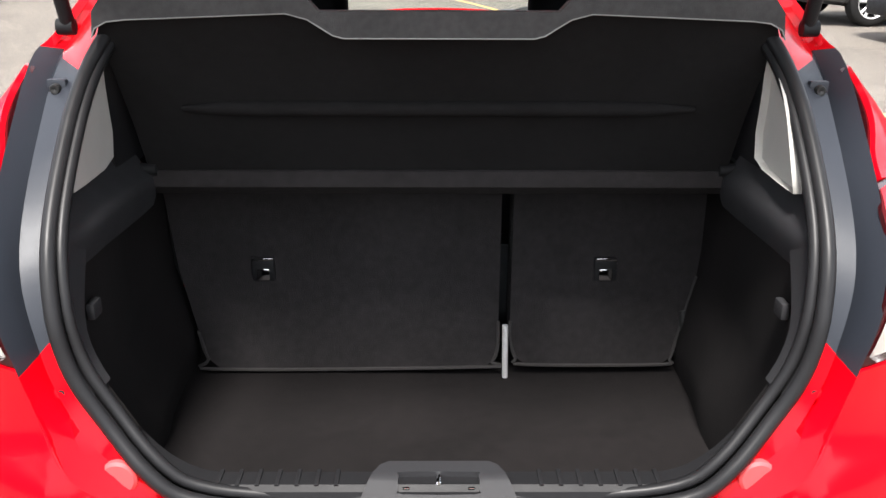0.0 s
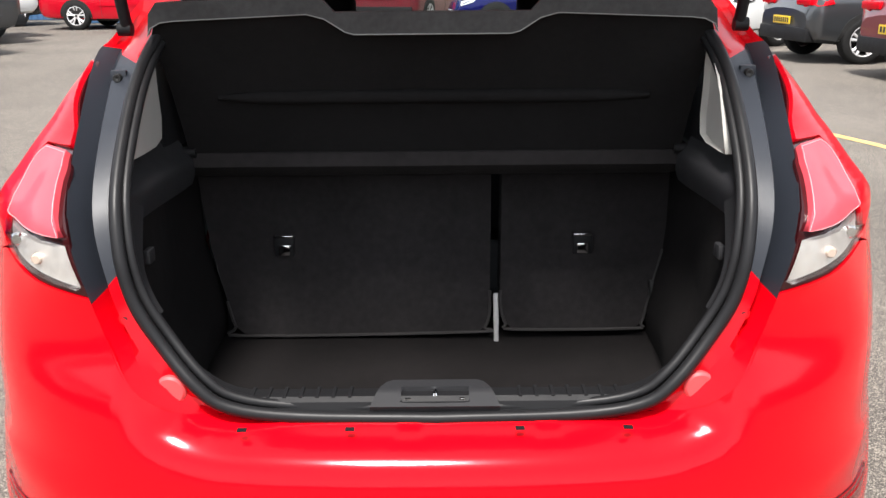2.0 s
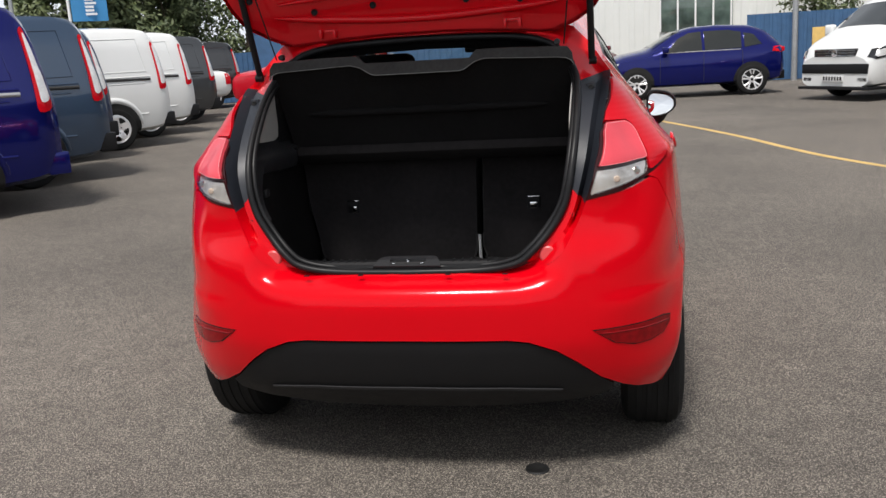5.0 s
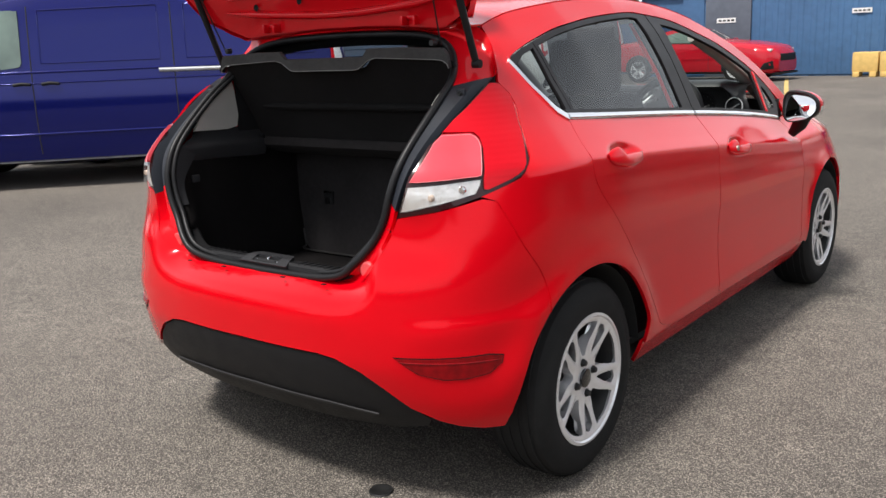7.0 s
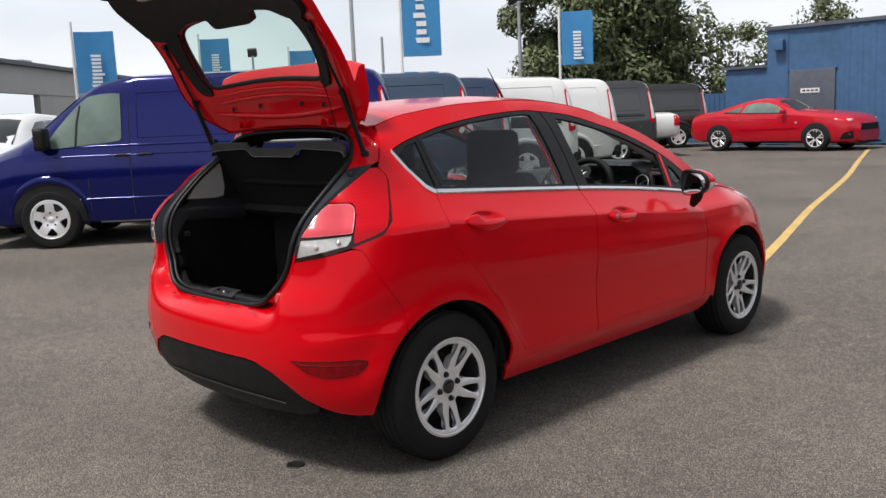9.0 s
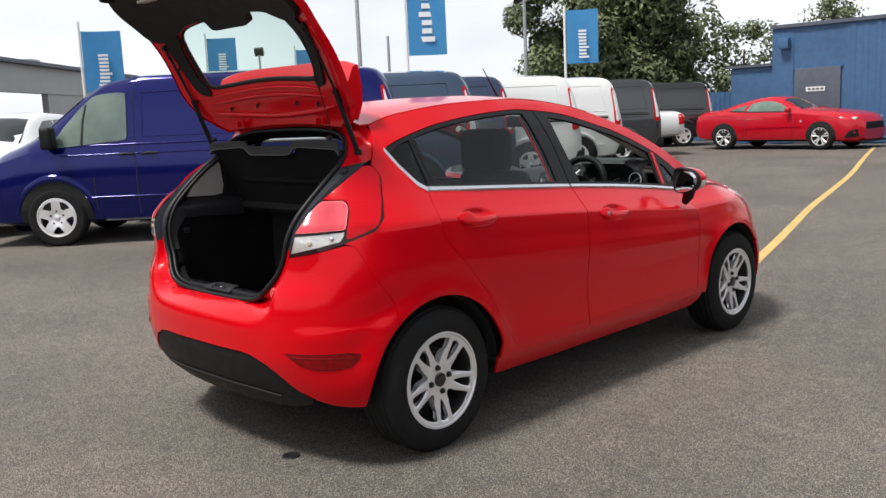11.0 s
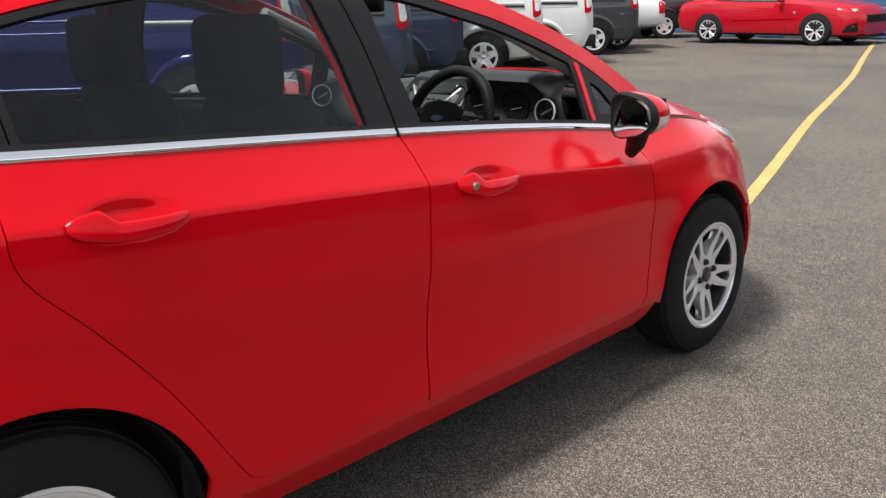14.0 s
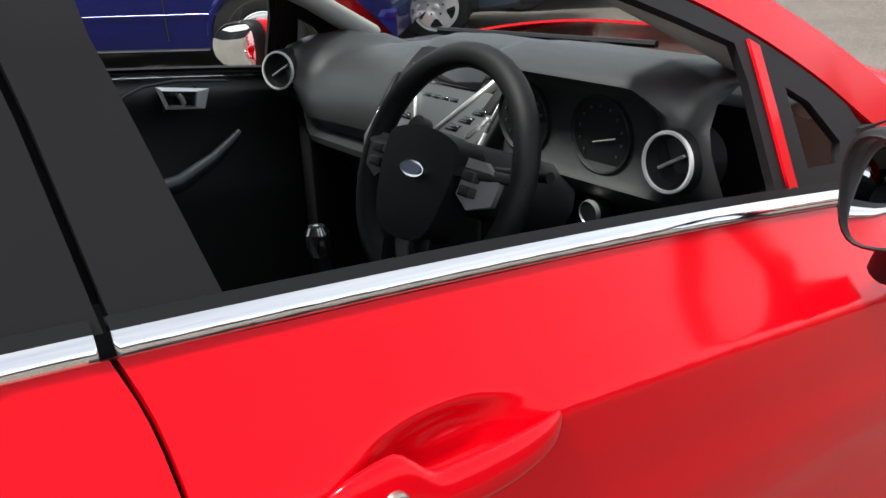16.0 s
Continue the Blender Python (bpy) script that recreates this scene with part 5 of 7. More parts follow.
def build_shelf():
    sh = thing("parcel_shelf", "black carpeted parcel shelf tilted up on its pivots in the boot", "parcel shelf")
    # lid from the pivots up to its rear edge
    def lidf(a, b):
        return np.stack([a, .600 - .150 * b + .012 * np.sin(np.clip(b, 0, 1) * math.pi) - .006 * np.abs(a / .48) ** 8, .985 + .275 * b], -1)
    half = [(.135, .862), (.150, .878), (.185, .955), (.215, .985), (.440, .952), (.466, .938), (.484, .905), (.490, .860), (.488, .70), (.478, .0)]
    lid = panel("lid", [(-a, b) for a, b in half[::-1]][1:] + half[:-1] + [(.478, 0), (-.478, 0)], lidf, SHADELID, sh, "black lid darkened as shade", res=.03, lip=.010)
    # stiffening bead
    tube("bead", [(x, .541, 1.102) for x in np.linspace(-.40, .40, 14)], [.004, .010] + [.012] * 10 + [.010, .004], SHADELID, lid, "moulded bead", seg=8)
    # rear lip, deeper in the middle
    edge = [(-.489, 1.222), (-.483, 1.235), (-.466, 1.244), (-.44, 1.247), (-.215, 1.256), (-.185, 1.248), (-.150, 1.226), (-.135, 1.222), (.135, 1.222), (.150, 1.226), (.185, 1.248), (.215, 1.256), (.44, 1.247), (.466, 1.244), (.483, 1.235), (.489, 1.222)]
    top = [(.484, 1.258), (.470, 1.276), (.30, 1.282), (.190, 1.282), (.168, 1.258), (-.168, 1.258), (-.190, 1.282), (-.30, 1.282), (-.470, 1.276), (-.484, 1.258)]
    def lipf(a, b):
        return np.stack([a, .445 + (b - 1.22) * -.10, b], -1)
    lip = panel("rear_lip", edge + top, lipf, CARPET2, sh, "grey carpeted rear lip", res=.03, lip=.014, off=.0)
    tube("welt", [(x, .443, z - .001) for x, z in densify(edge, .03, closed=False)], .0011, WELT, lip, "pale welt", seg=6)
    # fixed front ledge
    rows = [[(x, y, z) for x in np.linspace(-.488, .488, 20)] for y, z in ((.600, .988), (.602, .966), (.640, .945), (.715, .925), (.800, .918))]
    grid_mesh("front_ledge", rows, CARPET, sh, "grey carpeted front ledge", flip=False, thick=.01, sharp=40)
    for s in (1, -1):
        tube("cord", [(.46 * s, .45, 1.285), (.50 * s, .33, 1.60), (.52 * s, .27, 1.70)], .0022, BLACK, sh, "lifting cord", seg=6)
    lathe("stud", [(.010, 0), (-.008, 0), (-.008, .008), (.010, .010)], GREYPL, lid, "grey cord stud", axis='y', seg=14, at=(-.44, .44, 1.292))
    lathe("stud", [(.010, 0), (-.008, 0), (-.008, .008), (.010, .010)], GREYPL, lid, "grey cord stud", axis='y', seg=14, at=(.44, .44, 1.292))


build_shelf()


def build_cabin():
    # dashboard: four sections, blended across the car (passenger pad, centre, instrument hood, driver's end)
    pad_s = [(2.80, .985), (2.70, 1.010), (2.60, 1.010), (2.54, .992), (2.50, .962), (2.477, .918), (2.466, .878), (2.470, .854), (2.505, .846), (2.505, .818), (2.468, .806), (2.470, .792), (2.56, .74), (2.68, .45)]
    mid_s = [(2.80, 1.005), (2.70, 1.035), (2.62, 1.046), (2.56, 1.043), (2.535, 1.030), (2.530, 1.00), (2.51, .95), (2.49, .90), (2.46, .86), (2.45, .82), (2.45, .80), (2.46, .76), (2.52, .70), (2.68, .45)]
    hood_s = [(2.80, 1.005), (2.70, 1.042), (2.58, 1.064), (2.48, 1.076), (2.415, 1.062), (2.405, 1.048), (2.44, 1.034), (2.462, 1.012), (2.462, .95), (2.456, .905), (2.44, .893), (2.46, .868), (2.55, .82), (2.68, .45)]
    end_s = [(2.80, .990), (2.70, 1.032), (2.60, 1.052), (2.52, 1.046), (2.465, 1.030), (2.438, 1.004), (2.430, .978), (2.430, .955), (2.432, .930), (2.440, .906), (2.455, .890), (2.49, .870), (2.58, .80), (2.68, .45)]

    def kept(x, y, z):
        lim = float(skin(np.array([uy(max(y, 1.0), z)]), np.array([z]))[0, 0]) - .045
        return (math.copysign(min(abs(x), lim), x), y, z)
    rows = []
    for x in np.linspace(-.71, .71, 72):
        wp_, wh, we = ease(-.10, -.17, x), ease(.185, .235, x), ease(.525, .585, x)
        w = (wp_, (1 - wp_) * (1 - wh), wh * (1 - we), wh * we)
        sec = sum(k * np.array(p) for k, p in zip(w, (pad_s, mid_s, hood_s, end_s)))
        wl = ease(-.47, -.56, x)
        sec = sec * (1 - wl) + (np.array(end_s) + (.034, .004)) * wl
        drop = .052 * ease(-.20, -.70, x)
        rows.append([kept(x, y + .02 * ease(-.45, -.71, x), z - drop * ease(.80, .95, z)) for y, z in sec])
    dash = grid_mesh("dashboard", rows, DASH, car, "dark moulded dashboard", sharp=50)
    # round end vents with bright rings
    for x, y, z, turn, k in ((.586, 2.425, .959, 0, .97), (-.572, 2.462, .940, 26, 1.05)):
        m = pose(x, y, z, -6, 0, turn) @ pose(-x, -y, -z)
        v = lathe("air_vent", [(.05, .0), (.010, .0), (.006, .030 * k), (-.004, .035 * k), (-.010, .037 * k), (-.010, .0415 * k), (.0, .044 * k), (.05, .048 * k)], BLACK, dash, "round black air vent", axis='y', seg=36, at=(x, y, z))
        r = lathe("ring", [(-.010, .0368 * k), (-.0135, .0376 * k), (-.0135, .0408 * k), (-.009, .0420 * k)], RINGSILVER, v, "bright vent ring", axis='y', seg=40, at=(x, y, z))
        bm = box_bm(-.024 * k, .024 * k, -.004, .006, -.0022, .0022, .001)
        bmesh.ops.transform(bm, matrix=pose(x, y, z, 0, -30, 0), verts=bm.verts)
        b = part("vane", bm, SATIN, v, "bright vane bar")
        for ob in (v, r, b):
            ob.data.transform(m)
    # instrument cluster: two dials behind teardrop-shaped bright edges
    for x, r in ((.265, .056), (.430, .056)):
        y, z = 2.458, .962
        c = lathe("dial", [(.02, 0), (.0, .0), (.0, r * .95), (-.004, r), (-.004, r + .002), (.02, r + .003)], BLACK, dash, "dark instrument dial", axis='y', seg=36, at=(x, y, z))
        for a0, a1 in ((10, 118), (200, 290)):
            tube("ring", [(x + r * math.cos(radians(q)), y - .0045, z + r * math.sin(radians(q))) for q in np.linspace(a0, a1, 14)], .0011, GREYPL, c, "grey dial edge", seg=6)
        for k in range(11):
            q = radians(220 - 26 * k)
            ca, sa = math.cos(q) * r * .74, math.sin(q) * r * .74
            box("tick", x + ca - .0014, x + ca + .0014, y - .003, y - .0005, z + sa - .0018, z + sa + .0018, CONSOLE, c)
        tube("needle", [(x - .012, y - .004, z - .012), (x + .030, y - .004, z - .001)], .0012, LIGHTTRIM, c, "pale needle", seg=5)
    lathe("start_button", [(.03, 0), (.0, 0), (-.002, .016), (.03, .018)], BLACK, dash, "round black start button", axis='y', seg=24, at=(.415, 2.452, .842))
    lathe("button_ring", [(-.002, .0165), (-.004, .018), (.004, .0195)], SATIN, dash, "bright ring round the start button", axis='y', seg=28, at=(.415, 2.452, .842))
    # centre stack: a sloping grey fascia with bright V-shaped bars, a display under the hood and dark keys
    st = box("centre_console", -.10, .17, 2.44, 2.60, .56, .93, GREYPL, dash, "grey centre console stack", bevel=.02)

    def slope(name, outline, h0, h1, m, label):
        bm = bmesh.new()
        lo = [bm.verts.new((x, h1, v)) for x, v in outline]
        hi = [bm.verts.new((x, h0, v)) for x, v in outline]
        bm.faces.new(hi)
        for i in range(len(lo)):
            j = (i + 1) % len(lo)
            bm.faces.new((hi[j], hi[i], lo[i], lo[j]))
        bmesh.ops.recalc_face_normals(bm, faces=bm.faces)
        bmesh.ops.bevel(bm, geom=[e for e in bm.edges if all(abs(v.co.y - h0) < 1e-6 for v in e.verts)], offset=min(.004, (h1 - h0) * .3), segments=2, affect='EDGES', profile=.5)
        bmesh.ops.transform(bm, matrix=pose(0, 2.415, .90, -38, 0, 0), verts=bm.verts)
        return part(name, bm, m, st, label)
    x0 = .042
    slope("fascia", [(x0 - .115, -.075), (x0 + .100, -.075), (x0 + .150, .030), (x0 + .150, .105), (x0 - .150, .105), (x0 - .150, -.03)], .0, .05, CONSOLE, "grey metallic sloping fascia")
    slope("display", [(x0 - .085, .100), (x0 + .085, .100), (x0 + .100, .150), (x0 - .100, .150)], -.004, .04, GLOSSBLACK, "dark display screen")
    for s in (-1, 1):
        slope("trim_bar", [(x0 + s * .024, .018), (x0 + s * .034, .018), (x0 + s * .124, .131), (x0 + s * .112, .131)][::s], -.006, .01, SATIN, "bright diagonal bar")
        slope("trim_bar", [(x0 + s * .112, .018), (x0 + s * .120, .018), (x0 + s * .150, .060), (x0 + s * .142, .062)][::s], -.006, .01, SATIN, "bright short bar")
        slope("side_vent", [(x0 + s * .118, .066), (x0 + s * .146, .066), (x0 + s * .148, .112), (x0 + s * .130, .120)][::s], -.004, .01, BLACK, "black side vent")
        slope("trim_edge", [(x0 + s * .112, -.076), (x0 + s * .119, -.076), (x0 + s * .157, -.03), (x0 + s * .157, .035), (x0 + s * .150, .035), (x0 + s * .148, -.03)][::s], -.005, .012, SATIN, "satin console edge")
        slope("louvre_block", [(x0 + s * .158, .0), (x0 + s * .168, .0), (x0 + s * .168, .10), (x0 + s * .158, .11)][::s], -.002, .03, BLACK, "black vent beside the fascia")
        for i in range(3):
            a, v = .052 + .024 * i, .024 + .018 * i
            slope("button", [(x0 + s * (a), v), (x0 + s * (a + .030), v), (x0 + s * (a + .036), v + .013), (x0 + s * (a + .008), v + .013)][::s], -.005, .01, GLOSSBLACK, "black key")
    for i in range(4):
        slope("slot", [(x0 - .052 + .026 * i, .074), (x0 - .030 + .026 * i, .074), (x0 - .030 + .026 * i, .082), (x0 - .052 + .026 * i, .082)], -.003, .01, GLOSSBLACK, "narrow black key")
    bm = bmesh.new()
    bmesh.ops.create_cone(bm, cap_ends=True, segments=28, radius1=.024, radius2=.021, depth=.03, matrix=pose(x0 - .002, -.006, .010, 90, 0, 0))
    bmesh.ops.transform(bm, matrix=pose(0, 2.415, .90, -38, 0, 0), verts=bm.verts)
    part("knob", bm, GLOSSBLACK, st, "round black control knob", smooth=False)
    tunnel = box("centre_tunnel", -.12, .12, 1.5, 2.45, .40, .56, DASH, car, "dark centre tunnel", bevel=.03)
    tube("gear_lever", [(.0, 2.23, .55), (.0, 2.217, .72)], [.04, .012], BLACK, tunnel, "black gear gaiter", seg=12)
    k = lathe("gear_knob", [(-.03, 0), (-.03, .014), (-.01, .021), (.012, .022), (.024, .014), (.027, 0)], CHROME, tunnel, "bright gear knob", axis='z', seg=20, at=(.0, 2.215, .747))
    lathe("knob_cap", [(.0255, 0), (.0262, .008), (.0245, .0145)], BLACK, k, "black knob cap", axis='z', seg=20, at=(.0, 2.215, .747))
    # steering wheel
    c, tl = Vector((.327, 2.245, .930)), radians(-24)
    m = Matrix.Translation(c) @ Matrix.Rotation(tl, 4, 'X')
    r = .167
    def wp(x, y, z):
        return tuple(m @ Vector((x, y, z)))
    rim = tube("steering_wheel", [wp(r * math.cos(a), -.0, r * math.sin(a)) for a in np.linspace(0, 2 * math.pi, 48, endpoint=False)], .0182, BLACK, car, "black leather steering wheel rim", seg=14, closed=True)
    pad = [(-.092, .035), (-.08, .066), (0, .080), (.08, .066), (.092, .035), (.084, -.03), (.060, -.085), (0, -.100), (-.060, -.085), (-.084, -.03)]
    pad = [tuple(p * .88 + np.array((0, -.016))) for p in smooth_line(pad, 3, closed=True)]
    def padf(a, b):
        q = np.stack([a, -.045 + .25 * (a * a + b * b), b], -1)
        return np.array([wp(*p) for p in q.reshape(-1, 3)]).reshape(q.shape)
    hub = panel("hub_pad", pad, padf, BLACK, rim, "black airbag pad", res=.02, lip=.05)
    for x0, z0, x1, z1, mm in ((-.075, .01, -.178, .02, BLACK), (.075, .01, .178, .02, BLACK), (-.03, -.075, -.05, -.178, BLACK), (.03, -.075, .05, -.178, BLACK), (-.010, -.085, -.012, -.150, SATIN)):
        tube("spoke", [wp(x0, -.025, z0), wp((x0 + x1) / 2, -.018, (z0 + z1) / 2), wp(x1, 0, z1)], [.020, .014, .012], mm, rim, "black wheel spoke", seg=10, flat=.5)
    for s in (-1, 1):
        o = [(.088 * s, .030), (.118 * s, .030), (.150 * s, .008), (.146 * s, -.022), (.108 * s, -.036), (.084 * s, -.02)]
        def trimf(a, b):
            q = np.stack([a, -.040 + .14 * np.abs(a), b], -1)
            return np.array([wp(*p) for p in q.reshape(-1, 3)]).reshape(q.shape)
        panel("spoke_trim", o if s > 0 else o[::-1], trimf, SATIN if s > 0 else GREYPL, rim, "satin spoke trim", res=.02, lip=.01, off=.004)
        for j in range(2):
            bm = box_bm(.094, .118, -.040, -.024, -.020 + .020 * j, -.006 + .020 * j, .003)
            for v in bm.verts:
                v.co = m @ Vector((v.co.x * s, v.co.y, v.co.z))
            bmesh.ops.recalc_face_normals(bm, faces=bm.faces)
            part("button", bm, GREYPL, rim, "wheel button")
    ov = [(.027 * math.cos(a), -.006 + .0115 * math.sin(a)) for a in np.linspace(0, 2 * math.pi, 24, endpoint=False)]
    panel("emblem", ov, padf, CHROME, hub, "bright oval emblem", res=.01, off=.005, lip=.006)
    panel("emblem_field", [(a * .84, -.006 + (b + .006) * .72) for a, b in ov], padf, mat("dark_blue_enamel", (.16, .19, .28), rough=.2), hub, "dark blue oval field", res=.01, off=.007, lip=.001)
    tube("column", [wp(0, .0, 0), wp(0, .22, 0)], [.05, .06], DASH, car, "dark steering column", seg=14)
    for s in (-1, 1):
        tube("stalk", [wp(.05 * s, .05, .02), wp(.17 * s, .04, .035)], .008, BLACK, rim, "black column stalk", seg=8)
    # inner door panels
    for s in (1, -1):
        for y0, y1, nm in ((.98, 1.60, "rear_door_card"), (1.66, 2.66, "front_door_card")):
            rows = []
            for z in (.30, .50, .62, .70, .80, .88, .93):
                row = []
                for y in np.linspace(y0, y1, 12):
                    zz = min(z + (belt(y) - .965) * (z > .65), belt(y) - .022)
                    x = float(skin(np.array([uy(y, zz)]), np.array([zz]))[0, 0]) - (.075 if z < .75 else .060) - (.03 if .6 < z < .75 else 0)
                    row.append((x * s, y, zz))
                rows.append(row)
            rows.append([(q[0] + .045 * s, q[1], belt(q[1]) - .004) for q in rows[-1]])
            d = grid_mesh(nm, rows, DASH, car, "dark moulded inner door panel", flip=s < 0)
            if nm.startswith("front") and s < 0:
                bm = bmesh.new()
                o = [(2.196, .930), (2.316, .910), (2.300, .867), (2.212, .878)]
                i_ = [(2.206, .921), (2.286, .908), (2.278, .874), (2.217, .883)]
                for rings in ([(-.655, o), (-.647, o), (-.644, i_), (-.655, i_)],):
                    vs = [[bm.verts.new((x, y, z)) for y, z in q] for x, q in rings]
                    for r0, r1 in zip(vs, vs[1:]):
                        for e in range(4):
                            bm.faces.new((r0[e], r0[(e + 1) % 4], r1[(e + 1) % 4], r1[e]))
                bmesh.ops.recalc_face_normals(bm, faces=bm.faces)
                part("pull_trim", bm, ALLOY, d, "bright door pull surround", smooth=False)
                box("pull_cup", -.662, -.6535, 2.206, 2.290, .872, .922, GLOSSBLACK, d, "dark pull recess", bevel=.002)
                tube("pull_lever", [(-.650, 2.244, .906), (-.648, 2.250, .896), (-.651, 2.254, .884)], .006, SATIN, d, "bright release lever", seg=8)
                tube("armrest", [(-.640, 2.375, .800), (-.632, 2.30, .752), (-.628, 2.21, .712), (-.630, 1.95, .690)], [.010, .016, .020, .020], TRIMGREY, d, "dark moulded armrest", seg=10)
                tube("pull_recess_edge", [(-.648, 2.090, .898), (-.646, 2.125, .922), (-.646, 2.168, .936), (-.646, 2.24, .938), (-.648, 2.36, .922)], .0035, TRIMGREY, d, "moulded edge above the pull", seg=6)
        # inner windscreen pillar lining
        e = Y([(2.10, 1.27), (2.3, 1.19), (2.5, 1.09), (2.68, .985)])
        pp = skin(np.array([q[0] for q in e]), np.array([q[1] for q in e]))
        tube("pillar_lining", [((q[0] - .075) * s, q[1] + .05, q[2]) for q in pp], [.02, .022, .024, .028], LIGHTTRIM, car, "pale grey pillar lining", seg=10)
    # rear-view mirror, wipers, aerial
    rv = box("rear_view_mirror", -.12, .12, 2.16, 2.19, 1.27, 1.335, BLACK, car, "black rear-view mirror", bevel=.015, seg=3)
    tube("arm", [(0, 2.18, 1.31), (0, 2.24, 1.37)], .010, BLACK, rv, "black mirror arm", seg=8)
    for a, b in (((-.55, 2.90, .985), (.10, 2.96, 1.00)), ((-.05, 2.93, .99), (.55, 2.87, .985))):
        tube("wiper_blade", [a, b], .008, BLACK, car, "black windscreen wiper", seg=6)
    tube("aerial", [(0, 1.97, 1.435), (0, 1.85, 1.60)], [.006, .002], BLACK, car, "thin black roof aerial", seg=6)
    for s in (1, -1):
        bx = (.615, .675) if s > 0 else (-.675, -.615)
        box("kick_panel", *bx, 2.54, 2.74, .26, .90, BLACK, car, "dark footwell side panel", bevel=.015)
    # bulkhead and cowl close the cabin
    box("bulkhead", -.68, .68, 2.70, 2.78, .26, .97, UNDER, car, "dark bulkhead")
    box("cowl", -.68, .68, 2.78, 2.99, .925, .955, BLACK, car, "black cowl panel", bevel=.01)


build_cabin()


# ---- surroundings: materials ----
def brick_mat():
    m = mat("red_brick", (0.30, 0.10, 0.06), rough=0.9)
    nt = m.node_tree
    b = nt.nodes["Principled BSDF"]
    tc = nt.nodes.new("ShaderNodeTexCoord")
    mp = nt.nodes.new("ShaderNodeMapping")
    mp.inputs["Rotation"].default_value = (radians(90), 0, 0)
    br = nt.nodes.new("ShaderNodeTexBrick")
    br.inputs["Scale"].default_value = 1.0
    br.inputs["Brick Width"].default_value, br.inputs["Row Height"].default_value, br.inputs["Mortar Size"].default_value = 0.225, 0.075, 0.008
    br.inputs["Color1"].default_value, br.inputs["Color2"].default_value, br.inputs["Mortar"].default_value = (0.30, 0.10, 0.06, 1), (0.20, 0.065, 0.045, 1), (0.30, 0.27, 0.24, 1)
    nt.links.new(tc.outputs["Object"], mp.inputs[0])
    nt.links.new(mp.outputs[0], br.inputs["Vector"])
    nt.links.new(br.outputs["Color"], b.inputs["Base Color"])
    return m


BLUE_VAN = mat("deep_blue_paint", (0.003, 0.005, 0.070), spec=0.8, rough=0.10, coat=0.25, vary=0.05, scale=3)
BLUE_VAN.node_tree.nodes["Principled BSDF"].inputs["Specular Tint"].default_value = (0.30, 0.32, 1.0, 1)
TEAL = mat("blue_grey_paint", (0.030, 0.060, 0.11), rough=0.32, metal=0.4, coat=1.0)
NAVY = mat("navy_paint", (0.018, 0.035, 0.085), rough=0.32, metal=0.3, coat=1.0)
VANWHITE = mat("white_van_paint", (0.74, 0.75, 0.74), rough=0.32, coat=0.8, vary=0.04, scale=2)
DKGREY = mat("dark_grey_paint", (0.045, 0.048, 0.052), rough=0.3, metal=0.4, coat=1.0)
CARBLACK = mat("black_paint", (0.012, 0.012, 0.013), rough=0.25, coat=1.0)
SPORTRED = mat("bright_red_paint", (0.46, 0.004, 0.016), rough=0.25, coat=0.55, spec=0.3)
MAROON = mat("dark_red_paint", (0.16, 0.010, 0.020), rough=0.3, metal=0.3, coat=1.0)
DARKGLASS = mat("dark_window_glass", (0.010, 0.013, 0.013), rough=0.03, coat=0.5)
GREENGLASS = mat("green_window_glass", (0.10, 0.14, 0.12), rough=0.03, coat=0.5, vary=0.7, scale=2.5)
PLATE_Y = mat("yellow_plate", (0.80, 0.55, 0.03), rough=0.4)
BAR = mat("dark_bar", (0.02, 0.02, 0.02), rough=0.5)
BLUEWALL = mat("blue_painted_metal", (0.045, 0.115, 0.235), rough=0.6, vary=0.22, scale=5, bump=0.1, bscale=30)
GREYDOOR = mat("grey_metal_door", (0.085, 0.10, 0.13), rough=0.55, vary=0.2, scale=6)
RENDERWHITE = mat("white_cladding", (0.72, 0.73, 0.70), rough=0.7, vary=0.06, scale=1.5)
GREYWALL = mat("grey_cladding", (0.42, 0.42, 0.41), rough=0.7, vary=0.10, scale=1.2)
REFLECTWALL = mat("dark_wall", (0.045, 0.045, 0.048), rough=0.8, vary=0.5, scale=1.2)
# Near-black colour on the bay's back wall stands in for its unlit depth.
BAYSHADE = mat("bay_shade", (0.03, 0.03, 0.03), rough=0.8, vary=0.4, scale=1.5)
BRICK = brick_mat()
FLAGBLUE = mat("flag_cloth", (0.05, 0.25, 0.52), rough=0.8, vary=0.08, scale=4)
FLAGWHITE = mat("flag_print", (0.80, 0.82, 0.84), rough=0.8)
STEEL = mat("galvanised_steel", (0.42, 0.43, 0.44), rough=0.45, metal=0.6, vary=0.15)
BARK = mat("bark", (0.10, 0.075, 0.055), rough=0.9, vary=0.4, scale=12, bump=0.5, bscale=30)
YBLOCK = mat("yellow_barrier", (0.66, 0.44, 0.14), rough=0.7, vary=0.2, scale=8)


def leaf_mat():
    m = mat("leaves", (0.05, 0.085, 0.028), rough=0.55)
    nt = m.node_tree
    b = nt.nodes["Principled BSDF"]
    gi = nt.nodes.new("ShaderNodeNewGeometry")
    rp = nt.nodes.new("ShaderNodeValToRGB")
    e = rp.color_ramp.elements
    e[0].color, e[1].color = (0.05, 0.075, 0.030, 1), (0.16, 0.19, 0.08, 1)
    nt.links.new(gi.outputs["Random Per Island"], rp.inputs[0])
    nt.links.new(rp.outputs[0], b.inputs["Base Color"])
    b.inputs["Transmission Weight"].default_value = 0.0
    return m


LEAF = leaf_mat()


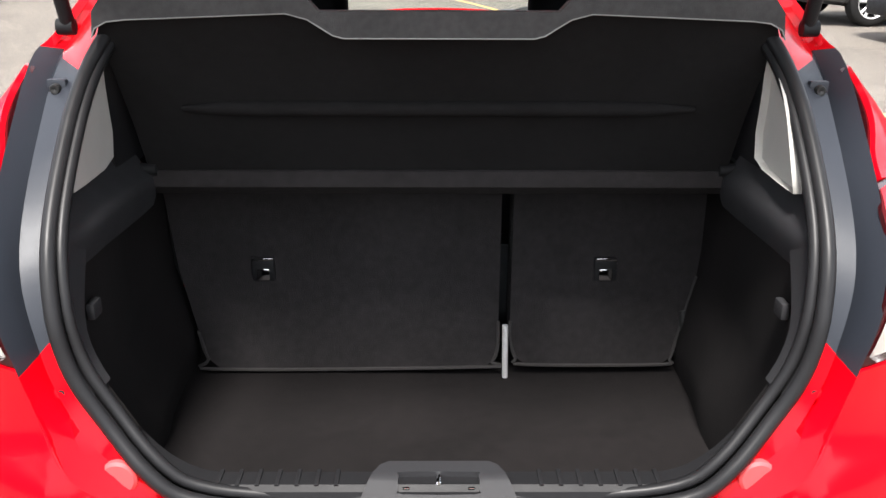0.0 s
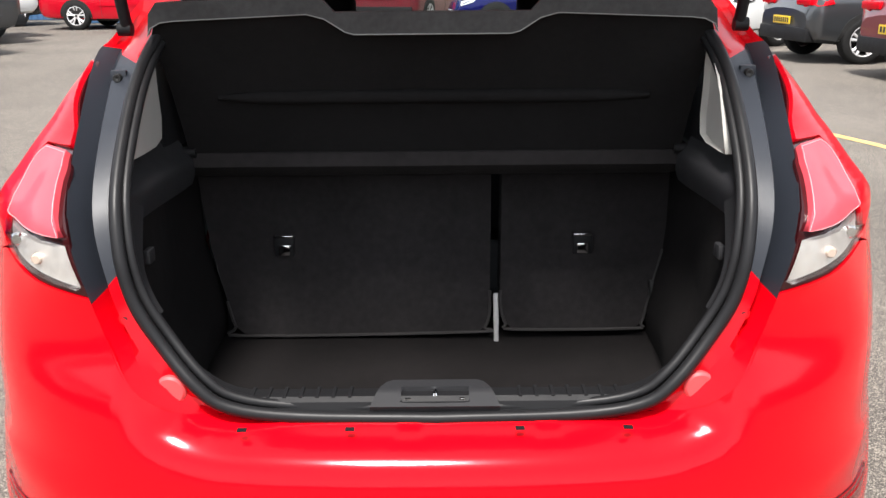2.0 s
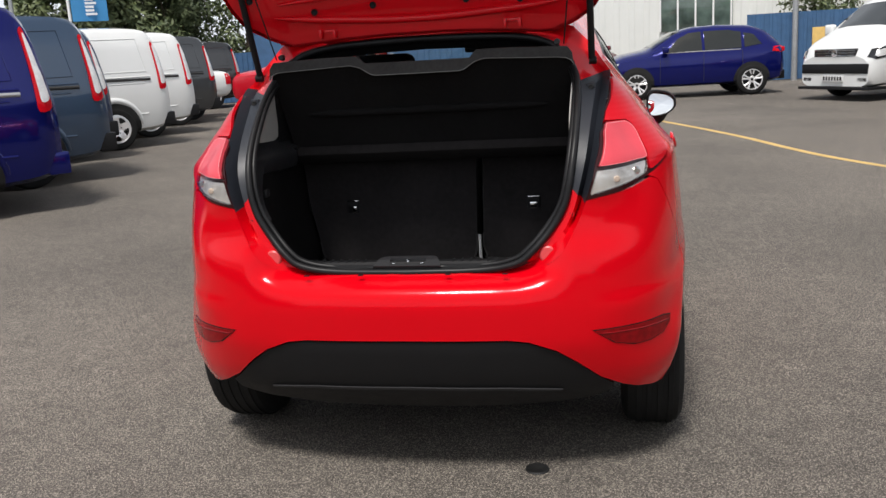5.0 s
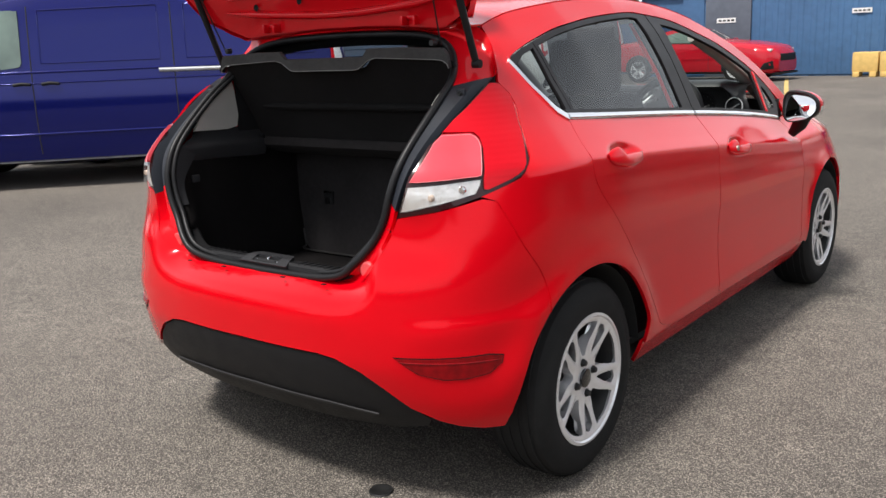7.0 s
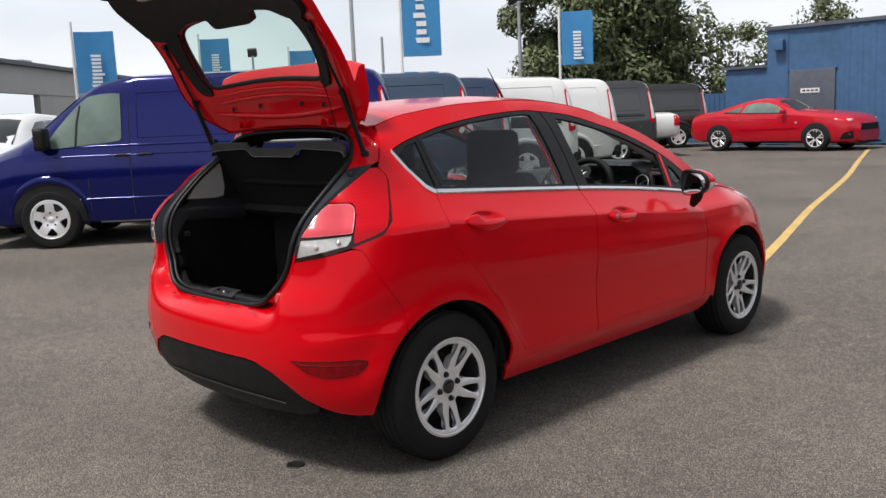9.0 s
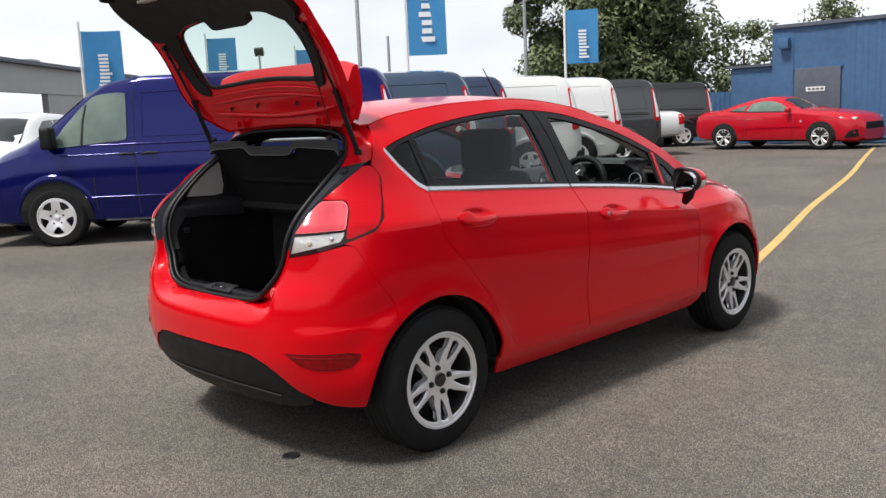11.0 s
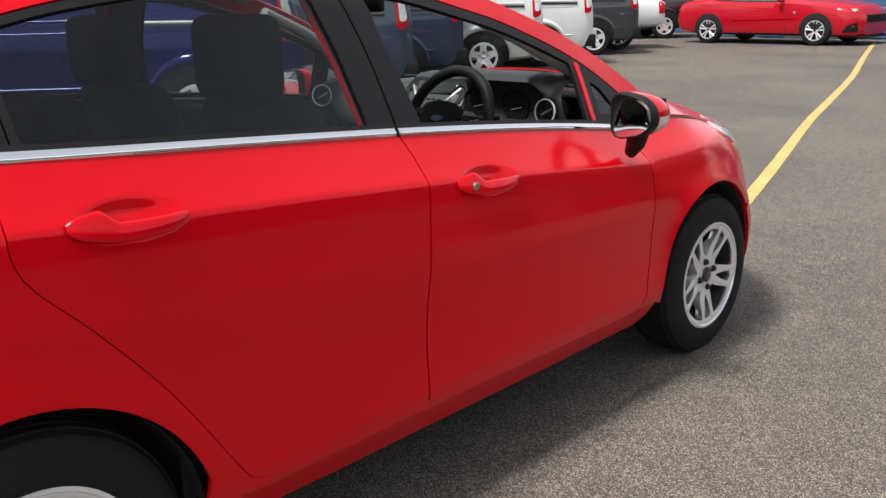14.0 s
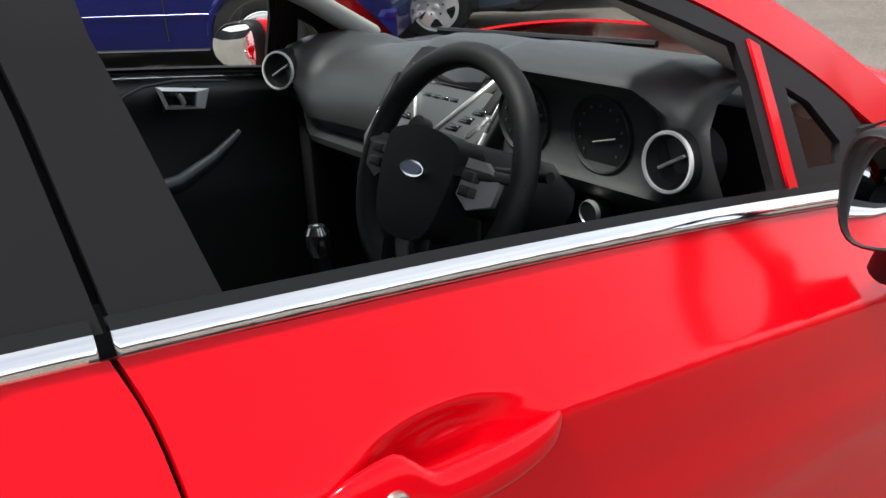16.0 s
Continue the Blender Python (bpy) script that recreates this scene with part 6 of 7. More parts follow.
# ---- other vehicles ----
class Hull:
    """A vehicle's outer form, lofted along its length. Rows: y, bottom, top, half width at the belt, half width at the roof, belt height."""

    def __init__(self, rows, crown=.03):
        r = np.array(rows, float)
        self.y = np.linspace(r[0, 0], r[-1, 0], 90)
        k = np.array([.25, .5, .25])
        self.t = []
        for c in range(1, 6):
            v = np.interp(self.y, r[:, 0], r[:, c])
            for _ in range(2):
                v[1:-1] = np.convolve(v, k, 'valid')
            self.t.append(v)
        self.crown = crown

    def at(self, y):
        return [float(np.interp(y, self.y, v)) for v in self.t]

    def section(self, y):
        zb, zt, wb, wt, be = self.at(y)
        be = min(be, zt - .09)
        wt = min(wt, wb - .02)
        h = be - zb
        return [(wb * .82, zb), (wb * .95, zb + .05), (wb * .99, zb + .25 * h), (wb, zb + .6 * h), (wb * .99, zb + .85 * h), (wb * .975, be), (wb * .975 + (wt - wb * .975) * .55, be + (zt - be) * .55),
                (wt, zt - min(.07, (zt - be) * .25)), (wt - .06, zt - .012), (wt * .5, zt + self.crown * .75), (0, zt + self.crown)]

    def side(self, a, b):
        a, b = np.broadcast_arrays(np.asarray(a, float), np.asarray(b, float))
        x = np.empty(a.shape)
        for i in np.ndindex(a.shape):
            s = self.section(a[i])
            x[i] = np.interp(b[i], [p[1] for p in s[:9]], [p[0] for p in s[:9]])
        return np.stack([x, a, b], -1)

    def top(self, a, b):
        """Over the roof: a across, b along."""
        a, b = np.broadcast_arrays(np.asarray(a, float), np.asarray(b, float))
        z = np.empty(a.shape)
        for i in np.ndindex(a.shape):
            s = self.section(b[i])[::-1]
            z[i] = np.interp(abs(a[i]), [p[0] for p in s[:4]], [p[1] for p in s[:4]])
        return np.stack([a, b, z], -1)

    def mesh(self, name, material, parent):
        rows = []
        for y in self.y:
            s = self.section(y)
            rows.append([(x, y, z) for x, z in s] + [(-x, y, z) for x, z in reversed(s[:-1])])
        n = len(rows[0])
        verts = [v for r in rows for v in r]
        faces = [(i * n + k, i * n + k + 1, (i + 1) * n + k + 1, (i + 1) * n + k) for i in range(len(rows) - 1) for k in range(n - 1)]
        faces += [(i * n + n - 1, i * n, (i + 1) * n, (i + 1) * n + n - 1) for i in range(len(rows) - 1)]
        faces += [tuple(range(n)), tuple((len(rows) - 1) * n + k for k in reversed(range(n)))]
        ob = pydata(name, verts, [f[::-1] for f in faces], material, parent, sharp=38)
        return ob


def heading(x, y, hx, hy):
    return pose(x, y, 0, 0, 0, math.degrees(math.atan2(-hx, hy)))


def fit_out(v, hull, body, windows, wheels, doors=(), glassm=None, alloy=None, fat=False, flare=None):
    """Panes, door gaps, arches and wheels on both sides."""
    for s in (1, -1):
        for w in windows:
            panel("side_window", w, hull.side, glassm or DARKGLASS, body, "side window", mirror=s < 0, res=.09, off=.012, lip=.012, step=.06)
        for a, b in doors:
            d = densify([a, b], .06, closed=False)
            p = hull.side(np.array([q[0] for q in d]), np.array([q[1] for q in d]))
            tube("door_gap", [(q[0] * s, q[1], q[2]) for q in p], .006, BAR, body, seg=5)
        for wy, r in wheels:
            zb, zt, wb, wt, be = hull.at(wy)
            o = [(wy + (r + (.080 if flare else .055)) * math.cos(a), max(zb + .02, r + (r + (.080 if flare else .055)) * math.sin(a))) for a in np.linspace(-.25, math.pi + .25, 22)]
            # Dark sheet on the uncut side takes the place of the arch's shade.
            panel("wheel_arch", o, hull.side, UNDER, body, "dark sheet in place of an open wheel arch", mirror=s < 0, res=.1, off=.013, lip=.012, step=.06)
            build_wheel(v, (wb - .085) * s, wy, r, s, r=r, rr=r * .66, w=.20, simple=True, alloy=alloy, fat=fat, turn=.3)
            if flare:
                an = np.linspace(.12, math.pi - .12, 18)
                yy, zz = wy + (r + .115) * np.cos(an), r + (r + .115) * np.sin(an)
                q = hull.side(yy, zz)
                tube("arch_flare", [((k[0] - .026) * s, k[1], k[2]) for k in q], [.030 + .030 * math.sin(a) for a in an], flare, body, "flared wheel arch", seg=8)


def plate(v, y, z, material, w=.26, n=7):
    p = box("number_plate", -w, w, min(y, y + .012), max(y, y + .012), z - .055, z + .055, material, v, "number plate with dark bars", bevel=.004)
    f = y if material is PLATE_Y else y + .012
    for i in range(n):
        x = -w * .78 + 2 * w * .78 * i / (n - 1)
        box("bar", x - .022, x + .022, f - .002, f + .002, z - .035, z + .035, BAR, p)


def build_van(label, paint, m, group="parked vans in a row", glassm=None, chrome=False, rear_glass=False):
    v = thing("van", label, "van", m, group)
    hull = Hull([(-.02, .42, 1.05, .84, .80, .94), (.02, .36, 1.28, .905, .86, 1.10), (.09, .33, 1.64, .935, .83, 1.15), (.16, .31, 1.84, .945, .81, 1.15), (.28, .29, 1.93, .955, .82, 1.15), (.60, .27, 1.96, .962, .83, 1.15), (1.5, .25, 1.97, .965, .84, 1.15), (3.1, .25, 1.96, .965, .82, 1.15), (3.5, .25, 1.88, .96, .78, 1.15),
                 (3.75, .25, 1.74, .955, .72, 1.14), (4.40, .25, 1.26, .95, .72, 1.10), (4.80, .25, 1.10, .92, .70, .98), (5.05, .26, .92, .84, .60, .80), (5.14, .30, .70, .70, .5, .60)], .03)
    body = hull.mesh("body", paint, v)
    glassline = [(3.205, 1.30), (3.215, 1.245), (3.26, 1.215), (3.60, 1.185), (3.96, 1.155), (4.06, 1.165), (4.08, 1.21), (3.98, 1.36), (3.80, 1.57), (3.66, 1.69), (3.55, 1.745), (3.32, 1.765), (3.225, 1.755), (3.205, 1.72)]
    fit_out(v, hull, body, [[tuple(q) for q in smooth_line(glassline, 3, closed=True)]], [(.96, .345), (4.10, .345)],
            [((3.12, .36), (3.12, 1.80)), ((1.75, .36), (1.75, 1.80)), ((3.62, .42), (3.62, .8))], glassm or DARKGLASS, fat=True, flare=paint)
    panel("windscreen", [(-.66, 3.62), (.66, 3.62), (.70, 4.32), (-.70, 4.32)], hull.top, DARKGLASS, body, "raked windscreen", res=.2, off=.008, lip=.01, step=.2)
    box("front_bumper", -.86, .86, 4.86, 5.12, .26, .52, BLACK, v, "black lower bumper", bevel=.06)
    box("rear_bumper", -.90, .90, -.07, .14, .34, .56, paint if chrome else BLACK, v, "rear bumper with a step", bevel=.03)
    if rear_glass:
        box("rear_window", -.64, .64, .030, .12, 1.22, 1.62, DARKGLASS, v, "dark rear window", bevel=.02)
    for s in (1, -1):
        l = smooth_line([(.035, .98), (.150, .95), (.165, 1.08), (.175, 1.30), (.205, 1.58), (.215, 1.70), (.185, 1.72), (.150, 1.58), (.105, 1.36), (.060, 1.16)], 3, closed=True)
        tl = panel("tail_lamp", [tuple(q) for q in l], hull.side, LENS_RED, v, "tall slanting red and clear tail lamp", mirror=s < 0, res=.05, off=.014, lip=.03, step=.03)
        l = smooth_line([(.052, 1.06), (.120, 1.04), (.135, 1.16), (.150, 1.32), (.180, 1.56), (.190, 1.66), (.176, 1.66), (.140, 1.52), (.100, 1.34), (.066, 1.18)], 3, closed=True)
        panel("clear_lens", [tuple(q) for q in l], hull.side, LENS_CLEAR, tl, "clear upper lens", mirror=s < 0, res=.05, off=.020, lip=.02, step=.03)
        box("lamp", .60 * s - .16, .60 * s + .16, 4.86, 5.02, .82, .98, LENS_CLEAR, v, "clear headlamp", bevel=.05)
        p = hull.side(np.array([1.9, 1.0, .3]), np.array([1.14, 1.13, 1.12]))
        tube("slide_rail", [((q[0] + .004) * s, q[1], q[2]) for q in p], .022, STEEL if chrome else BAR, body, "sliding door rail", seg=8)
        yy = np.linspace(.4, 4.0, 20)
        for z0, r0 in ((.56, .014), (1.06, .010)):
            p = hull.side(yy, np.full(20, z0))
            tube("side_moulding", [((q[0] - .002) * s, q[1], q[2]) for q in p], r0, paint, body, "pressed side moulding", seg=8)
        o = [(.35, 1.25), (1.62, 1.25), (1.62, 1.78), (.45, 1.78)]
        d = densify(o, .1)
        p = hull.side(np.array([q[0] for q in d]), np.array([q[1] for q in d]))
        tube("panel_groove", [(q[0] * s, q[1], q[2]) for q in p], .007, paint, body, "pressed panel edge", seg=6, closed=True)
        o = [(1.88, 1.25), (3.02, 1.25), (3.02, 1.76), (1.88, 1.78)]
        d = densify(o, .1)
        p = hull.side(np.array([q[0] for q in d]), np.array([q[1] for q in d]))
        tube("panel_groove", [(q[0] * s, q[1], q[2]) for q in p], .007, paint, body, "pressed panel edge", seg=6, closed=True)
        for y0 in (3.22, 2.95):
            q = hull.side(np.array([y0]), np.array([1.05]))[0]
            tube("handle", [((q[0] + .012) * s, y0 - .08, 1.05), ((q[0] + .02) * s, y0, 1.06), ((q[0] + .012) * s, y0 + .08, 1.05)], .016, BLACK, v, "black door handle", seg=8)
        q = hull.side(np.array([3.74, 3.73, 3.70]), np.array([1.18, 1.45, 1.64]))
        tube("window_bar", [((k[0] + .014) * s, k[1], k[2]) for k in q], .014, BAR, body, "black window divider", seg=6)
        p = hull.side(np.linspace(.3, 4.2, 20), np.full(20, 1.165))
        tube("shoulder_crease", [((k[0] - .008) * s, k[1], k[2]) for k in p], .016, paint, body, "pressed shoulder crease", seg=8)
        p = hull.side(np.linspace(1.45, 3.55, 12), np.full(12, .285))
        tube("sill_strip", [((k[0] + .002) * s, k[1], k[2]) for k in p], .010, STEEL if chrome else BAR, body, "bright sill strip", seg=6)
        box("door_mirror", 1.0 * s - .10, 1.0 * s + .10, 4.02, 4.16, 1.14, 1.40, BLACK, v, "black door mirror", bevel=.05, seg=3)
    return v


# the deep blue van stands nearest, the others beside it
hx, hy = -.683, -.730
lx, ly = .730, -.683      # its left


def row_pose(cx, cy):
    """Pose of a van from its rear left corner."""
    return heading(cx - lx * .92, cy - ly * .92, hx, hy)


build_van("deep blue panel van with silver five-spoke wheels", BLUE_VAN, row_pose(-4.565, 5.378), glassm=GREENGLASS, chrome=True)
build_van("blue-grey panel van parked beside a deep blue van", TEAL, row_pose(-5.37, 7.61))
build_van("dark navy panel van parked in the row", NAVY, row_pose(-6.67, 9.90))
build_van("white panel van parked in the row", VANWHITE, row_pose(-6.76, 11.89))
build_van("second white panel van parked in the row", VANWHITE, row_pose(-7.46, 14.29))
build_van("dark grey panel van parked in the row", DKGREY, row_pose(-8.31, 17.2))
build_van("black panel van at the end of the row", CARBLACK, row_pose(-10.45, 23.7), rear_glass=True)


def build_pickup():
    v = thing("pickup_truck", "white pickup truck with its load bed towards the yard", "pickup", row_pose(-8.72, 19.0))
    hull = Hull([(0, .60, 1.05, .86, .8, .95), (.05, .52, 1.12, .92, .84, 1.0), (1.7, .42, 1.14, .93, .84, 1.0), (1.78, .42, 1.70, .93, .70, 1.05), (2.9, .42, 1.80, .93, .70, 1.05), (3.3, .42, 1.66, .93, .68, 1.05), (3.9, .42, 1.14, .93, .75, 1.0), (4.9, .42, 1.02, .88, .7, .9), (5.2, .45, .7, .75, .6, .62)])
    b = hull.mesh("body", VANWHITE, v)
    fit_out(v, hull, b, [[(1.95, 1.12), (3.6, 1.12), (3.2, 1.56), (2.0, 1.60)]], [(1.1, .38), (4.2, .38)])
    for s in (1, -1):
        panel("tail_lamp", [(.01, .80), (.16, .80), (.16, 1.06), (.01, 1.06)], hull.side, LENS_RED, v, "red tail lamp", mirror=s < 0, res=.1, off=.01, lip=.02)


build_pickup()


def build_coupe():
    v = thing("sports_coupe", "bright red two-door fastback coupe with silver wheels", "car", heading(-9.80, 22.34, .998, -.06))
    hull = Hull([(0, .40, .86, .78, .66, .74), (.05, .30, .98, .88, .74, .84), (.25, .26, 1.04, .93, .76, .92), (.70, .24, 1.08, .955, .70, .96), (1.15, .22, 1.22, .955, .62, .96), (1.65, .21, 1.345, .94, .57, .95), (2.1, .21, 1.385, .935, .56, .95), (2.45, .21, 1.345, .93, .57, .94),
                 (2.80, .21, 1.18, .935, .62, .94), (3.10, .21, 1.05, .945, .74, .94), (3.75, .21, .99, .96, .76, .88), (4.2, .20, .93, .93, .76, .80), (4.48, .20, .87, .85, .70, .72), (4.62, .20, .78, .72, .60, .62), (4.68, .24, .66, .60, .5, .5)], .022)
    b = hull.mesh("body", SPORTRED, v)
    fit_out(v, hull, b, [[(1.62, 1.02), (2.78, 1.0), (2.84, 1.02), (2.52, 1.19), (2.25, 1.27), (1.95, 1.275), (1.68, 1.22)], [(1.12, 1.05), (1.52, 1.03), (1.58, 1.18), (1.38, 1.14)]], [(.98, .338), (3.72, .338)],
            [((1.62, .32), (1.60, .95)), ((2.98, .32), (2.98, .92))], GREENGLASS)
    panel("windscreen", [(-.52, 2.52), (.52, 2.52), (.66, 3.10), (-.66, 3.10)], hull.top, DARKGLASS, b, "raked windscreen", res=.2, off=.006, lip=.01, step=.2)
    panel("rear_window", [(-.55, .95), (.55, .95), (.46, 1.65), (-.46, 1.65)], hull.top, DARKGLASS, b, "fastback window", res=.2, off=.006, lip=.01, step=.2)
    box("splitter", -.66, .66, 4.30, 4.70, .17, .22, BLACK, v, "black front splitter", bevel=.01)
    box("grille", -.50, .50, 4.58, 4.695, .50, .68, BLACK, v, "black grille", bevel=.03)
    for s in (1, -1):
        panel("side_skirt", [(1.45, .22), (3.3, .22), (3.3, .27), (1.45, .27)], hull.side, BLACK, b, "black side skirt", mirror=s < 0, res=.2, off=.01, lip=.02)
        panel("crease", [(1.55, .56), (3.25, .60), (3.25, .615), (1.55, .60)], hull.side, SPORTRED, b, "door crease", mirror=s < 0, res=.2, off=.012, lip=.012)
        box("headlamp", .66 * s - .12, .66 * s + .12, 4.36, 4.54, .74, .81, LENS_CLEAR, v, "slim headlamp", bevel=.03)
        panel("lower_intake", [(4.30, .30), (4.60, .32), (4.58, .52), (4.40, .46)], hull.side, BLACK, b, "black corner intake", mirror=s < 0, res=.1, off=.010, lip=.02)
        panel("window_surround", [(1.06, 1.030), (1.66, .995), (2.86, .975), (2.90, 1.0), (2.84, 1.005), (1.66, 1.02), (1.10, 1.055)], hull.side, BLACK, b, "black window surround", mirror=s < 0, res=.1, off=.008, lip=.01)
        lathe("side_badge", [(.0, .0), (.004, .0), (.004, .03), (.0, .032)], STEEL, b, "small round wing badge", seg=16, at=(.957 * s, 3.2, .74))
        box("tail_lamp", .55 * s - .2, .55 * s + .2, -.01, .05, .70, .84, LENS_DARKRED, v, "dark red tail lamp", bevel=.02)
        box("door_mirror", .98 * s - .09, .98 * s + .09, 2.80, 2.92, .98, 1.09, SPORTRED, v, "red door mirror", bevel=.04, seg=3)


build_coupe()


def build_hatch(label, paint, m, group="", long=4.35, plate_m=PLATE_Y, estate=False, high=0.0, glassm=None, low=False):
    v = thing("parked_car", label, "car", m, group)
    k = long / 4.35
    h = high
    rows = [(0, .46, .80 + h, .70, .6, .72), (.05, .34, 1.02 + h, .84, .7, .92 + h), (.14, .30, 1.12 + h, .88, .68, .97 + h), (.42, .27, 1.34 + h, .90, .63, .97 + h), (.75, .26, 1.45 + h, .905, .62, .96 + h), (1.5, .25, 1.49 + h, .905, .63, .95 + h), (2.1, .25, 1.47 + h, .905, .63, .93 + h),
            (2.5, .25, 1.38 + h, .905, .64, .92 + h), (3.15, .25, 1.04 + h, .905, .70, .90 + h), (3.75, .25, .95 + h, .90, .72, .84 + h), (4.15, .25, .80 + h, .82, .65, .68 + h), (4.30, .28, .68, .70, .5, .58), (4.35, .34, .55, .6, .45, .5)]
    if estate:
        rows[2], rows[3] = (.14, .30, 1.30 + h, .88, .68, .97 + h), (.42, .27, 1.44 + h, .90, .63, .97 + h)
    hull = Hull([(y * k, *r) for y, *r in rows])
    b = hull.mesh("body", paint, v)
    w1 = [(1.02 * k, 1.0 + h), (1.86 * k, .985 + h), (1.86 * k, 1.38 + h), (1.3 * k, 1.385 + h), (1.0 * k, 1.33 + h)]
    w2 = [(1.92 * k, .985 + h), (2.78 * k, .965 + h), (2.46 * k, 1.25 + h), (2.2 * k, 1.36 + h), (1.92 * k, 1.38 + h)]
    w3 = [(.55 * k, 1.06 + h), (.95 * k, 1.01 + h), (.94 * k, 1.31 + h), (.72 * k, 1.27 + h)]
    fit_out(v, hull, b, [w1, w2, w3], [(.78 * k, .325), (3.45 * k, .325)], [((1.89 * k, .34), (1.89 * k, .95)), ((1.0 * k, .55), (1.0 * k, .97)), ((2.9 * k, .34), (2.9 * k, .92))], glassm)
    panel("windscreen", [(-.54, 2.40 * k), (.54, 2.40 * k), (.66, 3.06 * k), (-.66, 3.06 * k)], hull.top, DARKGLASS, b, "raked windscreen", res=.2, off=.006, lip=.01, step=.2)
    panel("rear_window", [(-.60, .13 * k), (.60, .13 * k), (.54, .50 * k), (-.54, .50 * k)], hull.top, DARKGLASS, b, "sloping rear window", res=.1, off=.006, lip=.01, step=.1)
    box("rear_bumper_skirt", -.74, .74, -.02, .16, .30, .50, BLACK, v, "black lower rear bumper", bevel=.04)
    for s in (1, -1):
        panel("tail_lamp", [(.02, .86 + h), (.30, .90 + h), (.26, .99 + h), (.03, 1.0 + h)], hull.side, LENS_RED, v, "red wrap-round tail lamp", mirror=s < 0, res=.08, off=.012, lip=.03)
        box("rear_lamp", .55 * s - .2, .55 * s + .2, -.005, .07, .88 + h, .98 + h, LENS_RED, v, "red tail lamp on the tailgate", bevel=.025)
        panel("headlamp", [(3.95 * k, .70 + h), (4.22 * k, .62 + h), (4.2 * k, .70 + h), (3.85 * k, .80 + h)], hull.side, LENS_CLEAR, v, "clear headlamp", mirror=s < 0, res=.08, off=.012, lip=.03)
        box("door_mirror", .97 * s - .09, .97 * s + .09, 2.72 * k, 2.86 * k, .97 + h, 1.10 + h, paint, v, "door mirror", bevel=.04, seg=3)
        yy = np.linspace(1.05, 2.8, 14)
        p = hull.side(yy * k, np.full(14, .972 + h))
        tube("belt_strip", [((q[0] + .002) * s, q[1], q[2]) for q in p], .011, CHROME, b, "bright belt strip", seg=6)
    plate(v, -.03, .66 + h, PLATE_Y)
    plate(v, 4.36 * k, .48, WHITE)
    return v


ROWCARS = "parked cars with their tails to the yard"
build_hatch("dark grey crossover hatchback with red tail lamps", DKGREY, heading(5.08, 12.55, .99, .10), ROWCARS, high=-.07)
build_hatch("dark red hatchback with a yellow rear plate", MAROON, heading(5.36, 9.75, .99, .10), ROWCARS, high=-.06)
build_hatch("dark blue hatchback parked across the yard's end", BLUE_VAN, heading(4.15, 19.0, -.993, -.11), "parked cars at the yard's end", long=3.97)
build_hatch("dark red estate car by the white building", MAROON, heading(-1.4, 21.3, .35, .94), "parked cars at the yard's end", estate=True, high=.08)
build_hatch("white car behind a deep blue van", VANWHITE, heading(-12.6, 4.6, .72, -.69), low=True, high=.14)


def build_transporter():
    v = thing("passenger_van", "white passenger van with a black grille and dark side windows", "van", heading(8.78, 17.7, -.86, -.51))
    hull = Hull([(0, .46, 1.72, .86, .74, 1.1), (.05, .38, 1.80, .93, .80, 1.1), (.3, .30, 1.85, .95, .82, 1.1), (3.2, .28, 1.86, .95, .80, 1.1), (3.5, .28, 1.79, .95, .76, 1.1), (4.35, .28, 1.24, .945, .74, 1.08), (4.70, .26, 1.08, .92, .72, .95), (4.86, .24, .95, .86, .66, .8), (4.92, .26, .80, .80, .6, .66)])
    b = hull.mesh("body", VANWHITE, v)
    fit_out(v, hull, b, [[(3.3, 1.20), (4.10, 1.18), (3.58, 1.62), (3.3, 1.66)], [(1.85, 1.20), (3.15, 1.20), (3.15, 1.66), (1.85, 1.66)]], [(.92, .34), (3.92, .34)], [((3.22, .4), (3.22, 1.85)), ((1.78, .4), (1.78, 1.85))])
    panel("windscreen", [(-.66, 3.66), (.66, 3.66), (.72, 4.28), (-.72, 4.28)], hull.top, DARKGLASS, b, "raked windscreen", res=.2, off=.008, lip=.01, step=.2)
    g = box("grille", -.50, .50, 4.80, 4.925, .78, .92, BLACK, v, "black grille with bright bars", bevel=.02)
    for i in range(3):
        box("grille_bar", -.48, .48, 4.92, 4.932, .80 + .045 * i, .808 + .045 * i, CHROME, g, bevel=.002)
    lathe("badge", [(4.925, .0), (4.935, .0), (4.937, .065), (4.925, .07)], CHROME, g, "round bright badge", axis='y', seg=24, at=(0, 0, .85))
    box("lower_grille", -.80, .80, 4.74, 4.94, .48, .66, BLACK, v, "black lower grille", bevel=.03)
    box("splitter", -.85, .85, 4.55, 4.97, .20, .25, BLACK, v, "dark front splitter", bevel=.01)
    for s in (1, -1):
        o = [(4.48, .87), (4.60, .78), (4.83, .73), (4.89, .77), (4.82, .90), (4.60, .96)]
        hl = panel("headlamp", o, hull.side, GLOSSBLACK, v, "dark-rimmed clear headlamp", mirror=s < 0, res=.06, off=.012, lip=.03, step=.04)
        panel("lens", [(4.70 + (a - 4.70) * .72, .84 + (b_ - .84) * .66) for a, b_ in o], hull.side, LENS_CLEAR, hl, "clear lamp lens", mirror=s < 0, res=.06, off=.020, lip=.01, step=.04)
        box("fog_lamp_bezel", .66 * s - .13, .66 * s + .13, 4.80, 4.92, .32, .44, BLACK, v, "black fog lamp bezel", bevel=.03)
        box("door_mirror", 1.02 * s - .10, 1.02 * s + .10, 4.0, 4.14, 1.14, 1.36, VANWHITE, v, "white door mirror", bevel=.05, seg=3)
    plate(v, 4.945, .40, WHITE)


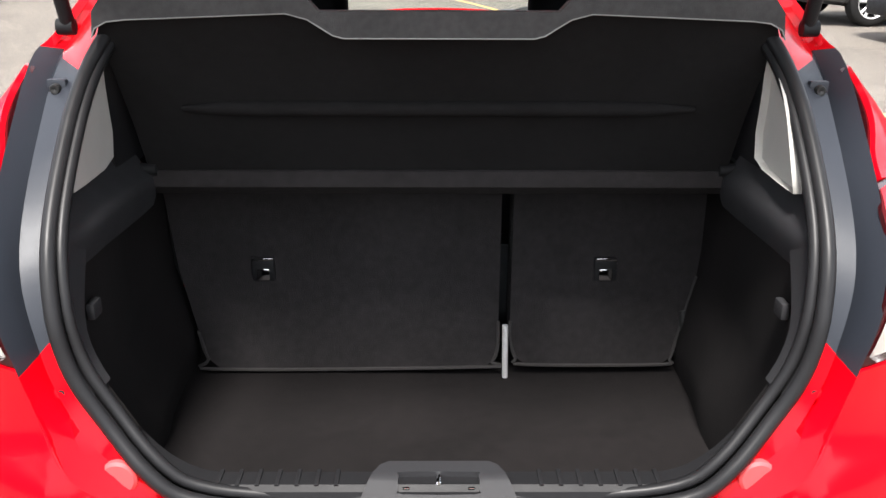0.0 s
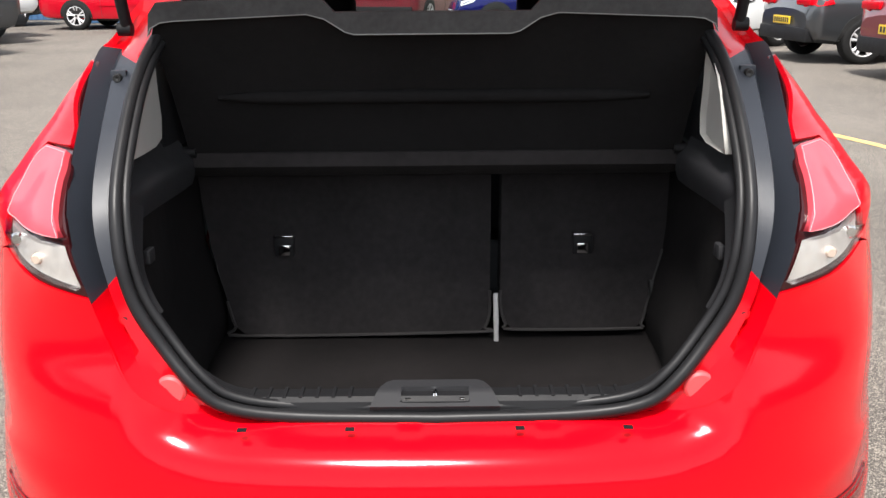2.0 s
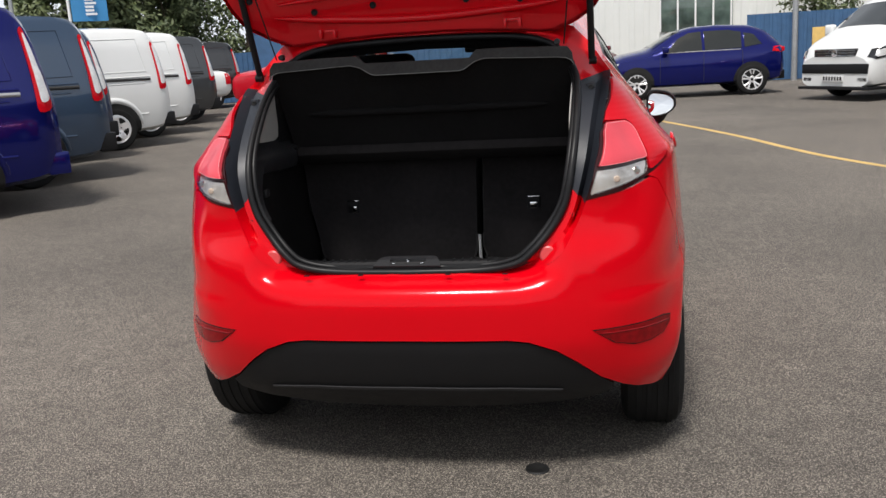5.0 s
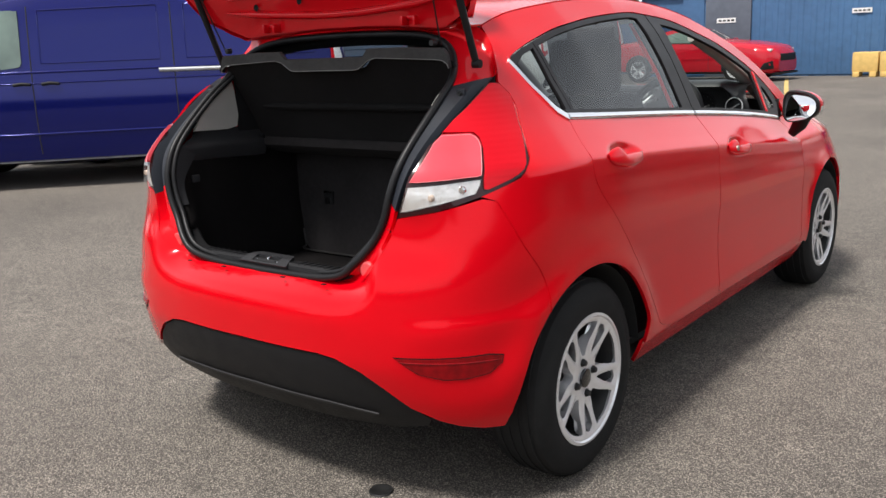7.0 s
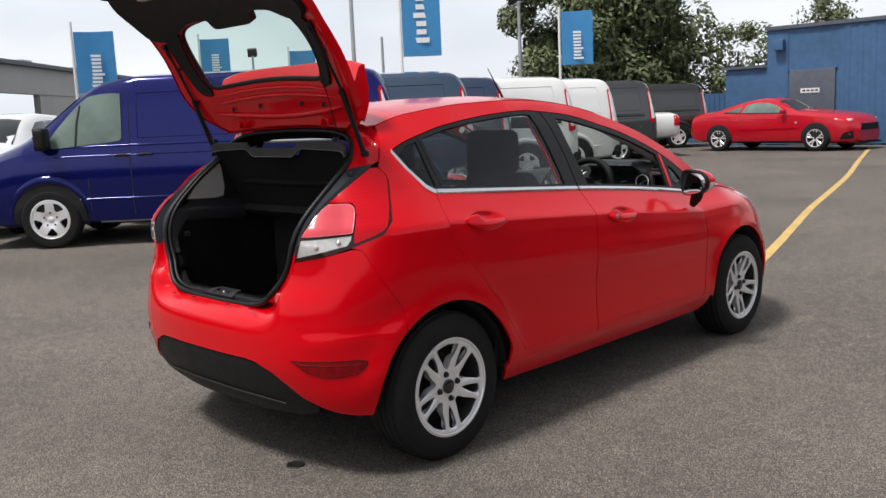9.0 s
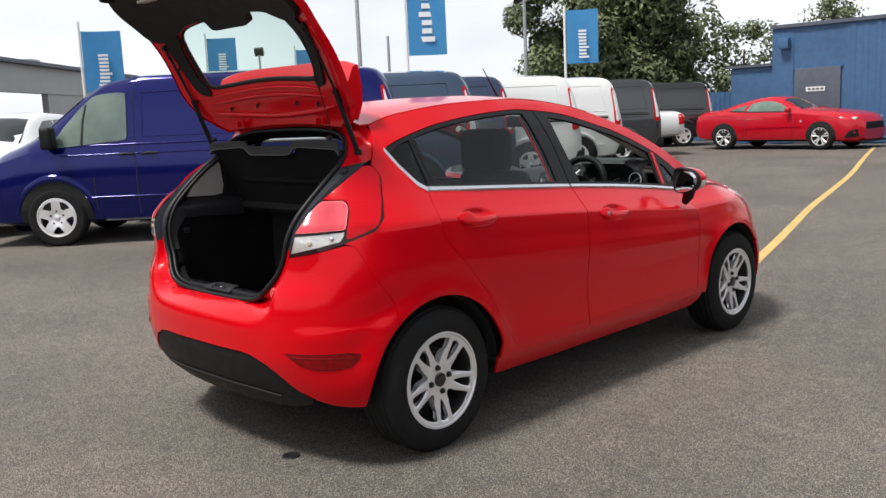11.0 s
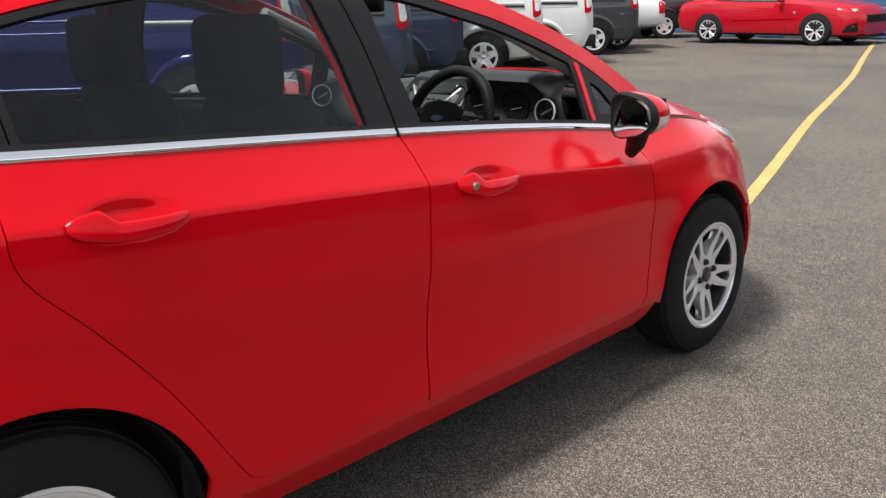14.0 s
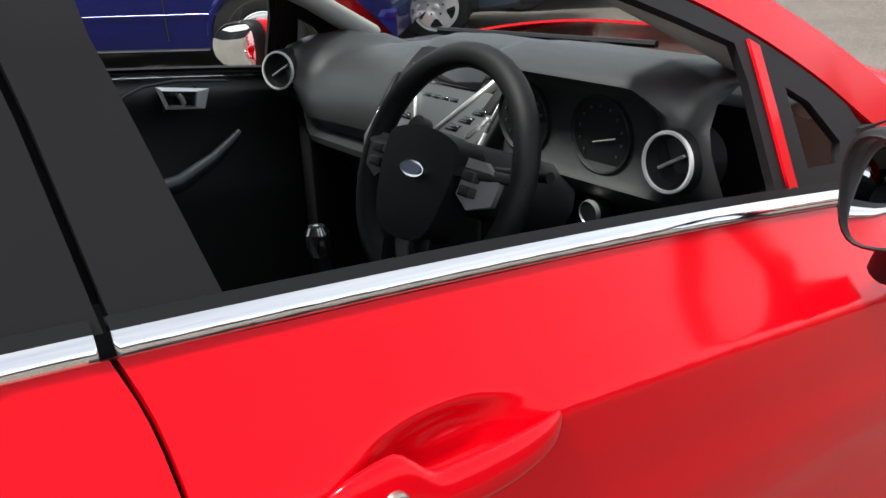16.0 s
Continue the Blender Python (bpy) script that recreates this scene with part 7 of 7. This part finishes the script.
build_transporter()


# ---- buildings, fences, flags, posts, trees ----
def corrugated(name, x0, x1, y, z0, z1, material, parent=None, pitch=.20, depth=.02, horizontal=False):
    """Profiled sheet cladding facing -y."""
    rows = []
    if horizontal:
        zs = np.arange(z0, z1 + 1e-6, pitch / 2)
        for i, z in enumerate(zs):
            rows.append([(x, y - (depth if i % 2 else 0), z) for x in (x0, x1)])
        return grid_mesh(name, rows, material, parent, flip=False, sharp=20)
    xs = []
    x = x0
    while x < x1:
        xs += [(x, 0), (x + pitch * .5, 0), (x + pitch * .6, depth), (x + pitch * .9, depth)]
        x += pitch
    rows = [[(min(a, x1), y - d, z) for a, d in xs] for z in (z0, z1)]
    return grid_mesh(name, rows, material, parent, flip=False, sharp=20)


def build_blue_hall():
    b = thing("blue_hall", "blue painted metal-clad workshop with a grey door", "building", kind="structure")
    box("wall", -8.75, -3.05, 24.02, 30.0, 0, 3.36, BLUEWALL, b, "blue wall")
    corrugated("cladding", -8.75, -8.12, 24.0, .05, 3.30, BLUEWALL, b, pitch=.16, horizontal=True, depth=.004)
    corrugated("cladding", -6.70, -3.05, 24.0, .05, 3.30, BLUEWALL, b, pitch=.34, depth=.018)
    d = box("door", -8.06, -6.76, 23.95, 24.04, 0, 2.16, GREYDOOR, b, "grey steel double door", bevel=.01)
    box("frame", -8.12, -6.70, 23.97, 24.05, 2.16, 2.22, BLUEWALL, d, "blue door head")
    s = box("door_sign", -7.72, -7.18, 23.935, 23.95, 1.50, 1.63, WHITE, d, "white door sign with dark bars")
    for i in range(4):
        box("bar", -7.66 + .12 * i, -7.58 + .12 * i, 23.930, 23.936, 1.54, 1.59, BAR, s)
    s2 = box("wall_sign", -4.13, -3.65, 23.955, 23.975, 1.60, 1.72, WHITE, b, "white wall sign with dark bars")
    for i in range(4):
        box("bar", -4.08 + .105 * i, -4.01 + .105 * i, 23.948, 23.956, 1.64, 1.68, BAR, s2)
    box("parapet", -8.80, -3.0, 23.93, 30.05, 3.34, 3.44, GREYDOOR, b, "dark roof edge")
    box("alarm_box", -8.5, -8.2, 23.80, 23.98, 2.75, 3.05, BLUEWALL, b, "blue wall box", bevel=.02)
    sh = thing("blue_lean_to", "low blue lean-to with horizontal boards", "shed", kind="structure")
    corrugated("boards", -10.2, -8.76, 24.3, .02, 2.30, BLUEWALL, sh, pitch=.30, horizontal=True, depth=.008)
    box("wall", -10.2, -8.76, 24.33, 27.0, 0, 2.30, BLUEWALL, sh, "blue wall")
    box("roof", -10.3, -8.70, 24.2, 27.1, 2.30, 2.38, GREYDOOR, sh, "dark flat roof")
    f = thing("blue_fence", "blue boarded boundary fence", "fence", kind="structure")
    corrugated("boards", -19.0, -10.2, 26.3, .02, 1.60, BLUEWALL, f, pitch=.18, depth=.02)
    box("rail", -19.0, -10.2, 26.32, 26.38, 0.02, 1.63, BLUEWALL, f, "fence back")
    f2 = thing("blue_fence", "tall blue boarded fence beside the yard", "fence", kind="structure")
    corrugated("boards", 4.2, 12.5, 23.6, .02, 1.75, BLUEWALL, f2, pitch=.22, depth=.02)
    box("rail", 4.2, 12.5, 23.62, 23.68, .02, 1.78, BLUEWALL, f2, "fence back")
    box("board", 5.85, 6.3, 23.50, 23.56, .3, 1.35, YBLOCK, f2, "plain timber board", bevel=.01)


build_blue_hall()


def build_reflection_walls():
    """Plain dark walls behind the walk, unseen and added to darken the paint's reflections."""
    w = thing("reflection_wall", "unseen dark wall added for the car's reflections", "wall", kind="structure")
    box("wall", 19.0, 19.3, -21.0, 27.0, 0, 4.6, REFLECTWALL, w, "dark wall")
    box("wall", -26.0, 19.0, -21.3, -21.0, 0, 1.9, REFLECTWALL, w, "dark wall")


build_reflection_walls()


def build_white_hall():
    b = thing("white_hall", "pale metal-clad warehouse", "building", kind="structure")
    box("wall", -2.6, 10.2, 30.0, 40.0, 0, 5.6, RENDERWHITE, b, "pale wall")
    corrugated("cladding", -2.6, 10.2, 29.97, .1, 5.55, RENDERWHITE, b, pitch=.5, depth=.02)
    box("roof_edge", -2.75, 10.35, 29.85, 40.1, 5.58, 5.74, GREYWALL, b, "grey eaves")
    w = box("window_band", 2.2, 4.6, 29.90, 30.0, 1.5, 3.2, GREENGLASS, b, "green glazed window band", bevel=.01)
    for i in range(5):
        box("mullion", 2.2 + .58 * i, 2.26 + .58 * i, 29.88, 29.91, 1.5, 3.2, WHITE, w)
    r = thing("brick_hall", "red brick building beyond the parked vans", "building", kind="structure")
    box("wall", 10.9, 34.0, 31.0, 44.0, 0, 7.0, BRICK, r, "red brick wall")
    box("coping", 10.8, 34.1, 30.9, 44.1, 7.0, 7.15, GREYWALL, r, "grey coping")
    tube("downpipe", [(13.2, 30.94, 0), (13.2, 30.94, 6.9)], .06, BAR, r, "dark downpipe", seg=8)
    g = thing("grey_depot", "long grey depot with a dark open bay", "building", kind="structure")
    m = pose(-29.5, 9.6, 0, 0, 0, 137)
    for nm, x0, x1, y0, y1, z0, z1, mt in (("wall", -30, 30, 0, .3, 2.75, 3.75, GREYWALL), ("wall", 4.0, 30, .05, .3, 0, 2.75, GREYWALL), ("bay", -30, 4.0, 2.0, 2.2, 0, 2.75, BAYSHADE), ("roof_edge", -30.1, 30.1, -.25, 6, 3.76, 3.90, GREYDOOR)):
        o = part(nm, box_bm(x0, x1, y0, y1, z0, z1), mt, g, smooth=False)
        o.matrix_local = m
    for x, z in ((6, 3.88), (2, 3.88), (12, 3.88)):
        o = part("roof_vent", box_bm(x - .5, x + .5, 1.2, 2, z, z + .35), GREYWALL, g, "small roof vent", smooth=False)
        o.matrix_local = m


build_white_hall()


def build_flag(x, y, w, z0, z1, top, face, label="tall blue banner with white bars on a pole"):
    f = thing("banner", label, "banner", pose(x, y, 0, 0, 0, face), "blue banners round the yard")
    tube("pole", [(-w / 2 - .06, 0, 0), (-w / 2 - .06, 0, top)], .045, WHITE, f, "white pole", seg=8)
    rows = []
    for z in np.linspace(z0, z1, 14):
        rows.append([(a * w - w / 2, .07 * math.sin(a * 5 + z * 1.3), z) for a in np.linspace(0, 1, 12)])
    c = grid_mesh("cloth", rows, FLAGBLUE, f, "blue cloth", thick=.01)
    # the upright lettering as plain bars
    n = 9
    span = (z1 - z0) * .55
    for i in range(n):
        zz = z0 + (z1 - z0) * .10 + span * i / n
        tall = .40 if i in (0, 3) else .26
        yy = .07 * math.sin(.5 * 5 + zz * 1.3)
        box("bar", -w * tall * .5, w * tall * .5, yy - .035, yy - .022, zz, zz + span / n * .62, FLAGWHITE, c)


def sight(d, dist):
    return 3.23 + d[0] * dist, -1.78 + d[1] * dist


for d, dist, w, z0, z1, top, face in (((-.9082, .4184), 30.0, 1.15, 2.45, 4.30, 4.6, 60), ((-.7157, .6984), 30.0, 1.25, 3.25, 7.6, 8.4, 45), ((-.5887, .8083), 30.0, 1.0, 2.75, 4.45, 4.6, 36), ((-.852, .5236), 40.0, 1.2, 3.2, 4.9, 5.1, 55), ((-.8005, .5993), 44.0, 1.2, 2.9, 4.6, 4.8, 52)):
    fx, fy = sight(d, dist)
    build_flag(fx, fy, w, z0, z1, top, face)


def build_lamp_post(x, y, h, heads=2, label="grey steel lamp post with floodlights"):
    p = thing("lamp_post", label, "lamp post", pose(x, y, 0), "lamp posts round the yard")
    tube("post", [(0, 0, 0), (0, 0, h)], [.08, .055], STEEL, p, "steel post", seg=10)
    if heads:
        tube("crossbar", [(-.45, .3, h - .05), (.45, -.3, h - .05)], .035, STEEL, p, "steel crossbar", seg=8)
        for s in (-1, 1):
            o = part("floodlight", box_bm(-.22, .22, -.10, .10, -.16, .16, .03), BAR, p, "dark floodlight")
            o.matrix_local = pose(.45 * s, -.3 * s, h + .12, 25, 0, 40)


for d, dist, h, heads in (((-.766, .6428), 30.0, 9.0, 0), ((-.7456, .6664), 38.0, 4.6, 0), ((-.6375, .7704), 33.0, 5.2, 2), ((-.8311, .5562), 46.0, 4.6, 2)):
    px, py = sight(d, dist)
    build_lamp_post(px, py, h, heads, "grey steel lamp post with floodlights" if heads else "plain tall steel post")
build_lamp_post(5.35, 23.2, 5.5, 0, "slim steel post beside the blue fence")


def build_tree(x, y, h, r, seed, leaves=5200, low=.25, size=.16, label="broad leafy green tree behind the yard"):
    rnd = random.Random(seed)
    t = thing("tree", label, "tree", pose(x, y, 0), "trees round the yard")
    tube("trunk", [(0, 0, 0), (.05, .03, h * .25), (-.05, .08, h * .5), (0, 0, h * .8)], [r * .08, r * .065, r * .045, r * .015], BARK, t, "tapered trunk", seg=10)
    clumps = []
    for i in range(11):
        a = rnd.uniform(0, 2 * math.pi)
        z = h * rnd.uniform(low + .1, .9)
        q = r * rnd.uniform(.35, .8) * (1.15 - abs(z / h - .55))
        tip = (q * math.cos(a), q * math.sin(a), z)
        tube("limb", [(0, 0, z * .55), (tip[0] * .5, tip[1] * .5, z * .85), tip], [r * .03, r * .02, r * .006], BARK, t, "bare limb", seg=6)
        clumps.append((*tip, r * rnd.uniform(.32, .5)))
    for i in range(26):
        a, z = rnd.uniform(0, 2 * math.pi), h * rnd.uniform(low, 1.0)
        q = r * math.sqrt(rnd.random()) * max(.25, 1.05 - abs(z / h - .55) * 1.3)
        clumps.append((q * math.cos(a), q * math.sin(a), z, r * rnd.uniform(.18, .4)))
    verts, faces = [], []
    for i in range(leaves):
        cx, cy, cz, cr = rnd.choice(clumps)
        d = Vector((rnd.gauss(0, 1), rnd.gauss(0, 1), rnd.gauss(0, .8))).normalized() * cr * rnd.random() ** .4
        c = Vector((cx, cy, cz)) + d
        n = (d.normalized() + Vector((rnd.uniform(-.8, .8), rnd.uniform(-.8, .8), rnd.uniform(-.2, 1)))).normalized()
        u = n.orthogonal().normalized()
        w = n.cross(u)
        s = size * rnd.uniform(.6, 1.3)
        ang = rnd.uniform(0, 6.28)
        u, w = u * math.cos(ang) + w * math.sin(ang), w * math.cos(ang) - u * math.sin(ang)
        b = len(verts)
        verts += [c - u * s, c - w * s * .45 + n * s * .1, c + u * s, c + w * s * .45 + n * s * .1]
        faces.append((b, b + 1, b + 2, b + 3))
    pydata("crown", verts, faces, LEAF, t, "loose green foliage", smooth=False)


build_tree(*sight((-.585, .811), 37.0), 9.0, 3.0, 3, 34000, .16, .125)
build_tree(*sight((-.545, .838), 36.0), 8.0, 2.6, 4, 28000, .16, .125)
build_tree(*sight((-.518, .855), 35.0), 4.6, 1.5, 5, 5000, .2, .10)
build_tree(*sight((-.37, .929), 40.0), 5.6, 1.3, 6, 2000, .5, .10, "thin young tree behind the blue workshop")
build_tree(6.9, 27.2, 4.4, 1.15, 7, 4000, .2, .09, "leafy tree before the pale warehouse")
build_tree(10.2, 28.4, 4.2, 1.0, 8, 3200, .25, .09, "leafy tree before the pale warehouse")
build_tree(-12.9, 30.5, 4.0, 1.8, 9, 5000, .2, .10, "bushy tree behind the blue fence")


def build_markings():
    for name, pts in (("yellow_line", [(-.10, 5.2), (-.25, 5.7), (-.50, 6.55), (-.90, 7.85), (-1.40, 9.5), (-1.87, 11.2), (-2.72, 14.2), (-4.0, 18.3), (-5.4, 22.9)]), ("yellow_line", [(4.1, 1.9), (3.56, 4.94), (3.30, 6.0), (2.80, 7.3), (2.52, 8.3), (2.24, 9.5), (1.82, 10.95), (1.24, 12.8), (.52, 15.4), (-2.0, 22.3)])):
        c = [np.array(p) for p in smooth_line(pts, 14)]
        rows = []
        rnd = random.Random(5)
        for i, p in enumerate(c):
            t = c[min(i + 1, len(c) - 1)] - c[max(i - 1, 0)]
            t /= np.linalg.norm(t)
            nn = np.array((t[1], -t[0]))
            w = .044 + .003 * rnd.random()
            j = .003 * (rnd.random() - .5)
            rows.append([(p[0] + nn[0] * (w * k + j), p[1] + nn[1] * (w * k + j), .004) for k in (-1, 0, 1)])
        o = grid_mesh(name, rows, YELLOW, None, flip=True)
        tagged(o, "worn yellow bay line painted on the tarmac", "road marking", kind="structure")
    d = lathe("drain_cover", [(.003, .0), (.003, .026), (.0055, .030), (.0055, .035), (.001, .038)], DARKMETAL, None, "", axis='z', seg=24, at=(.355, .208, 0))
    tagged(d, "small dark round drain cover set in the tarmac", "drain cover")


build_markings()


def build_barriers():
    for x in (-3.58, -2.93):
        b = thing("barrier_block", "yellow painted barrier block against a blue wall", "barrier", pose(x, 23.4, 0), "yellow barrier blocks")
        box("block", -.31, .31, -.18, .18, .12, .62, YBLOCK, b, "yellow block", bevel=.04)
        for s in (-1, 1):
            box("foot", .2 * s - .08, .2 * s + .08, -.2, .2, 0, .13, YBLOCK, b, "yellow foot", bevel=.02)


build_barriers()
